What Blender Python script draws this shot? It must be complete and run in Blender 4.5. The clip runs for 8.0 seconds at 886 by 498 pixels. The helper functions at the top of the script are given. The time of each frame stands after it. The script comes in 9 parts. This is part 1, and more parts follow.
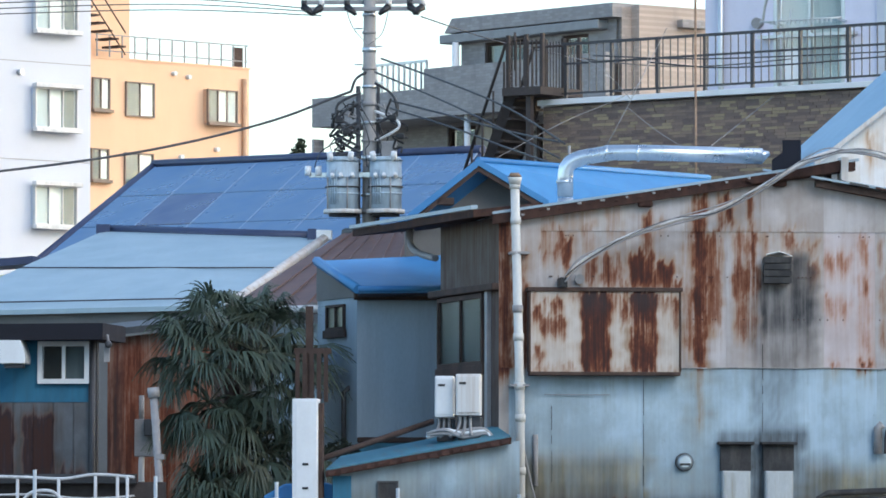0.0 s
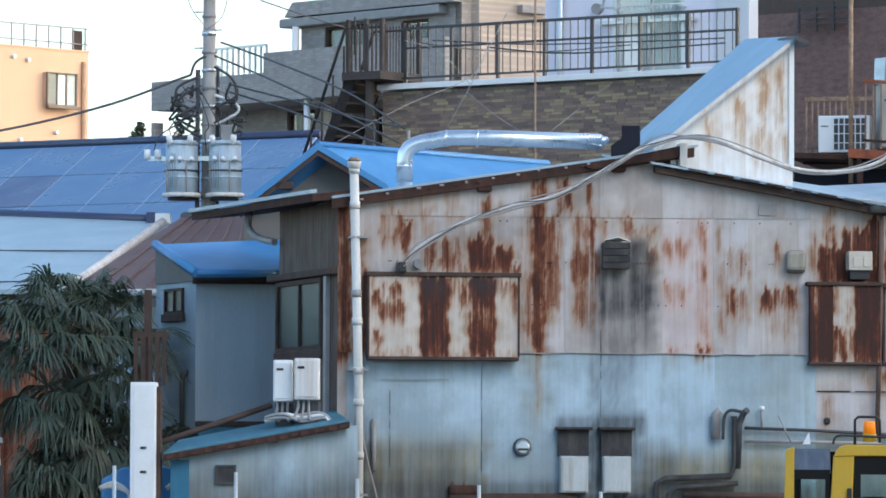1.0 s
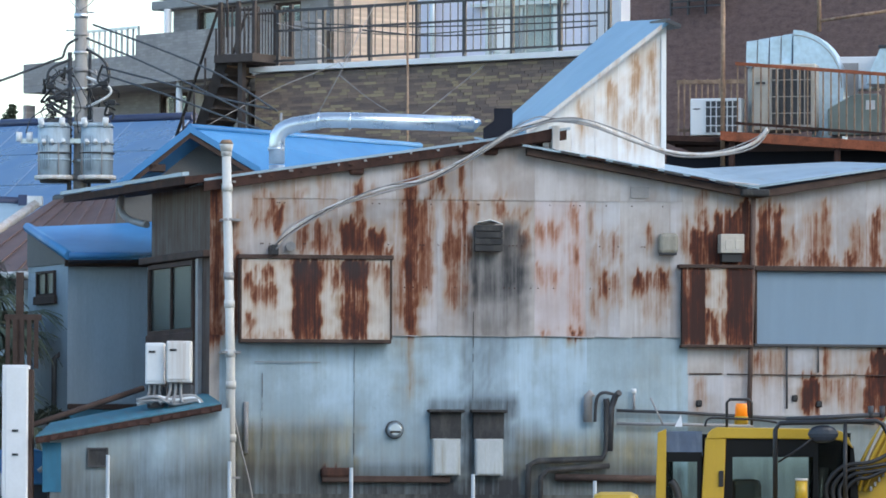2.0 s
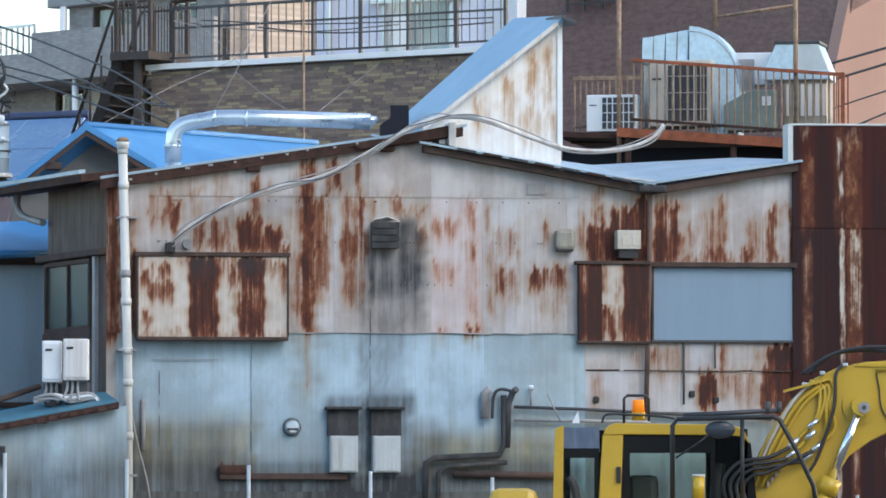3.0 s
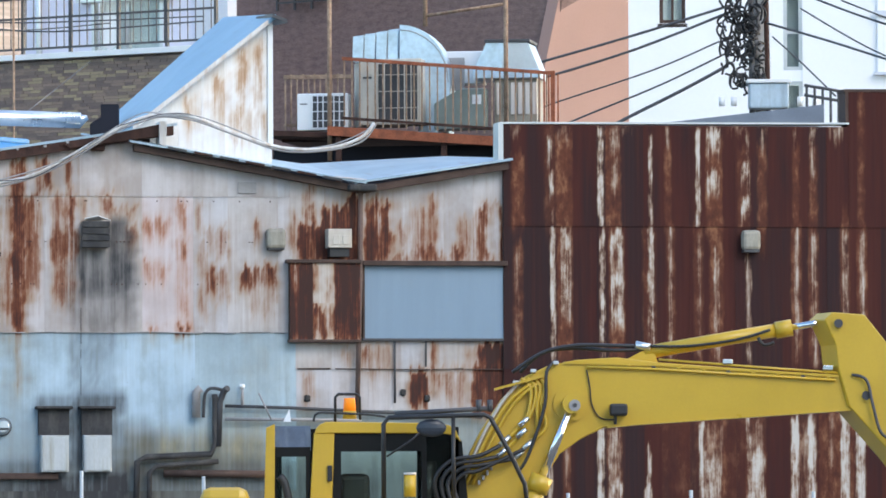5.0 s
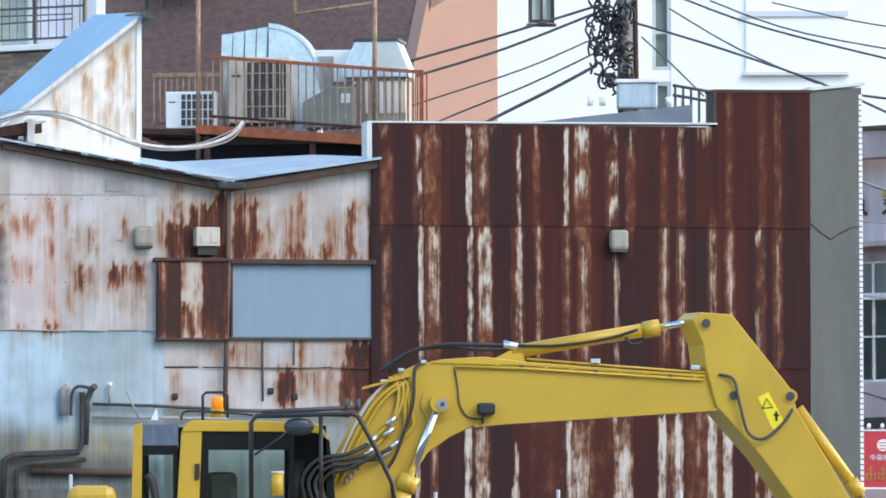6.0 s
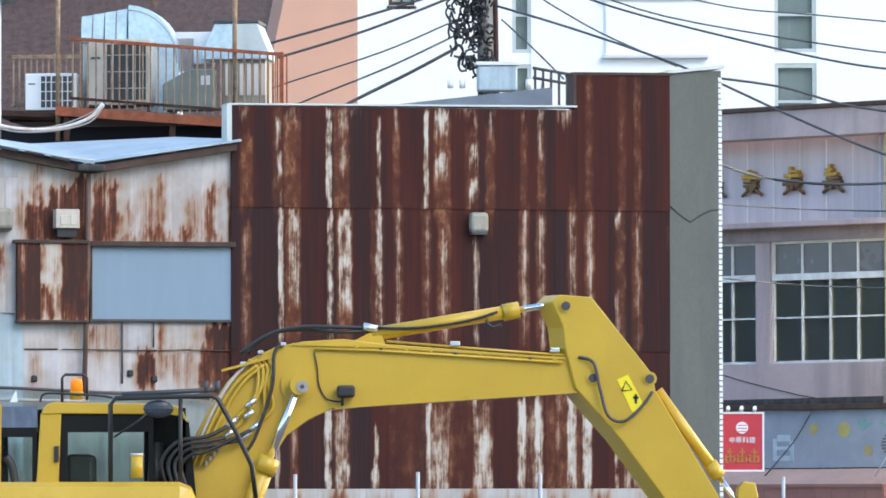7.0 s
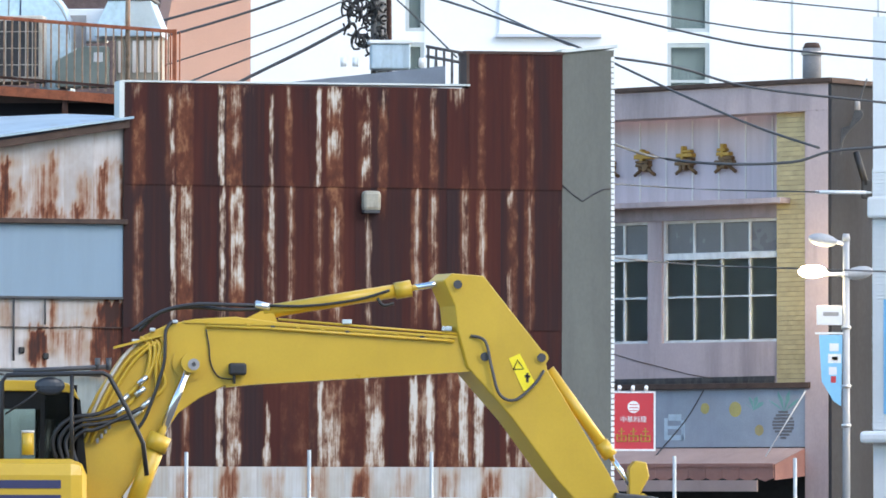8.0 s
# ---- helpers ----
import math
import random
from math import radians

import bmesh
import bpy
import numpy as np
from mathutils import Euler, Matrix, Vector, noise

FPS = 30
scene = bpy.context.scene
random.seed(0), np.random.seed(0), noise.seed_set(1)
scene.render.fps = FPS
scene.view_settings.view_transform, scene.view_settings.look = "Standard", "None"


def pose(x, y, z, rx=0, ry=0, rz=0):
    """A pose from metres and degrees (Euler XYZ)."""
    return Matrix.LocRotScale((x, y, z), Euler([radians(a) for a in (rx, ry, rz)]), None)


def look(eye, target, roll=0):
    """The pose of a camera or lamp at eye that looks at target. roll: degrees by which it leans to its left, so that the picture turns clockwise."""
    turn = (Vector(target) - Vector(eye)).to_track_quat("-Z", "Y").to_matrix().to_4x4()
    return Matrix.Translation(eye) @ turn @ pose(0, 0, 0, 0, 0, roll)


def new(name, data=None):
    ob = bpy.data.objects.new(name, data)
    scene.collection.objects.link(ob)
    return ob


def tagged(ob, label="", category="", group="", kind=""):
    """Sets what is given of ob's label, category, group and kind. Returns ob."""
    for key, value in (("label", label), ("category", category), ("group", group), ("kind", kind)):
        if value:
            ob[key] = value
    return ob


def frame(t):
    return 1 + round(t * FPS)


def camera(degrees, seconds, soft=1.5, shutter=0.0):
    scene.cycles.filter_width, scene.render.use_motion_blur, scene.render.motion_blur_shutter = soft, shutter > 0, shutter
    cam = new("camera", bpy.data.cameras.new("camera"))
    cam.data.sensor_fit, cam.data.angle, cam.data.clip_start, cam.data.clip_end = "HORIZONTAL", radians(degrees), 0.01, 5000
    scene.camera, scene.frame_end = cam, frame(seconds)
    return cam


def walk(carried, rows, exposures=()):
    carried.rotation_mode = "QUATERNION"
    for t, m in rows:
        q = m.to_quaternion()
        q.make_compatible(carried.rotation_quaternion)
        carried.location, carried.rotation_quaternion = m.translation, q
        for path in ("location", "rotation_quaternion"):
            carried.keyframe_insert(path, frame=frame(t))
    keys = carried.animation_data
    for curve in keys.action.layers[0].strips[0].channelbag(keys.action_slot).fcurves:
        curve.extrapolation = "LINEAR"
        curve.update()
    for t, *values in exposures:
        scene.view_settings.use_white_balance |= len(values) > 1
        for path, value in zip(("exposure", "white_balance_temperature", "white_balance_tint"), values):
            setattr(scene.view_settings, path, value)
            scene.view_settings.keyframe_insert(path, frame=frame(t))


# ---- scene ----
# A long lens on a tripod-like stand sweeps from the old houses to the street corner.
cam = camera(8.0, 8.0, soft=1.7)
EYE = 1.6
# seconds, heading to the left, tilt up, lean (degrees)
ROWS = [
    (0.0, 4.814, 2.906, 0.046),
    (0.5, 4.146, 2.853, 0.232),
    (1.0, 3.356, 2.769, 0.224),
    (1.5, 2.742, 2.670, 0.461),
    (1.7, 2.509, 2.634, 0.356),
    (2.8, 1.471, 2.599, -0.027),
    (3.0, 1.265, 2.589, -0.034),
    (3.5, 0.683, 2.599, -0.259),
    (4.0, 0.000, 2.577, -0.127),
    (4.5, -0.698, 2.570, -0.060),
    (4.7, -0.975, 2.571, -0.174),
    (5.8, -2.286, 2.560, -0.158),
    (6.0, -2.545, 2.556, -0.128),
    (6.5, -3.184, 2.499, -0.236),
    (7.0, -3.813, 2.394, -0.119),
    (7.5, -4.343, 2.307, -0.084),
    (8.0, -4.788, 2.198, 0.087),
]
walk(cam, [(t, pose(0, 0, EYE, 0, 0, yaw) @ pose(0, 0, 0, 90 + pitch) @ pose(0, 0, 0, 0, 0, roll)) for t, yaw, pitch, roll in ROWS],
     exposures=((0.0, 1.37, 6450, 8), (3.5, 1.58, 6750, 9), (8.0, 1.95, 6770, 10)))

# ---- light: a bright evening sky with thin cloud, the sun low and veiled behind the camera ----
world = bpy.data.worlds.new("sky")
scene.world = world
world.use_nodes = True
wn = world.node_tree
sky = wn.nodes.new("ShaderNodeTexSky")
sky.sky_type = "NISHITA"
sky.sun_disc = False
sky.sun_elevation, sky.sun_rotation = radians(20), radians(75)
sky.air_density, sky.dust_density, sky.ozone_density = 1.0, 1.2, 2.0
wn.links.new(sky.outputs[0], wn.nodes["Background"].inputs[0])
wn.nodes["Background"].inputs[1].default_value = 0.15
sun = new("sun", bpy.data.lights.new("sun", "SUN"))
sun.data.energy, sun.data.angle, sun.data.color = 0.6, radians(30), (1.0, 0.94, 0.88)
sun.matrix_world = look((40, -62, 55), (0, 0, 0))


# ---- materials ----
def graph(name):
    m = bpy.data.materials.new(name)
    m.use_nodes = True
    return m, m.node_tree, m.node_tree.nodes["Principled BSDF"]


def node(nt, kind, **sets):
    n = nt.nodes.new("ShaderNode" + kind)
    for k, v in sets.items():
        n.inputs[k.replace("_", " ")].default_value = v
    return n


def calc(nt, op, a, b=0.5, clamp=False):
    n = nt.nodes.new("ShaderNodeMath")
    n.operation, n.use_clamp = op, clamp
    for i, v in enumerate((a, b)):
        if isinstance(v, (int, float)):
            n.inputs[i].default_value = v
        else:
            nt.links.new(v, n.inputs[i])
    return n.outputs[0]


def ramp(nt, fac, stops):
    n = nt.nodes.new("ShaderNodeValToRGB")
    while len(n.color_ramp.elements) < len(stops):
        n.color_ramp.elements.new(0.5)
    for e, (p, c) in zip(n.color_ramp.elements, stops):
        e.position, e.color = p, (*c, 1) if len(c) == 3 else c
    nt.links.new(fac, n.inputs[0])
    return n.outputs[0]


def mix(nt, fac, a, b, how="MIX"):
    n = nt.nodes.new("ShaderNodeMix")
    n.data_type, n.blend_type = "RGBA", how
    for i, v in ((0, fac), (6, a), (7, b)):
        if isinstance(v, (int, float)):
            n.inputs[i].default_value = v
        elif isinstance(v, tuple):
            n.inputs[i].default_value = (*v, 1)
        else:
            nt.links.new(v, n.inputs[i])
    return n.outputs[2]


def noise_at(nt, scale, stretch=(1, 1, 1), detail=4, rough=0.55, spread=0.0):
    """Noise in object metres; spread shifts it from object to object."""
    co = nt.nodes.new("ShaderNodeTexCoord")
    mp = nt.nodes.new("ShaderNodeMapping")
    mp.inputs["Scale"].default_value = stretch
    nt.links.new(co.outputs["Object"], mp.inputs[0])
    if spread:
        info = nt.nodes.new("ShaderNodeObjectInfo")
        cx = nt.nodes.new("ShaderNodeCombineXYZ")
        for i, k in enumerate((spread, spread * 1.7, spread * 0.6)):
            nt.links.new(calc(nt, "MULTIPLY", info.outputs["Random"], k), cx.inputs[i])
        nt.links.new(cx.outputs[0], mp.inputs[1])
    n = node(nt, "TexNoise", Scale=scale, Detail=detail, Roughness=rough)
    nt.links.new(mp.outputs[0], n.inputs[0])
    return n.outputs[0]


def bump(nt, bsdf, height, depth=0.01, strength=0.5):
    n = node(nt, "Bump", Strength=strength, Distance=depth)
    nt.links.new(height, n.inputs["Height"])
    nt.links.new(n.outputs[0], bsdf.inputs["Normal"])


def plain(name, colour, rough=0.6, metal=0.0, vary=0.18, scale=3.0, grain=40.0, stretch=(1, 1, 1), relief=0.003, dirt=0.0, dirt_colour=(0.08, 0.07, 0.06), spread=0.0):
    """A surface with broad stains, fine grain and slight relief."""
    m, nt, b = graph(name)
    big, fine = noise_at(nt, scale, stretch, 5, spread=spread), noise_at(nt, grain, stretch, 3)
    dark, light = tuple(c * (1 - vary) for c in colour), tuple(min(1, c * (1 + vary)) for c in colour)
    col = ramp(nt, big, [(0.3, dark), (0.7, light)])
    col = mix(nt, 0.25, col, ramp(nt, fine, [(0.35, dark), (0.65, light)]))
    if dirt:
        d = noise_at(nt, scale * 0.6, (stretch[0] * 2.2, stretch[1] * 2.2, stretch[2] * 0.45), 6, 0.65, spread=spread)
        col = mix(nt, calc(nt, "MULTIPLY", ramp(nt, d, [(0.48, (0, 0, 0)), (0.72, (1, 1, 1))]), dirt), col, dirt_colour)
    nt.links.new(col, b.inputs["Base Color"])
    nt.links.new(calc(nt, "ADD", calc(nt, "MULTIPLY", big, 0.3), rough - 0.15, True), b.inputs["Roughness"])
    b.inputs["Metallic"].default_value = metal
    if rough > 0.6:
        b.inputs["Specular IOR Level"].default_value = 0.22
    if relief:
        bump(nt, b, fine, relief)
    return m


def ribs(nt, bsdf, pitch, axis=0, depth=0.01, extra=None):
    """Corrugation running upright (axis 0) as relief."""
    co = nt.nodes.new("ShaderNodeTexCoord")
    sp = nt.nodes.new("ShaderNodeSeparateXYZ")
    nt.links.new(co.outputs["Object"], sp.inputs[0])
    w = calc(nt, "SINE", calc(nt, "MULTIPLY", sp.outputs[axis], 2 * math.pi / pitch))
    if extra is not None:
        w = calc(nt, "ADD", w, extra)
    bump(nt, bsdf, w, depth, 0.3)
    return sp


def rusty(name, paint, paint_light, pitch=0.076, light_rust=(0.40, 0.25, 0.15), rust=(0.205, 0.070, 0.031), deep=(0.088, 0.029, 0.020), base_rust=0.0, spread=7.0, tint=0.5):
    """Painted corrugated iron. The mesh carries 'rust', 'soot' and 'moss', how far gone each place is; streaks run down
    from there. 'soot' also carries other dark patches and painted shade.
    """
    m, nt, b = graph(name)
    a1, a2, a3, a4 = (nt.nodes.new("ShaderNodeAttribute") for k in range(4))
    a1.attribute_name, a2.attribute_name, a3.attribute_name, a4.attribute_name = "rust", "soot", "moss", "stain"
    streak = noise_at(nt, 1.0, (11, 11, 0.55), 5, 0.62, spread)
    cloud = noise_at(nt, 1.3, (1, 1, 0.8), 5, 0.6, spread)
    fine = noise_at(nt, 1.0, (46, 46, 1.4), 3, 0.55, spread)
    blot = noise_at(nt, 3.2, (1.3, 1.3, 0.6), 6, 0.62, spread)
    spot = noise_at(nt, 19, (1, 1, 0.6), 4, 0.7, spread)
    # ragged streaks: the rust grips where the noise is high and thins out below
    grip = calc(nt, "ADD", calc(nt, "MULTIPLY", streak, 0.9), calc(nt, "MULTIPLY", blot, 0.75))
    grip = calc(nt, "ADD", grip, calc(nt, "MULTIPLY", fine, 0.45))
    grip = calc(nt, "ADD", grip, calc(nt, "MULTIPLY", spot, 0.18))
    grip = calc(nt, "MULTIPLY", calc(nt, "SUBTRACT", grip, 1.14), 2.5)
    gone = calc(nt, "ADD", a1.outputs["Fac"], base_rust)
    hold = calc(nt, "ADD", calc(nt, "ADD", grip, 0.60), calc(nt, "MULTIPLY", gone, 0.30))
    amount = calc(nt, "MULTIPLY", gone, hold, True)
    body = ramp(nt, cloud, [(0.3, paint), (0.68, paint_light)])
    # every sheet has faded to a slightly different white
    info = nt.nodes.new("ShaderNodeObjectInfo")
    hue = ramp(nt, info.outputs["Random"], [(0.0, (1.0, 0.95, 0.90)), (0.4, (0.94, 0.97, 1.03)), (0.7, (1.04, 1.0, 1.0)), (1.0, (0.88, 0.95, 1.04))])
    body = mix(nt, tint, body, mix(nt, 1.0, body, hue, "MULTIPLY"))
    body = mix(nt, ramp(nt, fine, [(0.5, (0, 0, 0)), (0.8, (0.16, 0.16, 0.16))]), body, tuple(c * 0.7 for c in paint))
    body = mix(nt, ramp(nt, cloud, [(0.36, (0.5, 0.5, 0.5)), (0.56, (0, 0, 0))]), body, tuple(p * q for p, q in zip(paint, (0.80, 0.74, 0.68))))
    # thin brown wash that has run over the paint, and specks
    wash = calc(nt, "MULTIPLY", ramp(nt, streak, [(0.44, (0, 0, 0)), (0.66, (1, 1, 1))]), ramp(nt, blot, [(0.42, (0.06, 0.06, 0.06)), (0.64, (0.55, 0.55, 0.55))]))
    body = mix(nt, wash, body, tuple(p * q for p, q in zip(paint, (0.78, 0.66, 0.56))))
    body = mix(nt, ramp(nt, spot, [(0.66, (0, 0, 0)), (0.76, (0.4, 0.4, 0.4))]), body, tuple(p * q for p, q in zip(paint, (0.55, 0.42, 0.34))))
    # weak tea-coloured stain spreading round and below the rust
    tea = calc(nt, "MULTIPLY", a4.outputs["Fac"], calc(nt, "ADD", ramp(nt, streak, [(0.36, (0.1, 0.1, 0.1)), (0.62, (1, 1, 1))]), calc(nt, "MULTIPLY", cloud, 0.35)), True)
    body = mix(nt, calc(nt, "MULTIPLY", tea, 1.6, True), body, ramp(nt, blot, [(0.35, tuple(p * q for p, q in zip(paint, (0.62, 0.46, 0.36)))), (0.65, tuple(p * q for p, q in zip(paint, (0.92, 0.75, 0.60))))]))
    mossf = calc(nt, "MULTIPLY", a3.outputs["Fac"], calc(nt, "ADD", calc(nt, "MULTIPLY", cloud, 0.9), calc(nt, "MULTIPLY", streak, 0.9)), True)
    body = mix(nt, mossf, body, ramp(nt, blot, [(0.35, (0.15, 0.155, 0.13)), (0.65, (0.29, 0.26, 0.17))]))
    col = mix(nt, ramp(nt, amount, [(0.0, (0, 0, 0)), (0.16, (0.40, 0.40, 0.40)), (0.36, (0.84, 0.84, 0.84)), (0.55, (1, 1, 1))]), body, ramp(nt, amount, [(0.10, light_rust), (0.40, rust), (0.70, deep), (0.98, (0.050, 0.024, 0.020))]))
    sootf = calc(nt, "MULTIPLY", a2.outputs["Fac"], calc(nt, "ADD", calc(nt, "MULTIPLY", streak, 1.2), calc(nt, "MULTIPLY", blot, 0.9)), True)
    col = mix(nt, sootf, col, (0.040, 0.041, 0.045))
    nt.links.new(col, b.inputs["Base Color"])
    nt.links.new(ramp(nt, amount, [(0.1, (0.55, 0.55, 0.55)), (0.5, (0.85, 0.85, 0.85))]), b.inputs["Roughness"])
    b.inputs["Specular IOR Level"].default_value = 0.25
    ribs(nt, b, pitch, 0, 0.0015, calc(nt, "MULTIPLY", amount, 0.8))
    return m


def dark_sheet(name):
    """Brown rusted sheet. The mesh carries 'bare' (zinc left showing) and 'orange' (young rust along the laps)."""
    m, nt, b = graph(name)
    a1, a2 = (nt.nodes.new("ShaderNodeAttribute") for k in range(2))
    a1.attribute_name, a2.attribute_name = "bare", "orange"
    info = nt.nodes.new("ShaderNodeObjectInfo")
    streak = noise_at(nt, 1.0, (15, 15, 0.5), 5, 0.6, 9.0)
    broad = noise_at(nt, 1.0, (3.2, 3.2, 0.35), 4, 0.55, 9.0)
    blot = noise_at(nt, 5.0, (1.3, 1.3, 0.7), 5, 0.65, 9.0)
    fine = noise_at(nt, 1.0, (60, 60, 2.5), 3, 0.6, 9.0)
    tone = calc(nt, "ADD", calc(nt, "MULTIPLY", broad, 0.75), calc(nt, "MULTIPLY", info.outputs["Random"], 0.25))
    col = ramp(nt, tone, [(0.34, (0.030, 0.0155, 0.0168)), (0.47, (0.034, 0.0138, 0.0138)), (0.58, (0.052, 0.0142, 0.0118)), (0.72, (0.068, 0.018, 0.013))])
    col = mix(nt, ramp(nt, streak, [(0.5, (0, 0, 0)), (0.72, (0.6, 0.6, 0.6))]), col, (0.062, 0.0195, 0.0145))
    col = mix(nt, ramp(nt, fine, [(0.5, (0, 0, 0)), (0.75, (0.22, 0.22, 0.22))]), col, (0.022, 0.012, 0.012))
    young = calc(nt, "MULTIPLY", a2.outputs["Fac"], calc(nt, "ADD", calc(nt, "MULTIPLY", blot, 1.5), calc(nt, "MULTIPLY", streak, 0.5)), True)
    col = mix(nt, young, col, ramp(nt, blot, [(0.32, (0.075, 0.025, 0.017)), (0.52, (0.125, 0.042, 0.023)), (0.70, (0.26, 0.12, 0.065))]))
    grip = calc(nt, "ADD", calc(nt, "MULTIPLY", blot, 1.0), calc(nt, "ADD", calc(nt, "MULTIPLY", streak, 0.7), calc(nt, "MULTIPLY", fine, 0.6)))
    grip = calc(nt, "MULTIPLY", calc(nt, "SUBTRACT", grip, 1.17), 2.2)
    grip = calc(nt, "ADD", calc(nt, "ADD", grip, 0.28), calc(nt, "MULTIPLY", a1.outputs["Fac"], 0.36))
    bare = calc(nt, "MULTIPLY", a1.outputs["Fac"], grip, True)
    col = mix(nt, ramp(nt, bare, [(0.05, (0, 0, 0)), (0.3, (0.5, 0.5, 0.5)), (0.6, (1, 1, 1))]), col, ramp(nt, bare, [(0.1, (0.22, 0.10, 0.058)), (0.42, (0.38, 0.28, 0.21)), (0.85, (0.53, 0.50, 0.46))]))
    nt.links.new(col, b.inputs["Base Color"])
    b.inputs["Roughness"].default_value = 0.8
    b.inputs["Specular IOR Level"].default_value = 0.2
    ribs(nt, b, 0.067, 0, 0.0012)
    return m


def glass(name, tint=(0.85, 0.92, 0.92)):
    m, nt, b = graph(name)
    b.inputs["Base Color"].default_value = (*tint, 1)
    b.inputs["Transmission Weight"].default_value = 1.0
    b.inputs["Roughness"].default_value = 0.04
    b.inputs["IOR"].default_value = 1.3
    return m


def glow(name, colour, strength):
    m, nt, b = graph(name)
    b.inputs["Base Color"].default_value = (*colour, 1)
    b.inputs["Emission Color"].default_value = (*colour, 1)
    b.inputs["Emission Strength"].default_value = strength
    return m


def flat_roof_metal(name, colour, light, pitch, rust=0.0, rough=0.45):
    m, nt, b = graph(name)
    big = noise_at(nt, 1.2, (1, 1, 1), 5, 0.6, 5.0)
    st = noise_at(nt, 1.0, (9, 1.2, 1.2), 4, 0.6, 5.0)
    col = ramp(nt, big, [(0.3, colour), (0.7, light)])
    if rust:
        col = mix(nt, calc(nt, "MULTIPLY", ramp(nt, st, [(0.55, (0, 0, 0)), (0.75, (1, 1, 1))]), rust), col, (0.2, 0.09, 0.05))
    nt.links.new(col, b.inputs["Base Color"])
    b.inputs["Roughness"].default_value = rough
    if pitch:
        ribs(nt, b, pitch, 0, 0.012)
    return m


def brick_tile(name):
    m, nt, b = graph(name)
    info = nt.nodes.new("ShaderNodeObjectInfo")
    geo = nt.nodes.new("ShaderNodeNewGeometry")
    col = ramp(nt, geo.outputs["Random Per Island"], [(0.0, (0.14, 0.097, 0.088)), (0.45, (0.225, 0.153, 0.125)), (0.74, (0.285, 0.195, 0.148)), (0.84, (0.33, 0.25, 0.15)), (1.0, (0.42, 0.32, 0.19))])
    n = noise_at(nt, 14, (1, 1, 1), 3)
    nt.links.new(mix(nt, calc(nt, "MULTIPLY", n, 0.4), col, (0.13, 0.10, 0.085)), b.inputs["Base Color"])
    b.inputs["Roughness"].default_value = 0.6
    bump(nt, b, n, 0.004)
    return m


def masonry(name, colour, w, h, joint=0.72, vary=0.16):
    """Small stone or brick facing, too far off to be pieces: courses, broken tones and faint joints."""
    m, nt, b = graph(name)
    co = nt.nodes.new("ShaderNodeTexCoord")
    sp = nt.nodes.new("ShaderNodeSeparateXYZ")
    cx = nt.nodes.new("ShaderNodeCombineXYZ")
    nt.links.new(co.outputs["Object"], sp.inputs[0])
    nt.links.new(sp.outputs[0], cx.inputs[0])
    nt.links.new(sp.outputs[2], cx.inputs[1])
    br = node(nt, "TexBrick", Scale=1.0, Brick_Width=w, Row_Height=h, Mortar_Size=h * 0.07)
    for key, k in (("Color1", 1 - vary), ("Color2", 1 + vary), ("Mortar", joint)):
        br.inputs[key].default_value = (*(min(1, c * k) for c in colour), 1)
    nt.links.new(cx.outputs[0], br.inputs["Vector"])
    big, st = noise_at(nt, 0.7, (1, 1, 1), 5), noise_at(nt, 1.0, (3, 3, 0.4), 5)
    col = mix(nt, ramp(nt, big, [(0.35, (0.3, 0.3, 0.3)), (0.6, (0, 0, 0))]), br.outputs["Color"], tuple(c * 0.6 for c in colour))
    col = mix(nt, ramp(nt, st, [(0.52, (0, 0, 0)), (0.72, (0.4, 0.4, 0.4))]), col, tuple(c * 0.5 for c in colour))
    nt.links.new(col, b.inputs["Base Color"])
    b.inputs["Roughness"].default_value = 0.8
    b.inputs["Specular IOR Level"].default_value = 0.22
    bump(nt, b, br.outputs["Fac"], -0.01)
    return m


PALE_UP = rusty("pale_corrugated_iron", (0.415, 0.385, 0.375), (0.565, 0.545, 0.54), tint=0.9)
PINK_UP = rusty("pinkish_corrugated_iron", (0.52, 0.455, 0.46), (0.61, 0.55, 0.555), light_rust=(0.47, 0.27, 0.19), rust=(0.33, 0.14, 0.08), tint=0.2)
BLUE_LOW = rusty("blue_grey_iron", (0.315, 0.42, 0.49), (0.44, 0.57, 0.655), light_rust=(0.36, 0.30, 0.20))
GREEN_LOW = rusty("green_grey_iron", (0.24, 0.28, 0.28), (0.35, 0.38, 0.36), light_rust=(0.33, 0.25, 0.16))
PANEL_RUST = rusty("cream_rusted_iron", (0.50, 0.46, 0.42), (0.62, 0.58, 0.53), pitch=0.04)
WHITE_RUST = rusty("white_stained_iron", (0.78, 0.775, 0.765), (0.88, 0.875, 0.87), light_rust=(0.60, 0.46, 0.34), rust=(0.44, 0.27, 0.16), deep=(0.28, 0.14, 0.08), tint=0.3)
DEEP_RUST = rusty("deep_rusted_iron", (0.40, 0.36, 0.34), (0.5, 0.45, 0.42), base_rust=0.34)
ORANGE_RUST = rusty("orange_rusted_iron", (0.30, 0.22, 0.18), (0.36, 0.27, 0.22), light_rust=(0.27, 0.10, 0.05), rust=(0.20, 0.06, 0.03), deep=(0.10, 0.036, 0.024), base_rust=0.42)
GREY_OLD = rusty("old_grey_iron", (0.10, 0.108, 0.12), (0.165, 0.172, 0.185), light_rust=(0.16, 0.10, 0.08), rust=(0.07, 0.038, 0.036), deep=(0.035, 0.024, 0.026))
BASE_IRON = rusty("pale_base_iron", (0.42, 0.43, 0.42), (0.52, 0.53, 0.53), pitch=0.05, base_rust=0.06)
DARK_IRON = dark_sheet("brown_rusted_sheet")
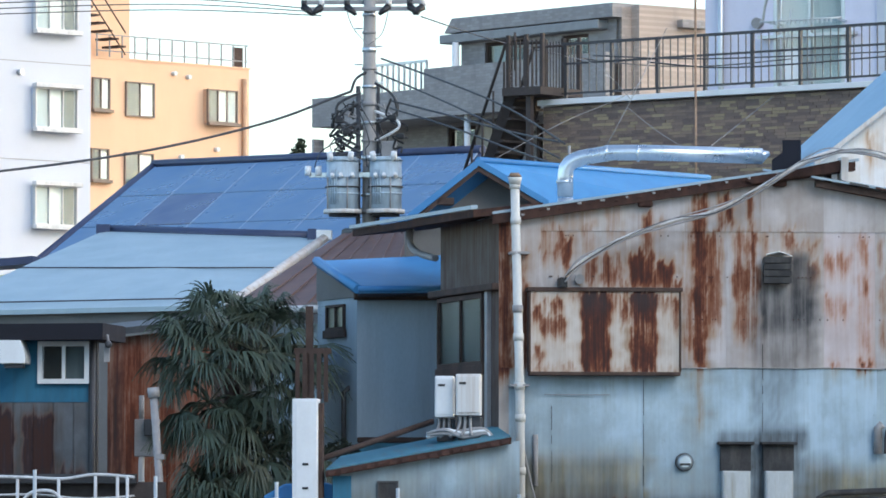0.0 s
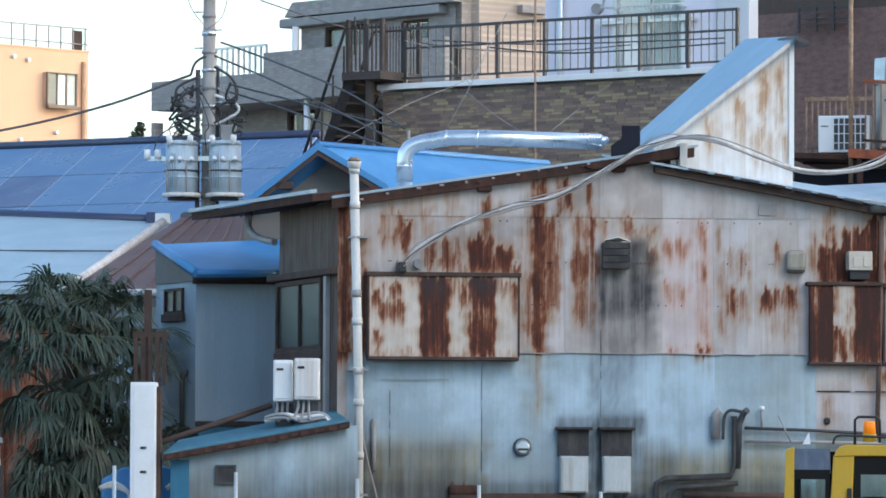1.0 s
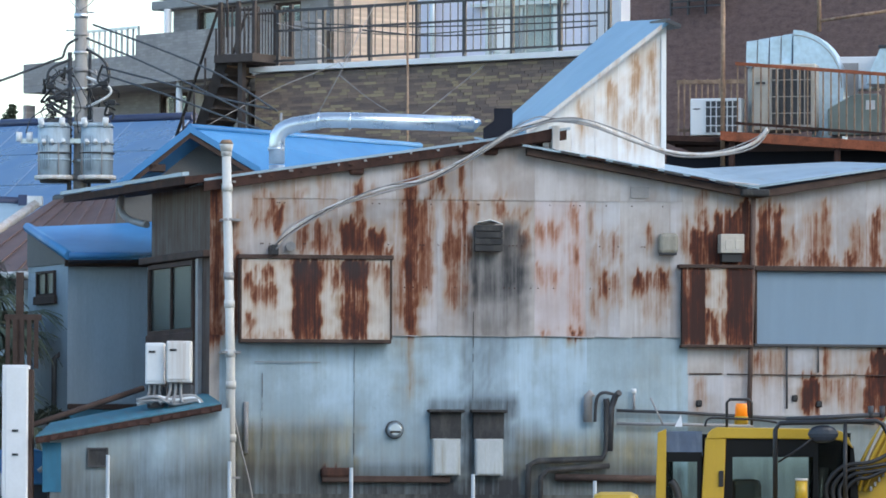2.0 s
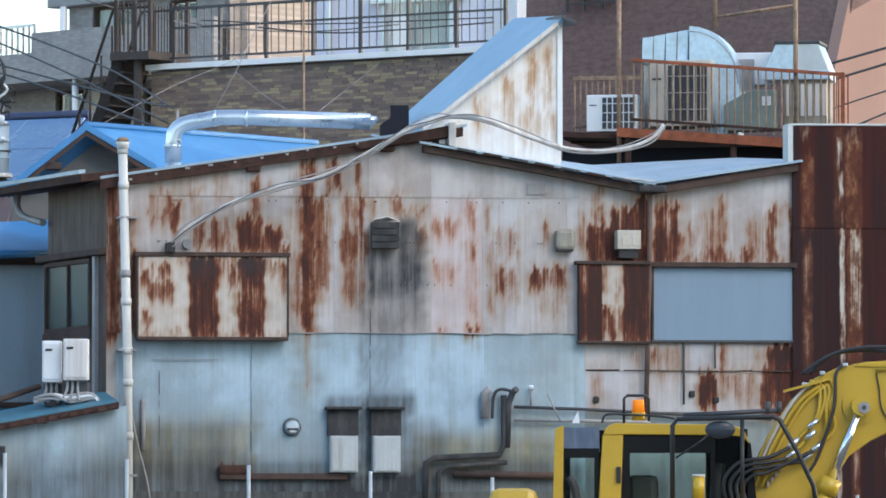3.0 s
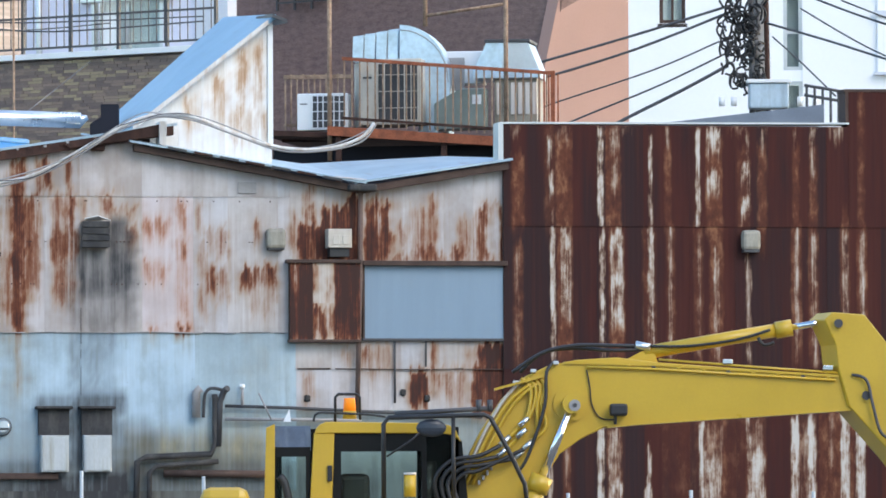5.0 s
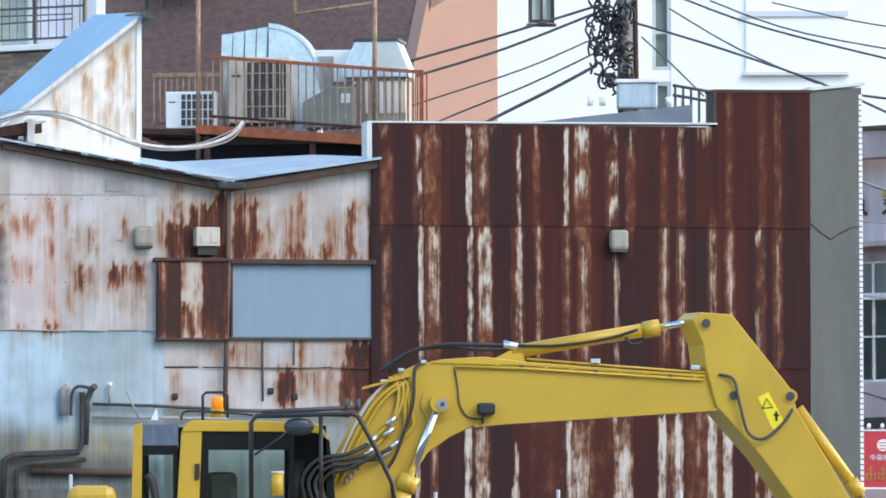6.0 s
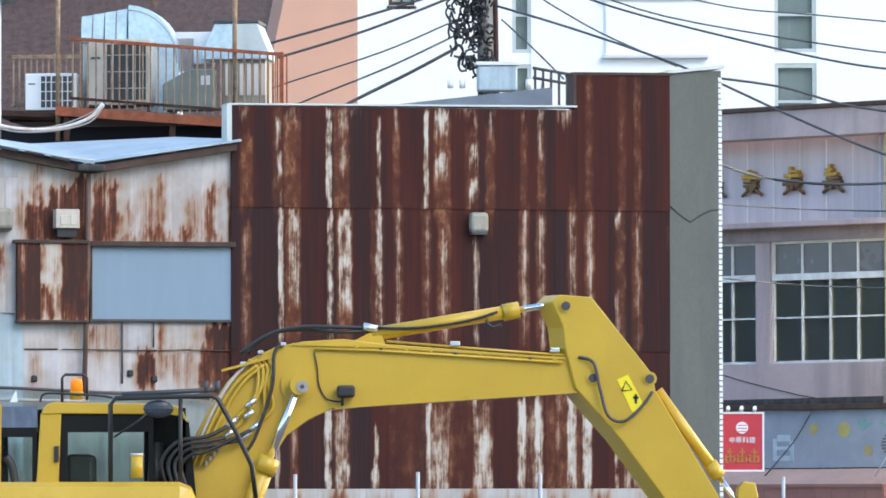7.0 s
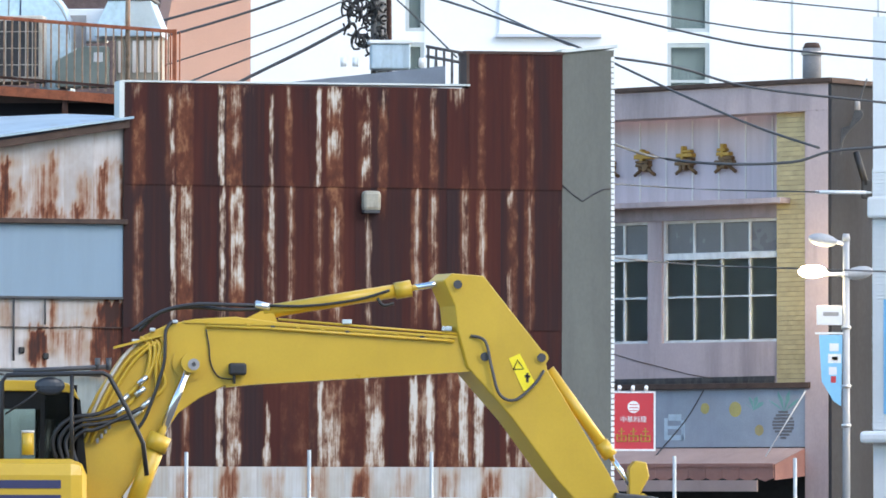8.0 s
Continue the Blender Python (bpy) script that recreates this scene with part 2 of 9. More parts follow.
RUST_STEEL = plain("rusted_steel", (0.052, 0.028, 0.023), 0.85, 0.0, 0.5, 5, 60, dirt=0.5, dirt_colour=(0.12, 0.055, 0.036))
ORANGE_STEEL = plain("orange_rusted_beam", (0.30, 0.095, 0.05), 0.85, 0, 0.5, 5, 40, dirt=0.6, dirt_colour=(0.14, 0.06, 0.04))
RAIL_RUST = plain("flaking_cream_rail", (0.29, 0.20, 0.14), 0.8, 0, 0.5, 9, 60, dirt=0.7, dirt_colour=(0.15, 0.06, 0.035))
BROWN_TRIM = plain("weathered_brown_trim", (0.075, 0.05, 0.042), 0.8, 0, 0.4, 4, 50)
BLUE_ROOF = flat_roof_metal("bright_blue_roof", (0.04, 0.19, 0.42), (0.065, 0.26, 0.52), 0.0, 0.1)
PALE_ROOF = flat_roof_metal("pale_blue_roof", (0.27, 0.375, 0.43), (0.35, 0.455, 0.505), 0.0, 0.08)
STEEL_ROOF = flat_roof_metal("blue_grey_metal_roof", (0.26, 0.36, 0.44), (0.40, 0.50, 0.57), 0, 0.3, 0.42)
SKEW_BLUE = flat_roof_metal("sky_blue_roof", (0.175, 0.32, 0.445), (0.235, 0.395, 0.52), 0.0, 0.1)
TEAL_ROOF = flat_roof_metal("teal_metal_roof", (0.035, 0.15, 0.21), (0.07, 0.23, 0.30), 0.2, 0.6)
BROWN_ROOF = flat_roof_metal("rusty_brown_roof", (0.10, 0.062, 0.058), (0.16, 0.095, 0.08), 0.0, 0.6, 0.7)
NAVY = plain("navy_flashing", (0.035, 0.05, 0.11), 0.5, 0, 0.2)
SOLAR = plain("solar_cells", (0.042, 0.125, 0.26), 0.3, 0, 0.16, 1.2, 30, relief=0, spread=9.0)
SOLAR_DARK = plain("older_solar_cells", (0.025, 0.05, 0.14), 0.3, 0, 0.15, 1.2, 30, relief=0)
SOLAR_RIM = plain("solar_rim", (0.34, 0.42, 0.55), 0.5, 0.3, 0.1)
WHITE_WALL = plain("white_tile_wall", (0.58, 0.605, 0.67), 0.6, 0, 0.05, 0.6, 20, dirt=0.1, dirt_colour=(0.5, 0.5, 0.52))
ORANGE_WALL = plain("apricot_render", (0.84, 0.53, 0.34), 0.75, 0, 0.05, 0.5, 20, dirt=0.12, dirt_colour=(0.6, 0.33, 0.18))
GREY_WALL = masonry("grey_stone_cladding", (0.37, 0.345, 0.335), 0.19, 0.07, 0.85, 0.13)
TAN_WALL = masonry("tan_brick_cladding", (0.54, 0.44, 0.37), 0.2, 0.07, 0.85, 0.13)
LILAC_WALL = plain("lilac_render", (0.73, 0.72, 0.83), 0.7, 0, 0.06, 0.8, 20, dirt=0.12, dirt_colour=(0.3, 0.3, 0.4))
SALMON = plain("salmon_render", (0.335, 0.212, 0.178), 0.75, 0, 0.07, 0.7, 20, dirt=0.15, dirt_colour=(0.36, 0.2, 0.16))
MANSARD = plain("brown_shingles", (0.195, 0.130, 0.118), 0.85, 0, 0.3, 5, 20, (1, 1, 2.2), relief=0.015)
WHITE_FAR = plain("white_render", (0.86, 0.86, 0.87), 0.6, 0, 0.03, 0.4, 10)
PINK_WALL = plain("mauve_render", (0.43, 0.345, 0.352), 0.75, 0, 0.14, 1.0, 25, (1, 1, 0.6), dirt=0.7, dirt_colour=(0.2, 0.165, 0.17))
LILAC_SIGN = plain("faded_lilac_panel", (0.51, 0.435, 0.475), 0.6, 0, 0.10, 1.0, 25, (3, 1, 0.5), dirt=0.4, dirt_colour=(0.33, 0.27, 0.29))
YELLOW_TILE = plain("ochre_tile", (0.45, 0.36, 0.19), 0.6, 0, 0.2, 3, 30, spread=9.0, dirt=0.5, dirt_colour=(0.25, 0.19, 0.10))
GREY_RENDER = plain("grey_green_render", (0.138, 0.142, 0.131), 0.85, 0, 0.15, 1.1, 30, (1, 1, 0.5), dirt=0.6, dirt_colour=(0.09, 0.092, 0.09))
ANNEX_WALL = plain("blue_grey_render", (0.34, 0.415, 0.475), 0.8, 0, 0.12, 1.4, 30, (1, 1, 0.4), dirt=0.45, dirt_colour=(0.20, 0.23, 0.25))
BLUE_BOARD = plain("petrol_blue_boards", (0.035, 0.15, 0.24), 0.65, 0, 0.16, 2, 40, (4, 1, 1), dirt=0.2)
GABLE_WALL = plain("grey_brown_render", (0.17, 0.165, 0.16), 0.85, 0, 0.15, 1.5, 30)
SIDE_WALL = rusty("brown_stained_iron", (0.062, 0.052, 0.048), (0.10, 0.085, 0.08), light_rust=(0.13, 0.08, 0.06), rust=(0.08, 0.04, 0.03), deep=(0.045, 0.026, 0.022), base_rust=0.3)
PVC = plain("grey_white_pvc", (0.56, 0.555, 0.53), 0.55, 0, 0.16, 2, 30, (1, 1, 0.5), dirt=0.6, dirt_colour=(0.27, 0.24, 0.20))
WHITE_PAINT = plain("white_paint", (0.76, 0.77, 0.78), 0.45, 0, 0.06, 2, 30, dirt=0.15, dirt_colour=(0.5, 0.48, 0.45))
WHITE_DIRTY = plain("stained_white_sheet", (0.64, 0.62, 0.60), 0.6, 0, 0.1, 1.0, 20, (5, 5, 0.5), dirt=0.75, dirt_colour=(0.40, 0.25, 0.15))
ALU = plain("aluminium", (0.55, 0.57, 0.58), 0.4, 0.7, 0.1)
GALV = plain("galvanised_steel", (0.66, 0.70, 0.73), 0.3, 0.9, 0.12, 5, 30, relief=0.002)
GALV_BLUE = plain("zinc_duct", (0.52, 0.62, 0.70), 0.36, 0.65, 0.2, 3.5, 14, relief=0.0008)
CREAM_METAL = plain("cream_enamel", (0.53, 0.49, 0.43), 0.5, 0, 0.12, 3, 30, dirt=0.45, dirt_colour=(0.32, 0.23, 0.16))
BEIGE_BOX = plain("beige_plastic", (0.31, 0.29, 0.24), 0.5, 0, 0.15, 5, 40, dirt=0.5)
# brown of the stair; also the painted shade on the yard wall
STAIR_AND_SHADE = plain("stair_brown_and_shade", (0.068, 0.056, 0.053), 0.75, 0, 0.3, 5, 50)
CAB_BLACK = plain("matt_black_frame", (0.007, 0.0075, 0.008), 0.7, 0, 0.2)
DARK_METAL = plain("dark_grey_metal", (0.06, 0.06, 0.065), 0.55, 0.2, 0.25, 5, 50)
BLACK_RUBBER = plain("black_rubber", (0.018, 0.018, 0.02), 0.5, 0, 0.2)
CABLE = plain("cable_sheath", (0.055, 0.058, 0.065), 0.6, 0, 0.2)
GREY_CABLE = plain("grey_cable", (0.30, 0.29, 0.29), 0.6, 0, 0.2, 4, 30)
CONCRETE = plain("concrete_pole", (0.33, 0.32, 0.31), 0.85, 0, 0.15, 3, 40, dirt=0.3)
GROUND = plain("gravel_yard", (0.14, 0.13, 0.115), 0.95, 0, 0.3, 0.7, 9, relief=0.02)
BLUE_SHUTTER = plain("blue_grey_shutter", (0.20, 0.28, 0.36), 0.6, 0, 0.05, 1.2, 40, (6, 1, 0.6), dirt=0.1, dirt_colour=(0.16, 0.21, 0.27))
YELLOW = plain("machine_yellow", (0.525, 0.333, 0.029), 0.34, 0, 0.07, 1.5, 30, relief=0.0006, dirt=0.22, dirt_colour=(0.36, 0.22, 0.045))
CHROME = plain("chromed_rod", (0.75, 0.77, 0.8), 0.15, 1.0, 0.04)
STRIPE = plain("navy_stripe", (0.028, 0.03, 0.09), 0.5, 0, 0.05)
RED_SIGN = plain("red_sign_face", (0.52, 0.035, 0.05), 0.4, 0, 0.06)
GOLD = plain("gold_letters", (0.42, 0.24, 0.04), 0.5, 0.2, 0.2)
BRONZE = plain("brown_gold_letters", (0.14, 0.075, 0.03), 0.5, 0.2, 0.4, 9)
AWNING = plain("faded_brick_awning", (0.34, 0.17, 0.14), 0.8, 0, 0.14, 1.5, 30, dirt=0.3, dirt_colour=(0.2, 0.1, 0.09))
AWNING_TOP = plain("dusty_pink_awning", (0.42, 0.30, 0.27), 0.8, 0, 0.12, 1.5, 30, dirt=0.35, dirt_colour=(0.26, 0.17, 0.16))
PAINTED_BLUE = plain("painted_shop_board", (0.30, 0.34, 0.40), 0.7, 0, 0.16, 1.5, 30, dirt=0.35, dirt_colour=(0.2, 0.22, 0.27))
FENCE_WHITE = plain("pale_blue_hoarding", (0.46, 0.56, 0.62), 0.5, 0, 0.1, 2, 30, (3, 1, 0.5), dirt=0.2, dirt_colour=(0.3, 0.36, 0.4))
CURTAIN_PALE = plain("pale_curtain", (0.44, 0.51, 0.55), 0.9, 0, 0.14, 2, 9, (9, 1, 0.3))
# opaque grey for the top panes: the reflected sky is put into its colour
SKY_PANE = plain("grey_pane_with_painted_sky", (0.12, 0.12, 0.13), 0.25, 0, 0.15, 1.5, 30, relief=0)
CURTAIN_GREEN = plain("grey_green_blind", (0.13, 0.165, 0.185), 0.9, 0, 0.25, 2, 9, (9, 1, 0.3))
# near-black backing: the shade of unlit rooms is put into this colour
ROOM_SHADE = plain("painted_room_shade", (0.045, 0.05, 0.055), 0.9, 0, 0.4, 1.2, 8)
WINDOW_BRONZE = plain("bronze_window_frame", (0.17, 0.13, 0.11), 0.5, 0.2, 0.1)
STEEL_SASH = plain("worn_white_sash", (0.64, 0.64, 0.64), 0.5, 0, 0.15, 4, 30, dirt=0.4, dirt_colour=(0.25, 0.23, 0.21))
LAMP_POST = plain("pale_grey_paint", (0.36, 0.38, 0.41), 0.45, 0, 0.08)
REAR_ROOF = plain("slate_blue_roof", (0.17, 0.20, 0.25), 0.5, 0, 0.15)
TANK = plain("pale_blue_enamel", (0.41, 0.51, 0.59), 0.5, 0, 0.2, 4, 30, (1, 1, 0.4), dirt=0.6, dirt_colour=(0.18, 0.20, 0.22))
PIPE_TAN = plain("apricot_pipe", (0.55, 0.33, 0.2), 0.6)
# black of roof edges and roof box; also painted shade under the platform
BLACK_EDGE_SHADE = plain("black_edge_and_shade", (0.02, 0.02, 0.027), 0.85)
GLASS = glass("window_glass")
DIM_GLASS = glass("dusty_window_glass", (0.42, 0.5, 0.48))
DIM_GLASS.node_tree.nodes["Principled BSDF"].inputs["Roughness"].default_value = 0.4
CAB_GLASS = glass("green_tinted_glass", (0.66, 0.82, 0.77))
METER = plain("stained_meter_enamel", (0.44, 0.47, 0.48), 0.6, 0, 0.15, 3, 30, (2, 2, 0.6), dirt=0.8, dirt_colour=(0.24, 0.21, 0.13), spread=5.0)
SOOTY_BOARD = plain("sooty_board", (0.045, 0.045, 0.047), 0.85, 0, 0.4, 5, 40, dirt=0.5, dirt_colour=(0.13, 0.12, 0.11), spread=5.0)
BRICK_TILE, BRICK_JOINT = brick_tile("slate_brown_tile"), plain("tile_joint", (0.10, 0.08, 0.07), 0.9)
BANNER = plain("sky_blue_banner", (0.22, 0.52, 0.78), 0.6, 0, 0.1, 2, 30)
AMBER = glow("amber_lens", (0.95, 0.25, 0.01), 0.09)
LAMP_ON = glow("lit_lamp_glass", (1.0, 0.82, 0.50), 14.0)


# ---- mesh helpers ----
def box(bm, x0, x1, y0, y1, z0, z1, bevel=0.0):
    b2 = bmesh.ops.create_cube(bm, size=1)
    for v in b2["verts"]:
        v.co = Vector(((x0 + x1) / 2 + v.co.x * (x1 - x0), (y0 + y1) / 2 + v.co.y * (y1 - y0), (z0 + z1) / 2 + v.co.z * (z1 - z0)))
    if bevel:
        es = {e for v in b2["verts"] for e in v.link_edges}
        bmesh.ops.bevel(bm, geom=list(es), offset=bevel, segments=2, affect="EDGES", profile=0.5)
    return bm


def prism(bm, outline, y0, y1):
    """An outline in x and z, from y0 to y1."""
    f = [bm.verts.new((x, y0, z)) for x, z in outline]
    k = [bm.verts.new((x, y1, z)) for x, z in outline]
    n = len(f)
    bm.faces.new(f)
    bm.faces.new(k[::-1])
    for i in range(n):
        bm.faces.new((f[i - 1], k[i - 1], k[i], f[i]))
    bmesh.ops.recalc_face_normals(bm, faces=bm.faces)
    return bm


def slab(bm, corners, thick):
    """A plate with the given upper corners, thickened downwards."""
    a = [bm.verts.new(c) for c in corners]
    b = [bm.verts.new((c[0], c[1], c[2] - thick)) for c in corners]
    bm.faces.new(a)
    bm.faces.new(b[::-1])
    for i in range(len(a)):
        bm.faces.new((a[i - 1], b[i - 1], b[i], a[i]))
    bmesh.ops.recalc_face_normals(bm, faces=bm.faces)
    return bm


def tube(bm, pts, r, seg=8, r_end=None):
    """A round bar along points."""
    pts = [Vector(p) for p in pts]
    rings = []
    for i, p in enumerate(pts):
        d = (pts[min(i + 1, len(pts) - 1)] - pts[max(i - 1, 0)]).normalized()
        u = d.cross(Vector((0, 1, 0)) if abs(d.y) < 0.9 else Vector((1, 0, 0))).normalized()
        w = d.cross(u)
        rr = r if r_end is None else r + (r_end - r) * i / (len(pts) - 1)
        rings.append([bm.verts.new(p + rr * (math.cos(a) * u + math.sin(a) * w)) for a in (2 * math.pi * k / seg for k in range(seg))])
    for a, b in zip(rings, rings[1:]):
        for k in range(seg):
            f = bm.faces.new((a[k - 1], a[k], b[k], b[k - 1]))
            f.smooth = True
    bm.faces.new(rings[0])
    bm.faces.new(rings[-1][::-1])
    bmesh.ops.recalc_face_normals(bm, faces=bm.faces)
    return bm


def curve_pts(pts, n=6):
    """A smooth line through points."""
    pts = [Vector(p) for p in pts]
    out = []
    for i in range(len(pts) - 1):
        p0, p1, p2, p3 = pts[max(i - 1, 0)], pts[i], pts[i + 1], pts[min(i + 2, len(pts) - 1)]
        for k in range(n):
            t = k / n
            out.append(0.5 * (2 * p1 + (p2 - p0) * t + (2 * p0 - 5 * p1 + 4 * p2 - p3) * t * t + (3 * p1 - p0 - 3 * p2 + p3) * t ** 3))
    return out + [pts[-1]]


def thing(name, x, y, z=0.0, turn=0.0, label="", category="", group="", kind=""):
    ob = new(name)
    ob.empty_display_size = 0.2
    ob.location, ob.rotation_euler = (x, y, z), (0, 0, radians(turn))
    return tagged(ob, label, category, group, kind)


def part(name, bm, material, parent=None, label="", bevel=0.0, kind=""):
    if bevel:
        bmesh.ops.bevel(bm, geom=[e for e in bm.edges if e.is_manifold and e.calc_face_angle(0) > 0.6], offset=bevel, segments=2, affect="EDGES", profile=0.5)
    me = bpy.data.meshes.new(name)
    bm.to_mesh(me)
    bm.free()
    me.materials.append(material)
    ob = new(name, me)
    ob.parent = parent
    return tagged(ob, label, kind=kind)


def B(*a, bevel=0.0):
    return box(bmesh.new(), *a, bevel=bevel)


def holed(bm, x0, x1, y0, y1, z0, z1, holes):
    """A wall with rectangular openings (x0, x1, z0, z1) right through it."""
    xs = sorted({x0, x1, *[h[0] for h in holes], *[h[1] for h in holes]})
    zs = sorted({z0, z1, *[h[2] for h in holes], *[h[3] for h in holes]})
    xs, zs = [x for x in xs if x0 <= x <= x1], [z for z in zs if z0 <= z <= z1]
    for a, b in zip(xs, xs[1:]):
        for c, d in zip(zs, zs[1:]):
            mx, mz = (a + b) / 2, (c + d) / 2
            if not any(h[0] < mx < h[1] and h[2] < mz < h[3] for h in holes):
                box(bm, a, b, y0, y1, c, d)
    bmesh.ops.remove_doubles(bm, verts=bm.verts, dist=0.0005)
    return bm


def window(parent, x0, x1, z0, z1, y=0.0, cols=2, rows=(1.0,), frame_mat=None, backs=None, bar=0.05, sill=0.0, hood=0.0, out=0.06, name="window", deep=0.25, sill_mat=None, pane_mat=None, top_mat=None):
    """A framed window in the plane y; backs: curtain or painted room shade behind each column."""
    frame_mat = frame_mat or ALU
    w = part(name, bmesh.new(), frame_mat, parent)
    bm = bmesh.new()
    for a, b, c, d in ((x0, x1, z0, z0 + bar), (x0, x1, z1 - bar, z1), (x0, x0 + bar, z0 + bar, z1 - bar), (x1 - bar, x1, z0 + bar, z1 - bar)):
        box(bm, a, b, y - out, y + 0.06, c, d)
    part("window_frame", bm, frame_mat, w)
    cw = (x1 - x0 - 2 * bar) / cols
    edges, acc = [z0 + bar], z0 + bar
    for h in rows:
        acc += h * (z1 - z0 - 2 * bar) / sum(rows)
        edges.append(acc)
    for i in range(cols):
        a, b = x0 + bar + i * cw, x0 + bar + (i + 1) * cw
        if i:
            part("mullion", B(a - bar * 0.35, a + bar * 0.35, y - out * 0.7, y + 0.05, z0 + bar, z1 - bar), frame_mat, w)
        for c, d in zip(edges, edges[1:]):
            g = part("pane", B(a + 0.004, b - 0.004, y + 0.0, y + 0.008, c + 0.004, d - 0.004), (top_mat if top_mat and d > z1 - bar - 0.01 else pane_mat) or GLASS, w)
            g.visible_shadow = False
        part("window_backing", B(a, b, y + deep * 0.5 + 0.01 * i, y + deep * 0.5 + 0.01 * i + 0.006, z0 + bar, z1 - bar), (backs or (ROOM_SHADE,))[i % len(backs or (1,))], w)
    for d in edges[1:-1]:
        part("transom", B(x0 + bar, x1 - bar, y - out * 0.6, y + 0.04, d - bar * 0.35, d + bar * 0.35), frame_mat, w)
    if sill:
        part("sill", B(x0 - 0.06, x1 + 0.06, y - sill, y, z0 - 0.12, z0, bevel=0.01), sill_mat or frame_mat, w)
    if hood:
        part("hood", B(x0 - 0.08, x1 + 0.08, y - hood, y, z1, z1 + 0.12, bevel=0.01), sill_mat or frame_mat, w)
    return w


def cable(pts, r=0.012, mat=None, name="overhead_cable", label="thin black overhead cable sagging between supports", group="overhead cables"):
    ob = part(name, tube(bmesh.new(), curve_pts(pts, 5), r, 6), mat or CABLE)
    return tagged(ob, label, "cable", group)


# ---- ground ----
bm = bmesh.new()
bmesh.ops.create_grid(bm, x_segments=40, y_segments=40, size=2500)
tagged(part("ground", bm, GROUND), "flat grey gravel and asphalt ground", "ground", kind="structure")

# unseen plain blocks, added round and behind the camera to block low sky light
SURROUND = plain("plain_grey_render", (0.20, 0.20, 0.20), 0.9, 0, 0.2, 0.2, 3)
for name, x0, x1, y0, y1, h in (("sky_block_south", -70, 70, -46, -45, 11), ("sky_block_west", -46, -45, -44.9, 70, 9), ("sky_block_east", 45, 46, -44.9, 60, 9)):
    tagged(part(name, B(x0, x1, y0, y1, 0, h), SURROUND), "unseen plain grey wall added to block low sky light", "wall", kind="structure")


# ---- the pale corrugated workshop ----
main = thing("workshop", -6.48, 86.00, 0, 10, "two-storey workshop clad in pale rusty corrugated iron sheets", "building")
# worn places: x0, z0, x1, z1, how far gone
RUST_A = (
    (-0.03, 4.21, 0.16, 6.42, 0.7), (0.22, 5.47, 0.36, 5.91, 0.6), (0.22, 4.29, 0.39, 5.47, 0.55), (0.58, 5.95, 0.78, 6.34, 0.3),
    (0.58, 5.87, 0.98, 5.96, 0.55), (0.8, 5.91, 0.87, 6.26, 0.6), (0.9, 5.71, 0.98, 6.14, 0.65), (1.02, 6.3, 1.29, 6.66, 0.24),
    (1.17, 5.87, 1.29, 6.34, 0.4), (1.2, 5.47, 1.33, 5.91, 0.5), (1.41, 5.5, 1.69, 5.91, 0.6), (1.47, 6.18, 1.69, 6.58, 0.3),
    (0.58, 6.34, 0.98, 6.58, 0.2), (1.8, 5.47, 2.12, 5.91, 0.75), (1.98, 5.91, 2.1, 6.46, 0.6), (2.17, 6.22, 2.25, 6.38, 0.3),
    (2.16, 5.47, 2.38, 5.79, 0.75), (1.86, 5.46, 2.51, 5.55, 0.7), (1.57, 5.46, 1.76, 5.51, 0.6),
)
RUST_B = (
    (2.55, 5.47, 2.67, 6.26, 0.35), (2.59, 6.3, 2.65, 6.66, 0.3), (2.68, 4.37, 2.84, 6.73, 0.82), (2.74, 3.58, 2.8, 4.37, 0.35),
    (2.85, 5.47, 3.06, 6.22, 0.52), (2.87, 4.92, 3.06, 5.47, 0.4), (2.55, 4.61, 2.68, 5.47, 0.45), (3.02, 6.26, 3.07, 6.73, 0.6),
    (3.12, 6.33, 3.2, 6.73, 0.75), (3.43, 6.3, 3.5, 6.73, 0.6), (3.22, 5.55, 3.34, 6.22, 0.35), (3.34, 5.79, 3.46, 6.26, 0.4),
    (3.48, 5.71, 3.53, 6.26, 0.7), (3.22, 5.32, 3.58, 5.79, 0.6), (3.26, 4.77, 3.54, 5.32, 0.45), (3.65, 5.99, 3.75, 6.22, 0.35),
    (3.91, 5.99, 4.05, 6.26, 0.5), (4.05, 5.99, 4.4, 6.07, 0.4), (4.22, 5.55, 4.4, 5.79, 0.4),
)
RUST_C = (
    (4.5, 5.67, 4.84, 5.91, 0.42), (4.5, 5.08, 4.84, 5.32, 0.4), (4.95, 5.79, 5.09, 6.14, 0.45), (4.95, 5.32, 5.09, 5.63, 0.52),
    (4.95, 4.61, 5.09, 5.32, 0.35), (4.56, 4.37, 4.66, 4.43, 0.6), (4.95, 4.36, 5.13, 4.44, 0.85), (5.24, 5.71, 5.29, 6.14, 0.3),
    (5.32, 5.47, 5.45, 5.79, 0.42), (5.27, 4.61, 5.39, 5.55, 0.35), (5.35, 4.92, 5.47, 5.24, 0.7), (5.5, 5.4, 5.66, 5.79, 0.42),
    (5.5, 4.84, 5.66, 5.24, 0.45), (5.86, 5.0, 6.1, 5.24, 0.72), (6.13, 5.0, 6.33, 5.28, 0.72), (6.02, 5.55, 6.08, 5.87, 0.5),
    (5.98, 4.61, 6.33, 5.0, 0.3), (6.53, 5.47, 6.61, 6.07, 0.4), (6.72, 6.1, 6.84, 6.42, 0.42),
)
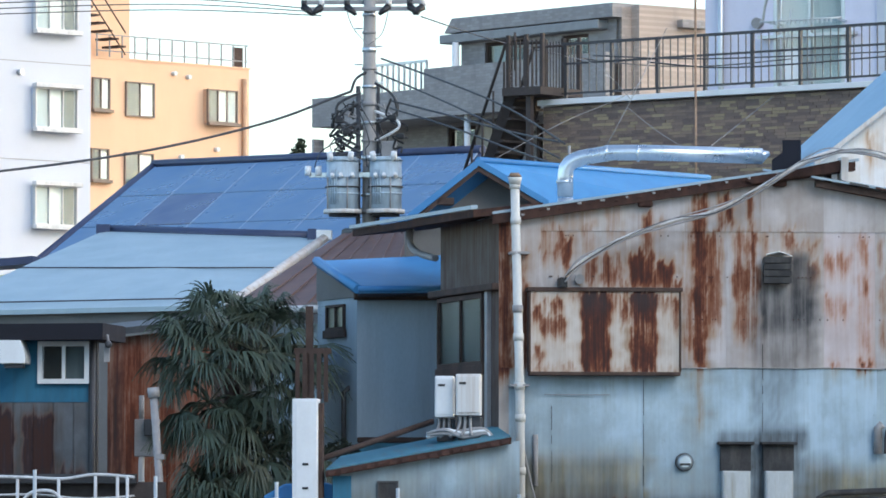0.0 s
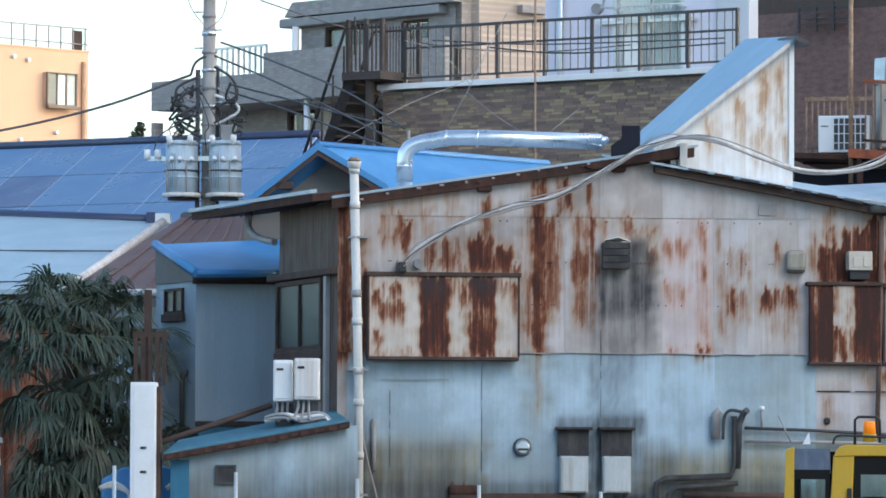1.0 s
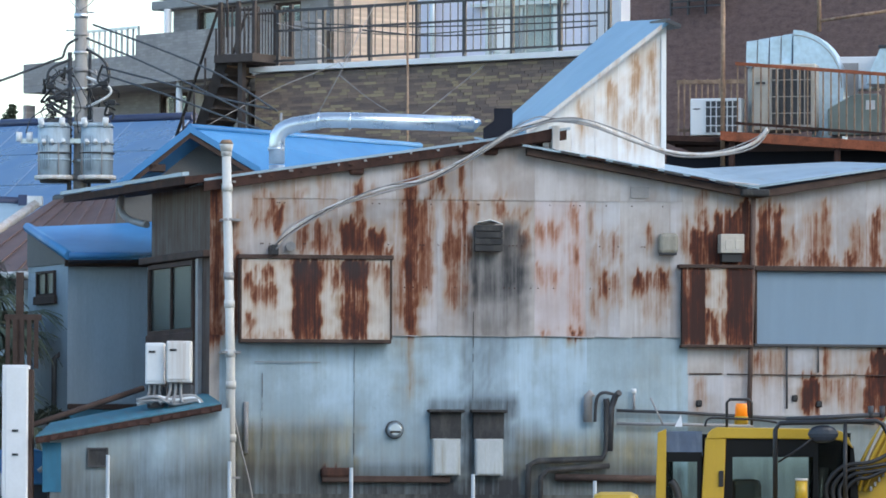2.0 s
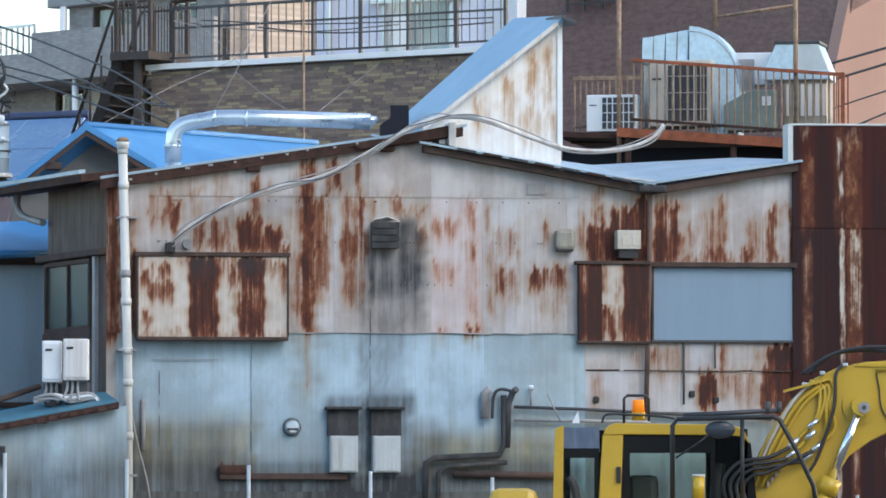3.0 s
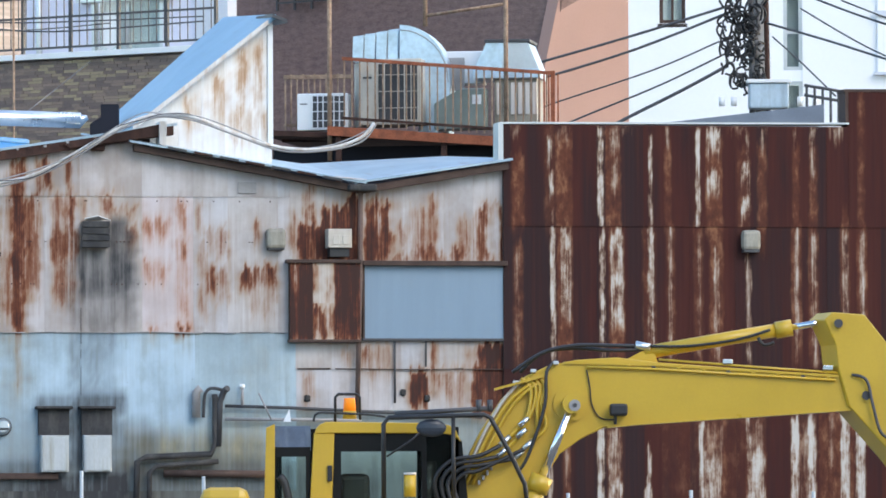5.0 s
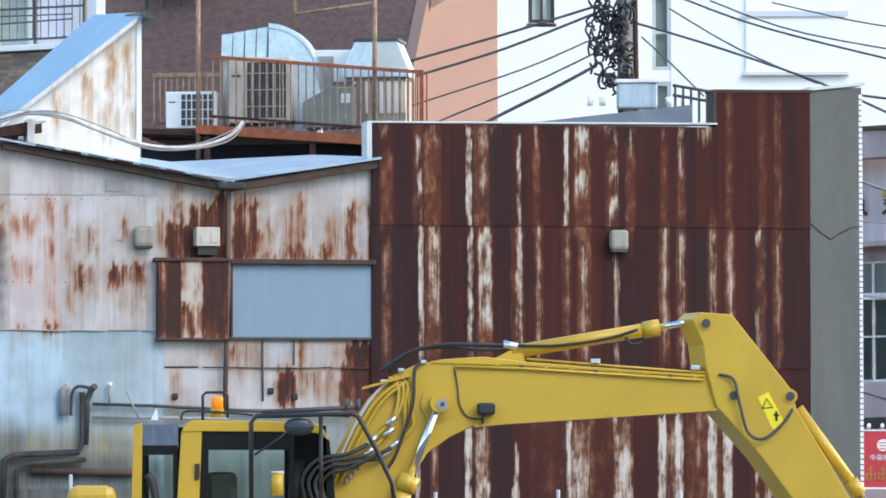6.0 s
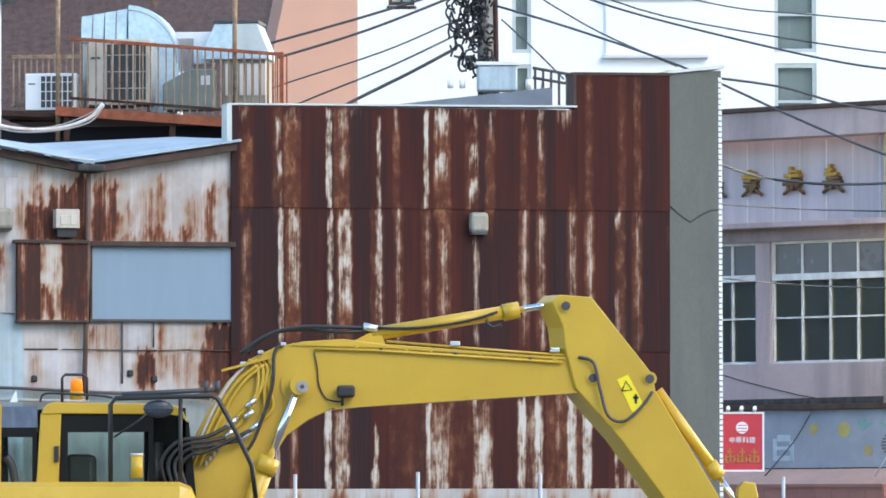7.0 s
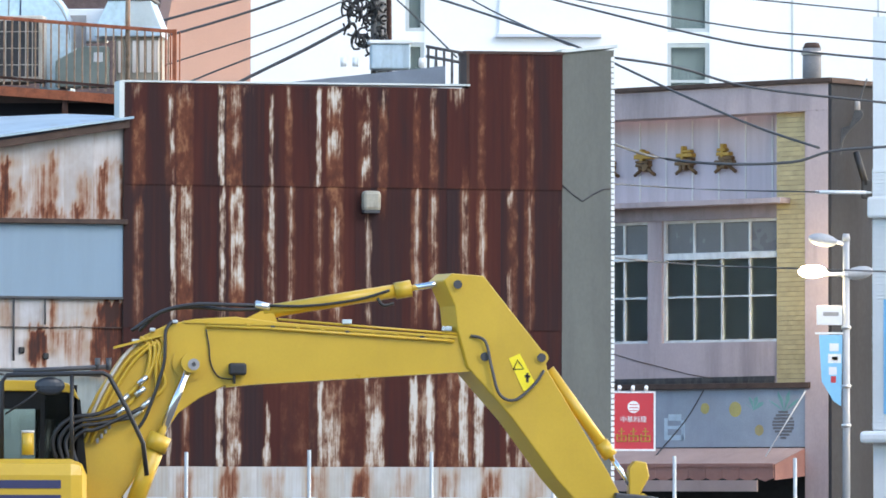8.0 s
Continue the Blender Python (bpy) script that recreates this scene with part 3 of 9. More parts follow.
RUST_D = (
    (6.65, 5.33, 7.02, 5.83, 0.9), (6.72, 5.83, 6.88, 6.1, 0.6), (7.0, 5.33, 7.51, 6.09, 0.85), (7.35, 6.03, 7.53, 6.26, 0.9),
    (7.58, 5.32, 7.91, 6.14, 0.9), (7.59, 5.87, 7.83, 6.26, 0.5), (7.91, 5.47, 7.98, 5.79, 0.42), (8.06, 5.55, 8.14, 5.87, 0.42),
    (8.22, 5.32, 8.58, 6.1, 0.4), (8.26, 5.32, 8.58, 5.55, 0.6), (8.5, 5.87, 8.58, 6.26, 0.5), (8.81, 5.36, 8.97, 5.55, 0.62),
    (8.89, 5.47, 9.17, 5.95, 0.42), (9.17, 5.36, 9.28, 6.1, 0.62), (9.48, 5.36, 9.56, 6.1, 0.62), (9.24, 6.09, 9.56, 6.15, 0.5),
    (7.87, 5.32, 9.56, 5.43, 0.45),
)
RUST_E = (
    (7.55, 3.9, 7.75, 4.18, 0.5), (7.75, 3.86, 7.95, 4.21, 0.28), (7.59, 3.82, 7.98, 3.9, 0.4), (8.22, 3.39, 8.46, 3.82, 0.9),
    (8.46, 3.58, 8.58, 3.9, 0.42), (8.61, 3.51, 8.77, 3.82, 0.5), (8.77, 3.39, 8.97, 3.9, 0.36), (9.09, 3.27, 9.64, 3.9, 0.85),
    (9.17, 3.9, 9.56, 4.21, 0.9), (9.01, 3.9, 9.17, 4.14, 0.32), (6.69, 3.35, 6.84, 3.82, 0.28), (8.5, 3.9, 8.55, 4.29, 0.5),
    (1.57, 2.4, 1.76, 2.56, 0.6), (7.28, 3.9, 7.51, 4.14, 0.3),
)
SOOT_WALL = (
    (3.2, 2.0, 4.7, 3.0, 0.42), (4.3, 1.9, 6.5, 2.62, 0.5), (0.3, 1.9, 3.0, 2.5, 0.35),
    (3.60, 4.8, 4.08, 5.52, 0.8), (3.46, 2.45, 3.66, 3.45, 0.8), (3.98, 2.5, 4.2, 3.5, 0.5), (4.0, 4.85, 4.3, 5.75, 0.75), (3.5, 4.4, 4.35, 5.3, 0.4),
    (3.69, 4.37, 4.13, 5.55, 0.5), (4.01, 4.92, 4.24, 5.91, 0.8), (3.93, 5.08, 4.36, 5.63, 0.5), (3.65, 4.92, 3.81, 5.55, 0.5),
    (3.58, 3.35, 4.13, 4.37, 0.22), (3.56, 3.22, 4.20, 3.52, 0.75), (3.05, 3.24, 3.62, 3.48, 0.6), (3.69, 3.35, 3.75, 4.37, 0.4),
    (4.13, 4.69, 4.4, 5.47, 0.28), (3.93, 3.51, 4.06, 4.37, 0.32), (3.38, 4.61, 3.58, 5.32, 0.2),
)
# dark patches low on the wall, strongest beneath the ledge and meter boxes
DARK_FOOT = (
    (0.48, 2.11, 1.79, 2.74, 0.35), (0.37, 2.74, 0.44, 3.51, 0.45), (0.26, 0.47, 9.59, 2.58, 0.6), (3.44, 1.22, 4.54, 3.19, 0.3), (0.19, 2.85, 0.38, 4.00, 0.3), (0.11, 0.48, 1.74, 3.08, 0.25),
    (2.95, 1.2, 4.25, 2.42, 0.95), (1.5, 1.2, 3.0, 2.36, 0.8), (4.02, 2.45, 4.16, 3.4, 0.45), (3.50, 3.4, 3.55, 4.2, 0.35), (3.80, 3.45, 3.84, 4.3, 0.35),
)
SOOT = SOOT_WALL + DARK_FOOT
MOSS = (
    (0.28, 2.28, 2.02, 3.11, 0.95), (1.56, 2.74, 1.94, 3.24, 0.5), (2.06, 2.43, 3.03, 2.80, 0.4),
    (4.24, 2.28, 6.21, 2.94, 0.95), (5.58, 2.36, 6.21, 3.21, 0.6), (2.63, 3.24, 2.81, 4.36, 0.35),
    (6.01, 3.52, 6.40, 4.30, 0.3), (0.17, 0.44, 6.40, 2.51, 0.5),
)


def wear(patches, x, z, soft=0.08):
    """How far gone the sheet is at a place: soft, ragged patches, longest below."""
    x += soft * (0.17 * math.sin(11 * z + 7 * x) + 0.12 * math.sin(29 * z + 3))
    if soft < 0.1:
        z += 0.05 * math.sin(41 * x + 1.3) + 0.035 * math.sin(97 * x)
    best, low, up = 0.0, max(0.34, soft * 2.6), max(0.10, soft * 1.2)
    for x0, z0, x1, z1, a in patches:
        if x < x0 - soft or x > x1 + soft or z < z0 - low or z > z1 + up:
            continue
        dx = max(x0 + soft * 0.3 - x, x - x1 + soft * 0.3, 0) / soft
        dz = max((z0 + low * 0.4 - z) / low, (z - z1 + up * 0.3) / up, 0)
        f = max(0.0, 1 - math.hypot(dx, dz))
        f = a * f * f * (3 - 2 * f)
        best = 1 - (1 - best) * (1 - f) if a < 0.3 else max(best, f)
    return best


def sheet(parent, x0, x1, z_low, tops, y, mat, rust=(), soot=(), moss=(), name="sheet", thick=0.004, nx=8, nz=14, label="", lap=0.008, keys=("rust", "soot", "moss", "stain"), soft=0.08):
    """One corrugated sheet from z_low up to a slanting top edge (height at its left and right side), lapping over its neighbour."""
    bm = bmesh.new()
    grid = []
    x1 += lap
    for i in range(nx + 1):
        u = i / nx
        x, top = x0 + (x1 - x0) * u, tops[0] + (tops[1] - tops[0]) * u
        grid.append([bm.verts.new((x, y, z_low + (top - z_low) * j / nz)) for j in range(nz + 1)])
    for i in range(nx):
        for j in range(nz):
            bm.faces.new((grid[i][j], grid[i + 1][j], grid[i + 1][j + 1], grid[i][j + 1]))
    # folded rim, so that the sheet has an edge of its own
    ext = bmesh.ops.extrude_edge_only(bm, edges=[e for e in bm.edges if e.is_boundary])
    for v in ext["geom"]:
        if isinstance(v, bmesh.types.BMVert):
            v.co.y += thick
    co = [(v.co.x, v.co.z) for v in bm.verts]
    ob = part(name, bm, mat, parent, label)
    for key, patches in zip(keys, (rust, soot, moss, rust)):
        near = [p for p in patches if p[2] > x0 - 0.4 and p[0] < x1 + 0.4]
        at = ob.data.attributes.new(key, "FLOAT", "POINT")
        at.data.foreach_set("value", [wear(near, x, z, {"soot": 0.16, "moss": 0.35, "stain": 0.36}.get(key, soft)) for x, z in co])
    return ob


def line_at(pts, x):
    for (a, za), (b, zb) in zip(pts, pts[1:]):
        if a <= x <= b:
            return za + (zb - za) * (x - a) / (b - a)
    return pts[0][1] if x < pts[0][0] else pts[-1][1]


ROOF_L = [(-0.04, 6.35), (4.59, 7.08)]
ROOF_R = [(4.40, 6.89), (7.50, 6.34), (9.57, 6.69)]
SPLIT = ROOF_L[1][0]
EDGE = ROOF_R[2][0]
profile = [(0.03, 0.0), (EDGE, 0.0), ROOF_R[2], ROOF_R[1], (SPLIT, line_at(ROOF_R, SPLIT)), ROOF_L[1], (0.03, ROOF_L[0][1])]
part("wall", prism(bmesh.new(), [(x, z - 0.03 if z > 1 else z) for x, z in profile], 0.05, 0.25), SIDE_WALL, main, "dark backing wall")
Z_MID, Z_UP = 4.37, 6.24



UPPER = (0.0, 0.58, 1.16, 1.74, 2.55, 3.12, 3.6, SPLIT - 0.12, 5.18, 5.65, 6.36, 6.52, 7.0, 7.52, 8.1, 8.68, 9.1, EDGE)
for k, (a, b) in enumerate(zip(UPPER, UPPER[1:])):
    roofline = ROOF_L if b <= SPLIT + 0.01 else ROOF_R
    dy, fine = -0.004 * (k % 3), max(6, int((b - a) / 0.03))
    tops = (line_at(roofline, a) - 0.02, line_at(roofline, b) - 0.02)
    low = Z_MID if b < 6.6 else (5.36 if a > 7.5 else 5.30)
    rust = [p for group in (RUST_A, RUST_B, RUST_C, RUST_D, RUST_E) for p in group]
    if min(tops) > Z_UP + 0.1 and a < 6.4:
        sheet(main, a, b, Z_UP - 0.01, tops, dy - 0.020, PALE_UP, rust, SOOT, MOSS, nx=fine, nz=10)
        sheet(main, a, b, low - 0.01, (Z_UP, Z_UP), dy - 0.008, PINK_UP if 4.4 < a < 4.6 else PALE_UP, rust, SOOT, MOSS, nx=fine, nz=30)
    else:
        sheet(main, a, b, low - 0.01, tops, dy - 0.010, PALE_UP, rust, SOOT, MOSS, nx=fine, nz=24)
LOWER = (0.12, 1.98, 3.6, 5.2, 6.6)
for k, (a, b) in enumerate(zip(LOWER, LOWER[1:])):
    sheet(main, a, b, 2.2, (Z_MID, Z_MID), -0.002 - 0.004 * (k % 2), BLUE_LOW, rust, SOOT, MOSS, label="pale blue painted sheet", nx=36, nz=24)
    sheet(main, a, b, 0.0, (2.21, 2.21), 0.004 - 0.003 * (k % 2), GREEN_LOW, rust, SOOT, MOSS, label="grimy green-grey sheet", nx=36, nz=24)
RIGHT = (6.6, 7.1, 7.62, 7.95, 8.35, 8.75, 9.15, EDGE)
for k, (a, b) in enumerate(zip(RIGHT, RIGHT[1:])):
    sheet(main, a, b, 3.86 - 0.03 * (k % 2), (4.30, 4.30), -0.012 + 0.004 * (k % 2), PALE_UP, rust, SOOT, MOSS, nx=14, nz=8)
    sheet(main, a, b, 3.3, (3.9, 3.9), -0.004 + 0.0035 * (k % 2), PALE_UP, rust, SOOT, MOSS, nx=14, nz=10)
    sheet(main, a, b, 0.0, (3.32, 3.32), 0.006, GREEN_LOW, rust, SOOT, MOSS)
sheet(main, 0.0, 0.13, 0.0, (Z_MID, Z_MID), -0.003, PALE_UP, rust, SOOT, MOSS, nx=2, label="narrow rusty corner sheet")

# roof edges of the workshop
part("roof", slab(bmesh.new(), [(-0.1, -0.16, ROOF_L[0][1] + 0.13), (SPLIT + 0.35, -0.16, ROOF_L[1][1] + 0.16), (SPLIT + 0.35, 5.0, ROOF_L[1][1] + 0.16), (-0.1, 5.0, ROOF_L[0][1] + 0.13)], 0.035), STEEL_ROOF, main, "blue-grey metal roof")
part("fascia", slab(bmesh.new(), [(-0.1, -0.15, ROOF_L[0][1] + 0.09), (SPLIT + 0.3, -0.15, ROOF_L[1][1] + 0.12), (SPLIT + 0.3, -0.03, ROOF_L[1][1] + 0.12), (-0.1, -0.03, ROOF_L[0][1] + 0.09)], 0.13), RUST_STEEL, main, "rusted eaves board")
rng = random.Random(4)
for k in range(26):
    u = (k + rng.random() * 0.6) / 26
    x = 0.1 + u * (SPLIT - 0.1)
    z = line_at(ROOF_L, x) + 0.02 + rng.random() * 0.05
    part("bolt", B(x, x + 0.03 + 0.04 * rng.random(), -0.17, -0.148, z, z + 0.03, bevel=0.006), GREY_CABLE if k % 2 else RUST_STEEL, main)
for k in (1.9, 3.75):
    z = line_at(ROOF_L, k) - 0.06
    part("bracket", B(k, k + 0.2, -0.14, -0.02, z - 0.04, z + 0.06, bevel=0.03), RUST_STEEL, main, "rusted eaves bracket")
# roof over the right half with its valley
vz, ez, sz = ROOF_R[1][1], ROOF_R[2][1], line_at(ROOF_R, SPLIT - 0.25)
part("roof", slab(bmesh.new(), [(SPLIT - 0.32, -0.28, sz + 0.1), (ROOF_R[1][0] + 0.05, -0.28, vz + 0.1), (ROOF_R[1][0] + 0.05, 4.5, vz + 0.62), (SPLIT - 0.32, 4.5, sz + 0.5)], 0.03), STEEL_ROOF, main, "blue-grey corrugated roof")
part("roof", slab(bmesh.new(), [(ROOF_R[1][0] - 0.1, -0.26, vz + 0.1), (EDGE + 0.05, -0.26, ez + 0.09), (EDGE + 0.05, 4.5, ez + 0.4), (ROOF_R[1][0] - 0.1, 4.5, vz + 0.62)], 0.03), STEEL_ROOF, main, "blue-grey corrugated roof")
part("eaves_board", slab(bmesh.new(), [(SPLIT - 0.25, -0.2, sz + 0.05), (ROOF_R[1][0], -0.2, vz + 0.04), (ROOF_R[1][0], -0.03, vz + 0.04), (SPLIT - 0.25, -0.03, sz + 0.05)], 0.09), BROWN_TRIM, main)
part("eaves_board", slab(bmesh.new(), [(ROOF_R[1][0], -0.2, vz + 0.04), (EDGE, -0.2, ez + 0.04), (EDGE, -0.03, ez + 0.04), (ROOF_R[1][0], -0.03, vz + 0.04)], 0.1), BROWN_TRIM, main)
for k in range(7):
    x = SPLIT + 0.2 + k * 0.36
    part("roof_gap_board", slab(bmesh.new(), [(x, -0.30, line_at(ROOF_R, x) + 0.085), (x + 0.26, -0.30, line_at(ROOF_R, x + 0.26) + 0.085), (x + 0.26, -0.2, line_at(ROOF_R, x + 0.26) + 0.085), (x, -0.2, line_at(ROOF_R, x) + 0.085)], 0.03), RUST_STEEL if k % 2 else DARK_METAL, main)
part("valley_outlet", B(ROOF_R[1][0] - 0.2, ROOF_R[1][0] + 0.2, -0.31, -0.1, vz - 0.03, vz + 0.07, bevel=0.03), SOOTY_BOARD, main)
part("bent_flashing", slab(bmesh.new(), [(ROOF_R[1][0] - 0.4, -0.30, vz + 0.17), (ROOF_R[1][0] + 0.05, -0.30, vz + 0.13), (ROOF_R[1][0] + 0.05, -0.1, vz + 0.15), (ROOF_R[1][0] - 0.4, -0.1, vz + 0.19)], 0.012), WHITE_DIRTY, main, "bent pale flashing")
part("downpipe", tube(bmesh.new(), [(ROOF_R[1][0] - 0.0, -0.12, vz), (ROOF_R[1][0] - 0.01, -0.12, 5.2), (ROOF_R[1][0] - 0.06, -0.12, 3.3)], 0.035, 8), plain("faded_brown_pipe", (0.15, 0.10, 0.085), 0.7, 0, 0.3, 3, 40, dirt=0.4), main, "faded brown downpipe")
# flashing box at the step between the roofs
part("flashing", prism(bmesh.new(), [(3.37, 6.93), (4.62, 7.20), (4.71, 7.22), (4.70, 7.06), (3.46, 6.88)], -0.2, 0.1), RUST_STEEL, main)
part("flashing", prism(bmesh.new(), [(4.68, 6.94), (4.68, 7.25), (4.78, 7.25), (4.77, 6.91)], -0.26, 0.1), WHITE_DIRTY, main)

# side wing, set at an angle to the front
wing = thing("side_wing", -6.48, 86.00, 0, -68, "brown stained sheet side wing with a large window under its eaves", "building")
part("wall", holed(bmesh.new(), -2.75, 0.0, 0.02, 0.2, 0.0, 6.42, [(-2.68, -0.6, 4.42, 5.40)]), SIDE_WALL, wing, "brown stained sheet wall")
window(wing, -2.68, -0.6, 4.42, 5.40, -0.02, 2, (1.0,), BROWN_TRIM, (CURTAIN_GREEN, ROOM_SHADE), 0.06, 0.05, 0, 0.04, deep=0.3, pane_mat=DIM_GLASS)
part("head_board", B(-3.0, 0.0, -0.1, 0.018, 5.42, 5.52, bevel=0.02), BROWN_TRIM, wing, "weathered brown head board")
part("post", B(-0.52, -0.4, -0.04, 0.02, 3.3, 5.5), GREY_CABLE, wing)
part("soffit_board", slab(bmesh.new(), [(-5.2, -0.55, 6.50), (0.12, -0.4, 6.50), (0.1, 0.6, 6.62), (-5.2, 0.6, 6.62)], 0.10), RUST_STEEL, wing, "rusted side eaves")
part("eaves_edge", slab(bmesh.new(), [(-5.2, -0.60, 6.56), (0.12, -0.44, 6.56), (0.12, -0.34, 6.57), (-5.2, -0.5, 6.57)], 0.05), STEEL_ROOF, wing)
part("gutter_pipe", tube(bmesh.new(), curve_pts([(-3.75, -0.12, 6.44), (-3.75, -0.12, 6.22), (-3.4, -0.1, 6.08), (-2.72, -0.06, 5.98)], 4), 0.05), GREY_CABLE, wing, "grey elbow drainpipe")

# ---- dark brown tall wall beside it ----
dark = thing("brown_warehouse", 2.90, 87.60, 0, 10, "tall warehouse wall of dark brown rusted corrugated sheets with pale seams", "building")
part("wall", prism(bmesh.new(), [(0, 0), (6.29, 0), (6.29, 7.74), (4.93, 7.74), (4.93, 7.26), (0, 7.22)], 0.03, 0.3), SIDE_WALL, dark, "backing wall")


# bare zinc and young rust along the laps of the brown sheets
BARE_TOP = (
    (0.1, 7.13, 0.25, 7.27, 0.6), (0.63, 6.74, 0.68, 7.09, 1), (0.65, 6.23, 0.7, 6.58, 0.95), (0.67, 5.84, 0.71, 6.0, 0.8),
    (1.34, 5.88, 1.41, 7.27, 1), (2.07, 5.84, 2.11, 7.09, 0.85), (2.74, 5.84, 2.8, 7.25, 1), (2.89, 6.87, 3.08, 7.25, 0.95),
    (2.9, 6.31, 3.07, 6.62, 0.95), (3.46, 5.96, 3.52, 7.25, 0.7), (3.39, 6.48, 3.5, 6.72, 1), (3.39, 5.96, 3.5, 6.23, 1),
    (3.68, 6.92, 3.75, 7.27, 0.65), (4.15, 7.01, 4.21, 7.27, 0.6), (4.39, 6.53, 4.46, 7.27, 0.75), (4.65, 7.11, 4.86, 7.27, 0.65),
    (2.31, 6.97, 2.36, 7.27, 0.6), (0.78, 7.05, 0.94, 7.27, 0.65), (1.5, 6.89, 1.65, 7.23, 0.75),
)
BARE_EDGE = (
    (1.52, 6.31, 1.63, 6.76, 0.65), (3.2, 7.18, 3.52, 7.27, 0.6), (5.11, 7.5, 5.17, 7.7, 0.6), (5.57, 7.47, 5.63, 7.7, 0.65),
    (5.8, 7.4, 5.86, 7.65, 0.65), (6.25, 7.32, 6.3, 7.68, 0.7), (5.58, 6.62, 5.62, 7.09, 0.5), (1.6, 7.2, 1.84, 7.27, 0.5),
)
BARE_MID = (
    (0.66, 3.97, 0.73, 5.84, 0.9), (0.81, 4.55, 0.96, 5.8, 0.85), (1.37, 3.97, 1.43, 5.84, 1), (1.52, 4.47, 1.7, 5.8, 0.9),
    (2.05, 3.97, 2.14, 5.8, 0.9), (2.35, 3.97, 2.4, 5.8, 0.68), (2.75, 3.97, 2.8, 5.8, 0.5), (3.0, 3.97, 3.07, 5.53, 0.75),
    (3.45, 3.97, 3.53, 5.49, 0.65), (4.15, 3.97, 4.21, 5.82, 0.65), (4.4, 3.97, 4.47, 5.8, 0.72), (4.85, 3.97, 4.92, 5.8, 0.75),
    (5.09, 3.97, 5.16, 5.8, 0.72), (5.51, 5.64, 5.59, 5.82, 0.85), (5.5, 3.97, 5.56, 4.75, 0.65), (5.8, 3.97, 5.86, 5.82, 0.5),
    (6.26, 5.37, 6.3, 5.68, 0.5), (0.16, 3.97, 0.22, 5.53, 0.45),
)
BARE_LOW = (
    (0.62, 1.72, 0.68, 2.7, 0.75), (0.85, 2.19, 0.9, 2.74, 0.55), (1.32, 1.72, 1.42, 3.09, 1), (1.48, 2.35, 1.66, 3.05, 0.72),
    (1.48, 1.72, 1.66, 2.31, 1), (2.03, 2.23, 2.08, 2.82, 0.9), (1.98, 1.72, 2.1, 2.23, 1), (2.77, 1.72, 2.84, 3.13, 0.9),
    (2.85, 2.66, 3.11, 3.13, 0.5), (2.8, 1.72, 3.08, 2.66, 0.82), (3.44, 2.66, 3.51, 3.21, 0.8), (3.45, 1.72, 3.71, 2.7, 0.88),
    (3.46, 2.66, 3.7, 3.13, 0.5), (4.1, 1.72, 4.2, 3.21, 1), (4.34, 1.72, 4.44, 3.21, 1), (4.18, 1.72, 4.33, 3.13, 0.5),
    (4.81, 1.72, 4.93, 3.29, 1), (5.02, 1.72, 5.16, 3.01, 1), (4.63, 1.72, 4.7, 3.21, 0.5),
)
BARE_FOOT = (
    (5.5, 1.72, 5.55, 2.7, 1), (5.61, 1.72, 5.89, 2.39, 0.75), (5.98, 1.72, 6.14, 2.19, 0.6),
)
YOUNG_TOP = (
    (0.12, 5.84, 0.29, 6.82, 0.8), (0.75, 5.84, 0.97, 7.13, 0.8), (1.45, 5.84, 1.66, 7.27, 0.85), (2.3, 5.84, 2.38, 7.01, 0.6),
    (2.89, 5.84, 3.11, 7.09, 0.95), (3.63, 5.61, 3.75, 6.97, 0.75), (4.14, 5.84, 4.22, 6.97, 0.75), (4.38, 5.84, 4.48, 7.01, 0.7),
    (5.08, 5.84, 5.16, 7.72, 0.55), (5.56, 5.84, 5.64, 7.72, 0.65), (5.79, 5.84, 5.87, 7.72, 0.55), (4.85, 5.84, 4.92, 6.15, 0.5),
    (0.59, 5.84, 0.72, 7.27, 0.4), (3.34, 5.84, 3.51, 6.93, 0.5),
)
YOUNG_MID = (
    (0.14, 3.97, 0.27, 5.61, 0.6), (0.77, 3.97, 0.97, 5.84, 0.9), (1.5, 3.97, 1.71, 5.84, 0.9), (2.33, 3.97, 2.43, 5.84, 0.7),
    (2.94, 3.97, 3.12, 5.84, 0.85), (4.11, 3.97, 4.25, 5.84, 0.75), (4.36, 3.97, 4.49, 5.84, 0.65), (4.82, 3.97, 4.95, 5.84, 0.65),
    (5.06, 3.97, 5.19, 5.84, 0.75), (5.51, 3.97, 5.64, 5.84, 0.55), (5.76, 3.97, 5.89, 5.84, 0.7), (1.98, 3.97, 2.16, 5.84, 0.5),
    (2.71, 3.97, 2.83, 5.84, 0.5),
)
YOUNG_LOW = (
    (0.83, 1.72, 0.93, 3.05, 0.7), (1.46, 1.72, 1.67, 3.21, 0.7), (2.82, 1.72, 3.15, 3.21, 0.6), (3.44, 1.72, 3.72, 3.21, 0.6),
    (4.09, 1.72, 4.45, 3.21, 0.5), (4.5, 1.72, 4.99, 3.29, 0.7), (5.57, 1.72, 5.89, 2.66, 0.7), (2.25, 1.72, 3.48, 3.44, 0.25),
)
BARE = [p for group in (BARE_TOP, BARE_EDGE, BARE_MID, BARE_LOW, BARE_FOOT) for p in group]
YOUNG = [p for group in (YOUNG_TOP, YOUNG_MID, YOUNG_LOW) for p in group]
TIERS = ((0.55, 1.96), (1.93, 3.9), (3.87, 5.88), (5.85, 7.26))
LAPS = [0.66 * i for i in range(8)] + [4.94, 5.39, 5.84, 6.29]
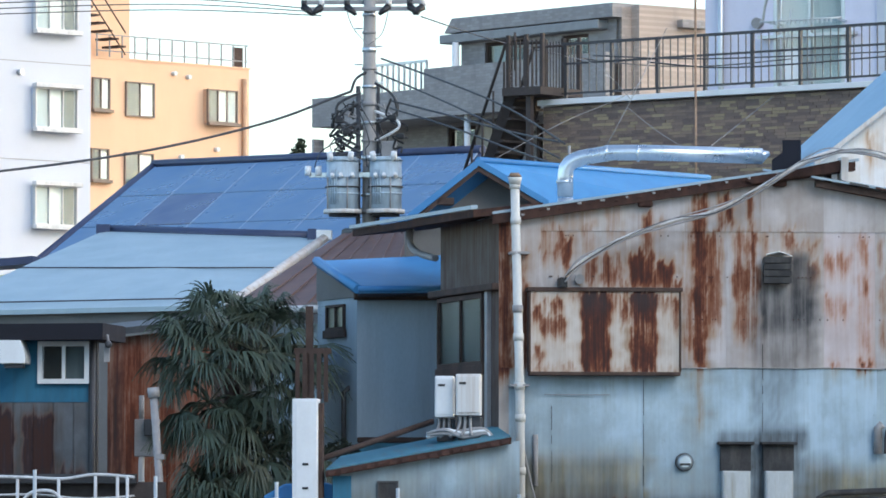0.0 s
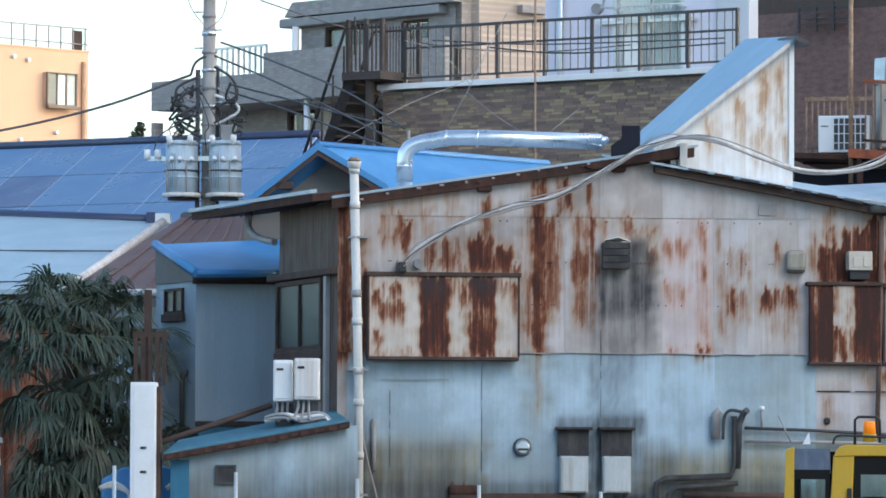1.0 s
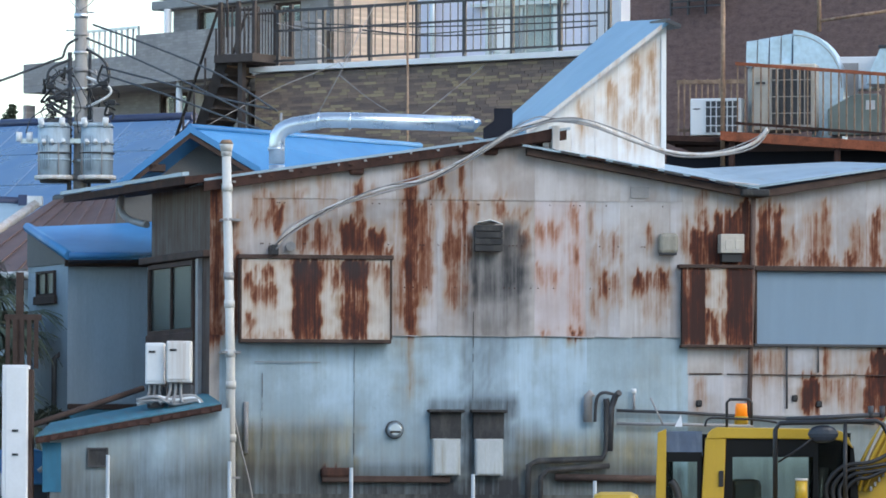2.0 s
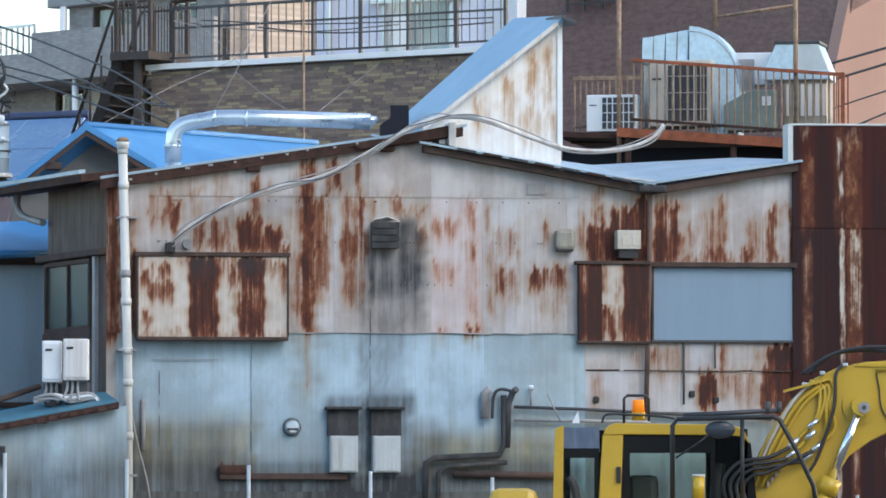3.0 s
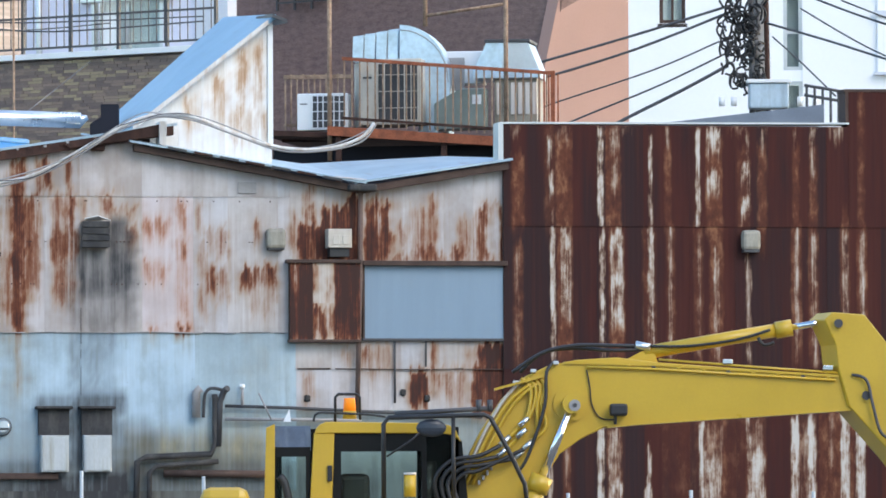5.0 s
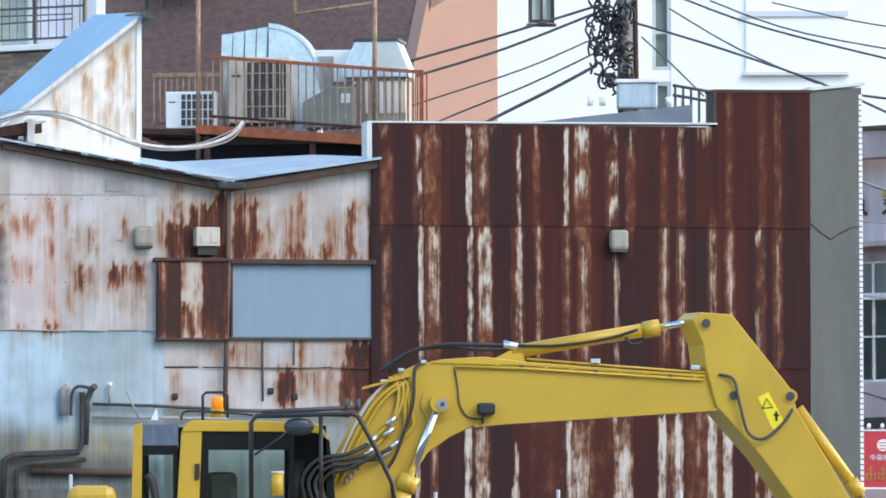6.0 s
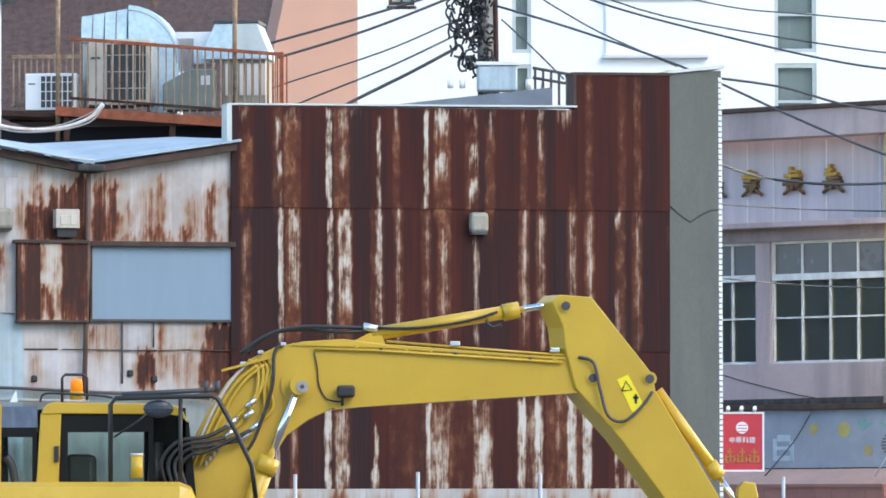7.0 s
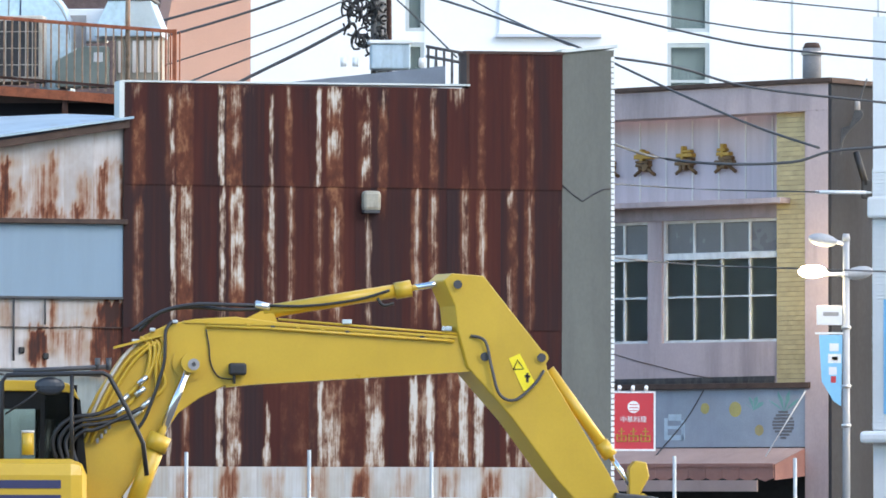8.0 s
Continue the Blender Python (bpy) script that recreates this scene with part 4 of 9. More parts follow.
for k, (z0, z1) in enumerate(TIERS):
    bare = [p for p in BARE if p[3] > z0 - 0.05 and p[1] < z1 + 0.05 and (p[1] + p[3]) / 2 > z0 - 0.6 and (p[1] + p[3]) / 2 < z1 + 0.6]
    bare = [(p[0], max(p[1], z0), p[2], p[3] if p[3] < z1 + 0.3 or k == 3 else z1, p[4]) for p in bare]
    for i, (a, b) in enumerate(zip(LAPS, LAPS[1:])):
        z2 = 7.77 if k == 3 and a > 4.9 else z1
        sheet(dark, a, b, z0, (z2, z2), -0.004 * (i % 3) - 0.014 * k, DARK_IRON, bare, YOUNG, (), nx=max(12, int((b - a) / 0.022)), nz=24, lap=0.01, keys=("bare", "orange"), soft=0.034)
for i in range(10):
    sheet(dark, i * 0.63, 0.63 + i * 0.63, 0.4, (1.95, 1.95), -0.058 - 0.004 * (i % 2), BASE_IRON, [(0.1 + i * 0.63, 0.6, 0.35 + i * 0.63, 1.9, 0.2 + 0.14 * (i % 3))], (), nx=12, nz=10, name="bottom_strip", label="pale corrugated base sheet")
lamp_box = part("lamp_box", B(3.37, 3.63, -0.22, -0.05, 5.52, 5.80, bevel=0.05), BEIGE_BOX, dark, "beige wall lamp box")
part("lamp_box_edge", B(3.39, 3.61, -0.2, -0.05, 5.49, 5.53), DARK_METAL, lamp_box)
part("coping", slab(bmesh.new(), [(-0.05, -0.06, 7.29), (4.95, -0.06, 7.32), (4.95, 0.35, 7.32), (-0.05, 0.35, 7.29)], 0.025), ALU, dark, "pale metal coping")
part("coping", slab(bmesh.new(), [(4.88, -0.06, 7.79), (6.32, -0.06, 7.80), (6.32, 0.35, 7.80), (4.88, 0.35, 7.79)], 0.04), BROWN_TRIM, dark)
part("corner_flashing", B(-0.07, 0.0, -0.05, 0.3, 6.75, 7.28), ALU, dark, "pale corner flashing")
part("step_flashing", B(4.90, 4.945, -0.05, 0.3, 7.3, 7.76), BROWN_TRIM, dark)
pier = thing("grey_end_wall", 2.90, 87.60, 0, 10, "grey-green rendered end wall beside the brown sheets", "wall")
part("wall", B(6.30, 7.02, -0.02, 1.5, 0.0, 7.84), GREY_RENDER, pier)
part("coping", slab(bmesh.new(), [(6.28, -0.06, 7.83), (7.1, -0.06, 7.92), (7.1, 1.6, 7.92), (6.28, 1.6, 7.83)], 0.04), ALU, pier)
part("crack", tube(bmesh.new(), [(6.31, -0.022, 5.92), (6.45, -0.022, 5.80), (6.60, -0.022, 5.70), (6.76, -0.022, 5.80), (6.9, -0.022, 5.87), (7.02, -0.022, 5.88)], 0.012, 5), DARK_METAL, pier, "dark zigzag crack")
for i in range(88):
    part("edge_tile", B(7.02, 7.07, -0.025, 0.08, 0.9 + i * 0.078, 0.9 + i * 0.078 + 0.06), WHITE_PAINT, pier)
part("edge_backing", B(7.02, 7.06, -0.015, 0.2, 0.0, 7.84), GREY_RENDER, pier)
# roof seen behind the parapet
part("rear_roof", slab(bmesh.new(), [(2.3, 1.6, 7.36), (4.92, 1.2, 7.66), (4.92, 4.0, 7.72), (2.3, 4.0, 7.42)], 0.3), REAR_ROOF, dark, "low slate-blue rear roof")

# ---- left: white and apricot apartment houses ----
white = thing("white_apartment_house", -25.32, 180.00, 0, 48, "white tiled apartment house with projecting aluminium windows", "building")
WROWS = ((-2.20, 14.19, -0.68, 15.34), (-2.25, 11.42, -0.77, 12.54), (-2.21, 17.00, -0.65, 18.16))
wx0, wx1 = -2.2, -0.62
holes = [(wx0, wx1, r[1], r[3]) for r in WROWS]
part("wall", holed(bmesh.new(), -9.0, 0.0, 0.0, 0.3, 0.0, 24.0, holes), WHITE_WALL, white)
part("side_wall", B(-0.3, 0.0, 0.301, 9.0, 0.0, 24.0), WHITE_WALL, white)
for r in WROWS:
    # white behind the middle pane imitates its bright reflection
    window(white, wx0, wx1, r[1], r[3], -0.14, 3, (1.0,), STEEL_SASH, (CURTAIN_PALE, WHITE_PAINT, CURTAIN_GREEN), 0.045, 0.2, 0.2, 0.06, deep=0.12)
    part("groove", B(-9.0, 0.002, -0.012, -0.002, r[3] + 0.72, r[3] + 0.74), GREY_CABLE, white)
part("vent_cap", tube(bmesh.new(), [(-2.66, 0.0, 15.75), (-2.66, -0.16, 15.75)], 0.09), ALU, white)
orange = thing("apricot_apartment_house", -29.96, 260.00, 0, 50, "apricot rendered apartment house with roof railing and outside stair", "building")
OW = ((-8.76, 20.22, -7.81, 21.51), (-6.94, 20.02, -5.36, 21.44), (-2.58, 19.99, -0.90, 21.36), (-8.81, 17.36, -7.86, 18.64), (-6.99, 17.17, -5.41, 18.55))
holes = [(a, c, b, d) for a, b, c, d in OW]
part("wall", holed(bmesh.new(), -12.0, 0.0, 0.0, 0.3, 0.0, 22.3, holes), ORANGE_WALL, orange)
part("side_wall", B(-0.3, 0.0, 0.301, 10.0, 0.0, 22.3), ORANGE_WALL, orange)
for k, (a, b, c, d) in enumerate(OW):
    window(orange, a, c, b, d, -0.05 if k != 2 else -0.25, 3 if k == 2 else 2, (1.0,), WINDOW_BRONZE, (CURTAIN_GREEN, WHITE_PAINT, CURTAIN_PALE), 0.055, 0.2 if k in (0, 2, 3) else 0.0, 0.0, 0.05, deep=0.1)
part("coping", B(-12.0, 0.05, -0.04, 0.4, 22.3, 22.38), ORANGE_WALL, orange)
part("drainpipe", tube(bmesh.new(), [(-0.35, -0.1, 0), (-0.35, -0.1, 21.9)], 0.1), PIPE_TAN, orange)
part("penthouse", B(-14.0, -5.6, 1.2, 6.0, 22.3, 30.0), ORANGE_WALL, orange)
for k in range(13):
    x = -8.36 + k * 0.69
    part("railing_post", B(x - 0.022, x + 0.022, 0.1, 0.15, 22.38, 23.3), GREY_CABLE, orange)
for z in (22.62, 23.27):
    part("railing_rail", B(-8.4, 0.05, 0.1, 0.16, z, z + 0.045), GREY_CABLE, orange)
part("rail_panel", B(-0.75, -0.2, 0.17, 0.22, 22.38, 23.2), BROWN_TRIM, orange)
for k in range(6):
    part("stair_tread", B(-9.2 + k * 0.36, -8.8 + k * 0.36, -0.1, 0.9, 24.3 - k * 0.3, 24.38 - k * 0.3), BROWN_TRIM, orange)
for dz in (0.0, 0.9):
    part("stair_rail", tube(bmesh.new(), [(-9.3, -0.1, 24.5 + dz + 0.6), (-7.0, -0.1, 22.5 + dz)], 0.032, 6), BROWN_TRIM, orange)
for x, z in ((-4.3, 21.9), (-3.5, 21.8), (-2.5, 18.1), (-3.9, 18.5), (-1.9, 18.9)):
    part("vent_cap", tube(bmesh.new(), [(x, 0.0, z), (x, -0.2, z)], 0.09), WHITE_PAINT, orange)

# ---- solar roof and the pale roof in front of it ----
solar = thing("solar_house", 0, 0, 0, 0, "house with a dark blue roof covered in solar panels", "house")
R1, R2, E1, E2 = Vector((-16.18, 124.00, 9.56)), Vector((-9.11, 117.00, 9.35)), Vector((-17.66, 118.00, 7.33)), Vector((-10.19, 111.00, 7.17))
part("roof", slab(bmesh.new(), [R1, R2, E2, E1], 0.12), NAVY, solar, "navy metal roof")
part("ridge_cap", tube(bmesh.new(), [R1 + Vector((0, 0, 0.05)), R2 + Vector((0, 0, 0.05))], 0.09), NAVY, solar)
part("verge", tube(bmesh.new(), [R1, E1], 0.10, 6), NAVY, solar)
part("wall", slab(bmesh.new(), [E1 + Vector((0.4, 0.5, -0.1)), E2 + Vector((0, 0.5, -0.1)), R2 + Vector((0, 3.0, -0.5)), R1 + Vector((0.3, 3.0, -0.5))], 3.0), GABLE_WALL, solar)
nrm = (R2 - R1).cross(E1 - R1).normalized()
nrm = nrm if nrm.z > 0 else -nrm
for j in range(3):
    for i in range(6):
        u0, u1 = 0.02 + i * 0.163, 0.02 + i * 0.163 + 0.159
        v0, v1 = 0.04 + j * 0.315, 0.04 + j * 0.315 + 0.305
        P = lambda u, v: R1 + (R2 - R1) * u + (E1 - R1) * v + ((E2 - E1) - (R2 - R1)) * u * v + nrm * 0.07
        pan = part("solar_panel", slab(bmesh.new(), [P(u0, v0), P(u1, v0), P(u1, v1), P(u0, v1)], 0.04), SOLAR_DARK if (i, j) == (1, 1) else SOLAR, solar)
        part("panel_rim", slab(bmesh.new(), [P(u1 - 0.001, v0), P(u1 + 0.003, v0), P(u1 + 0.003, v1), P(u1 - 0.001, v1)], 0.03), SOLAR_RIM, pan)
pale = thing("pale_roof_house", 0, 0, 0, 0, "low house with a pale blue sheet metal roof", "house")
a1, a2, a3, a4 = Vector((-15.22, 110.00, 7.55)), Vector((-11.16, 108.00, 7.31)), Vector((-12.00, 101.00, 5.86)), Vector((-17.29, 103.00, 5.84))
part("roof", slab(bmesh.new(), [a1, a2, a3, a4], 0.08), PALE_ROOF, pale)
for v in (0.5, 0.93):
    p, q = a1.lerp(a4, v) + Vector((0, -0.05, 0.035)), a2.lerp(a3, v) + Vector((0, -0.05, 0.035))
    part("roof_seam", tube(bmesh.new(), [p, q], 0.014, 5), DARK_METAL, pale)
part("ridge_cap", tube(bmesh.new(), [a1, a2], 0.10, 6), NAVY, pale)
part("verge_board", tube(bmesh.new(), [a2 + Vector((0.05, 0, 0)), a3 + Vector((0.05, 0, 0))], 0.09, 6), WHITE_DIRTY, pale, "off-white verge board")
part("ridge_end", B(a2.x - 0.1, a2.x + 0.16, a2.y - 0.2, a2.y, a2.z - 0.05, a2.z + 0.12, bevel=0.01), WHITE_PAINT, pale)
part("ridge_end", B(a2.x - 0.25, a2.x - 0.1, a2.y - 0.2, a2.y, a2.z - 0.08, a2.z + 0.14, bevel=0.01), NAVY, pale)
part("ridge_end", B(a1.x - 0.12, a1.x + 0.12, a1.y - 0.2, a1.y, a1.z - 0.1, a1.z + 0.1, bevel=0.01), NAVY, pale)
part("wall", slab(bmesh.new(), [a4 + Vector((0.0, 0.15, -0.05)), a3 + Vector((-0.05, 0.15, -0.05)), a3 + Vector((-0.05, 0.4, -0.05)), a4 + Vector((0.0, 0.4, -0.05))], 5.1), GABLE_WALL, pale)
green = thing("yellow_green_house", 0, 0, 0, 0, "pale yellow house end with a dark tiled verge", "house")
g = Vector((-17.38, 112.00, 7.04))
part("wall", prism(bmesh.new(), [(g.x - 1.0, 0), (g.x + 0.55, 0), (g.x + 0.5, g.z - 0.05), (g.x - 1.0, g.z - 0.45)], 112, 112.3), plain("pale_yellow_render", (0.62, 0.62, 0.36), 0.7), green)
part("roof", slab(bmesh.new(), [(g.x - 1.2, 111.8, g.z + 0.02), (g.x + 0.62, 111.8, g.z + 0.16), (g.x + 0.62, 114, g.z + 0.2), (g.x - 1.2, 114, g.z + 0.1)], 0.14), NAVY, green)

# ---- brown rusty roof between the houses ----
brown = thing("brown_roof_house", 0, 0, 0, 0, "low house with a rusty brown ribbed metal roof", "house")
b1, b2, b3, b4 = Vector((-10.69, 107.00, 7.34)), Vector((-9.26, 105.00, 7.29)), Vector((-8.60, 97.00, 5.64)), Vector((-11.93, 100.00, 5.73))
part("roof", slab(bmesh.new(), [b1, b2, b3, b4], 0.08), BROWN_ROOF, brown)
for k in range(1, 7):
    u = k / 7
    part("roof_rib", tube(bmesh.new(), [b1.lerp(b2, u) + Vector((0, 0, 0.02)), b4.lerp(b3, u) + Vector((0, 0, 0.02))], 0.016, 5), BROWN_ROOF, brown)
part("eaves_gutter", tube(bmesh.new(), [b4.lerp(b3, 0.1), b4.lerp(b3, 0.95)], 0.06), WHITE_DIRTY, brown)
part("wall", slab(bmesh.new(), [b4 + Vector((0.8, 0.5, -0.2)), b3 + Vector((0, 0.5, -0.2)), b3 + Vector((0, 0.8, -0.2)), b4 + Vector((0.8, 0.8, -0.2))], 4.9), ANNEX_WALL, brown)
part("ridge_cap", tube(bmesh.new(), [b1, b2], 0.07, 6), DARK_METAL, brown)

# ---- petrol blue shack and rusty shed ----
shack = thing("blue_shack", -12.68, 92.00, 0, 0, "petrol blue boarded shack with a white sliding window", "house")
WIN = (-1.02, 4.33, -0.26, 4.95)
part("wall", holed(bmesh.new(), -3.2, -0.25, 0.0, 0.2, 4.06, 5.1, [(WIN[0], WIN[2], WIN[1], WIN[3])]), BLUE_BOARD, shack, "petrol blue boards")
window(shack, WIN[0], WIN[2], WIN[1], WIN[3], -0.02, 2, (1.0,), WHITE_PAINT, (ROOM_SHADE, CURTAIN_GREEN), 0.07, 0.0, 0.0, 0.06)
part("roof", slab(bmesh.new(), [(-3.4, -0.5, 5.18), (0.0, -0.5, 5.2), (0.0, 2.0, 5.24), (-3.4, 2.0, 5.22)], 0.24), BLACK_EDGE_SHADE, shack, "dark roof edge")
part("gable_strip", B(-3.2, -0.25, -0.02, 0.0, 5.02, 5.1), WHITE_PAINT, shack)
for k in range(10):
    sheet(shack, -3.2 + k * 0.3, -2.9 + k * 0.3, 0.0, (4.07, 4.07), 0.01, GREY_OLD, [(-1.22, 2.4, -0.82, 3.85, 1.0), (-1.8, 2.4, -1.4, 3.9, 0.95), (-0.85, 2.6, -0.2, 3.05, 0.6)], [(-3.2, 1.0, -0.2, 2.9, 0.5)], nx=8, nz=30)
part("corner_post", B(-0.27, -0.14, -0.05, 0.1, 0.0, 5.0), DARK_METAL, shack)
part("drainpipe", tube(bmesh.new(), [(-0.2, -0.1, 1.0), (-0.2, -0.1, 5.0)], 0.04), DARK_METAL, shack)
hood = thing("vent_hood", -14.01, 91.80, 4.61, 0, "white metal box vent hood on blue boards", "vent")
part("hood", prism(bmesh.new(), [(-0.18, 0.0), (0.2, 0.0), (0.2, 0.12), (0.13, 0.34), (-0.18, 0.34)], -0.35, 0.2), WHITE_PAINT, hood, bevel=0.01)
part("outlet", B(-0.12, 0.16, -0.3, -0.1, -0.06, 0.0), DARK_METAL, hood)
rusts = thing("rusty_shed", -13.09, 95.00, 0, 0, "deep orange rusted sheet metal shed", "shed")
for k in range(6):
    sheet(rusts, k * 0.26, k * 0.26 + 0.27, 0.0, (5.1 + k * 0.03, 5.13 + k * 0.03), 0.004 * (k % 2), ORANGE_RUST, [(k * 0.26, 1.0, k * 0.26 + 0.27, 4.6, 0.25 if k in (0, 1, 3) else 0.0)], [(0.0, 0.8, 0.25, 5.0, 0.5)] if k == 0 else (), nx=3, nz=8)
part("wall", B(0.0, 1.6, 0.04, 0.2, 0.0, 5.1), SIDE_WALL, rusts)
part("roof", slab(bmesh.new(), [(-0.3, -0.25, 5.2), (1.7, -0.25, 5.4), (1.7, 2, 5.6), (-0.3, 2, 5.4)], 0.1), DARK_METAL, rusts)

# ---- blue-grey annex ----
annex = thing("blue_grey_annex", -8.81, 90.00, 0, 10, "blue-grey rendered annex with a bright blue metal roof", "building")
part("wall", B(0.0, 1.6, 0.0, 0.2, 0.0, 5.55), ANNEX_WALL, annex)
part("base_band", B(0.03, 1.6, -0.03, -0.001, 2.9, 3.42), plain("teal_base_paint", (0.06, 0.19, 0.27), 0.7, dirt=0.4), annex)
part("ledge", B(0.0, 1.5, -0.06, -0.001, 3.42, 3.5, bevel=0.02), BROWN_TRIM, annex, "grimy ledge")
# brown strip puts the shade below the eaves into colour
part("painted_eaves_shade", B(-0.05, 1.6, -0.12, -0.001, 5.46, 5.6), BROWN_TRIM, annex)
r0 = (-8.77, 89.60, 5.60)
axl = thing("annex_side", -8.81, 90.00, 0, -62, "blue-grey annex side wall with a small high window", "wall")
part("wall", holed(bmesh.new(), -1.5, 0.0, 0.0, 0.2, 0.0, 5.5, [(-1.12, -0.43, 5.06, 5.42)]), ANNEX_WALL, axl)
window(axl, -1.12, -0.43, 5.06, 5.42, -0.01, 2, (1.0,), BROWN_TRIM, (ROOM_SHADE, CURTAIN_GREEN), 0.035, 0.05, 0.0, 0.03, deep=0.08, pane_mat=DIM_GLASS)
part("gable_end", prism(bmesh.new(), [(-1.5, 5.5), (0.0, 5.5), (-0.05, 5.62), (-1.5, 6.0)], -0.02, 0.18), GABLE_WALL, axl)
part("waste_pipe", tube(bmesh.new(), [(-0.3, -0.08, 3.2), (-0.3, -0.08, 4.15), (-0.3, 0.02, 4.22)], 0.04), DARK_METAL, axl, "dark waste pipe")
aroof = thing("annex_roof", 0, 0, 0, 0, "bright blue folded metal roof with slanting verge", "roof")
q1, q2, q3, q4 = (-9.54, 91.40, 6.09), (-7.75, 92.60, 6.23), (-7.52, 89.90, 5.62), (-8.75, 89.50, 5.59)
part("sheet_roof", slab(bmesh.new(), [q1, q2, q3, q4], 0.06), BLUE_ROOF, aroof)
part("drip_edge", tube(bmesh.new(), [Vector(q4) + Vector((0, 0.02, -0.08)), Vector(q3) + Vector((0, 0.02, -0.08))], 0.03, 6), BLACK_EDGE_SHADE, aroof, "black drip edge")
part("verge", tube(bmesh.new(), [Vector(q1), Vector(q4)], 0.07, 6), BLUE_ROOF, aroof)
part("eave", tube(bmesh.new(), [Vector(q4), Vector(q3)], 0.05, 6), BLUE_ROOF, aroof)

# ---- lean-to shed with the teal roof ----
shed = thing("lean_to_shed", -6.24, 84.50, 0, 10, "lean-to shed with teal roof and rusty edge against the workshop", "shed")
part("wall", B(-2.25, 0.1, 0.05, 0.2, 0.0, 2.85), SIDE_WALL, shed)
# the soot mask also paints the shade low on these sheets
for k in range(4):
    sheet(shed, -2.25 + k * 0.6, -1.65 + k * 0.6, 0.0, (2.88 + k * 0.115, 2.995 + k * 0.115), 0.03 + 0.004 * (k % 2), BLUE_LOW, [], [(-2.3, 0, 0.2, 2.55, 0.6), (-1.2, 2.2, -0.9, 3.0, 0.3)], [(-2.3, 1.9, -1.2, 2.8, 0.5), (-0.5, 1.9, 0.2, 3.1, 0.5)], nz=8)
# dark panel stands in for the shade inside the vent
part("vent_grille", B(-1.73, -1.5, 0.0, 0.012, 2.56, 2.77), SOOTY_BOARD, shed, "dark panel in the vent frame")
part("vent_frame", holed(bmesh.new(), -1.755, -1.475, -0.02, 0.028, 2.535, 2.795, [(-1.73, -1.5, 2.56, 2.77)]), DARK_METAL, shed)
part("roof", slab(bmesh.new(), [(-2.45, -0.1, 2.95), (0.02, -0.1, 3.40), (0.02, 1.9, 3.58), (-2.1, 1.9, 3.16)], 0.05), TEAL_ROOF, shed, "weathered teal ribbed roof")
rng = random.Random(31)
for k in range(15):
    x = -2.42 + k * 0.163 + 0.05 * rng.random()
    z = 2.86 + (x + 2.45) * 0.1815
    part("rust_flake", slab(bmesh.new(), [(x, -0.17, z), (x + 0.05 + 0.09 * rng.random(), -0.17, z - 0.01 + 0.05 * rng.random()), (x + 0.1, -0.145, z + 0.06), (x, -0.145, z + 0.05)], 0.006 + 0.008 * rng.random()), RUST_STEEL, shed)
part("roof_edge", slab(bmesh.new(), [(-2.45, -0.14, 2.93), (0.03, -0.14, 3.38), (0.03, -0.02, 3.38), (-2.45, -0.02, 2.93)], 0.09), RUST_STEEL, shed, "flaking rusted roof edge")
part("ridge_pole", tube(bmesh.new(), [(-2.6, 0.3, 3.05), (-0.9, 1.3, 3.62)], 0.04), BROWN_TRIM, shed)
part("skirt", B(-2.35, -2.1, 0.02, 0.05, 2.2, 2.86), BLUE_BOARD, shed)


# ---- fittings on the workshop front ----
def on_main(name, s, z, label, category, y=0.0):
    c, q = math.cos(radians(10)), math.sin(radians(10))
    ox, oy = -6.48, 86.00
    return thing(name, ox + s * c - y * q, oy + s * q + y * c, z, 10, label, category)


sp = on_main("shutter_box", 0.41, 4.27, "projecting shutter box clad in cream sheets with heavy rust streaks", "shutter box")
PANEL = (
    (0.02, 0.72, 0.17, 0.89, 0.62), (0.17, 0.85, 0.43, 1.01, 0.62), (0.17, 0.5, 0.47, 0.77, 0.58), (0.04, 0.17, 0.17, 0.34, 0.45),
    (0.29, 0.02, 0.61, 0.13, 0.35), (0.71, 0.01, 1.07, 1.13, 0.95), (1.07, 0.81, 1.32, 1.11, 0.45), (1.23, 0.72, 1.32, 0.97, 0.75),
    (1.38, 0.01, 1.72, 1.13, 0.95), (1.67, 0.01, 1.76, 0.38, 0.35), (1.72, 0.85, 2.03, 1.06, 0.5), (1.87, 0.61, 2.03, 0.97, 0.32),
    (0.54, 1.03, 1.35, 1.14, 0.6), (0.0, 0.0, 2.03, 0.06, 0.4), (0.0, 0.97, 0.06, 1.13, 0.4),
)
for a, b in ((0.0, 0.72), (0.72, 1.36), (1.36, 2.03)):
    sheet(sp, a, b, 0.03, (1.12, 1.12), -0.28, PANEL_RUST, PANEL, [(0.72, 0.92, 1.0, 1.1, 0.5), (1.4, 0.95, 1.7, 1.1, 0.5)], nx=24, nz=26)
part("casing", B(0.0, 2.03, -0.26, -0.03, 0.02, 1.12), RUST_STEEL, sp)
part("lid", B(-0.05, 2.08, -0.31, -0.02, 1.12, 1.18, bevel=0.01), BROWN_TRIM, sp, "brown top board")
part("rim", B(-0.02, 2.05, -0.30, -0.04, -0.02, 0.03, bevel=0.01), BROWN_TRIM, sp)
part("rim", B(2.03, 2.06, -0.30, -0.04, 0.03, 1.12, bevel=0.01), BROWN_TRIM, sp)
part("rim", B(-0.03, 0.0, -0.30, -0.04, 0.03, 1.12, bevel=0.01), BROWN_TRIM, sp)
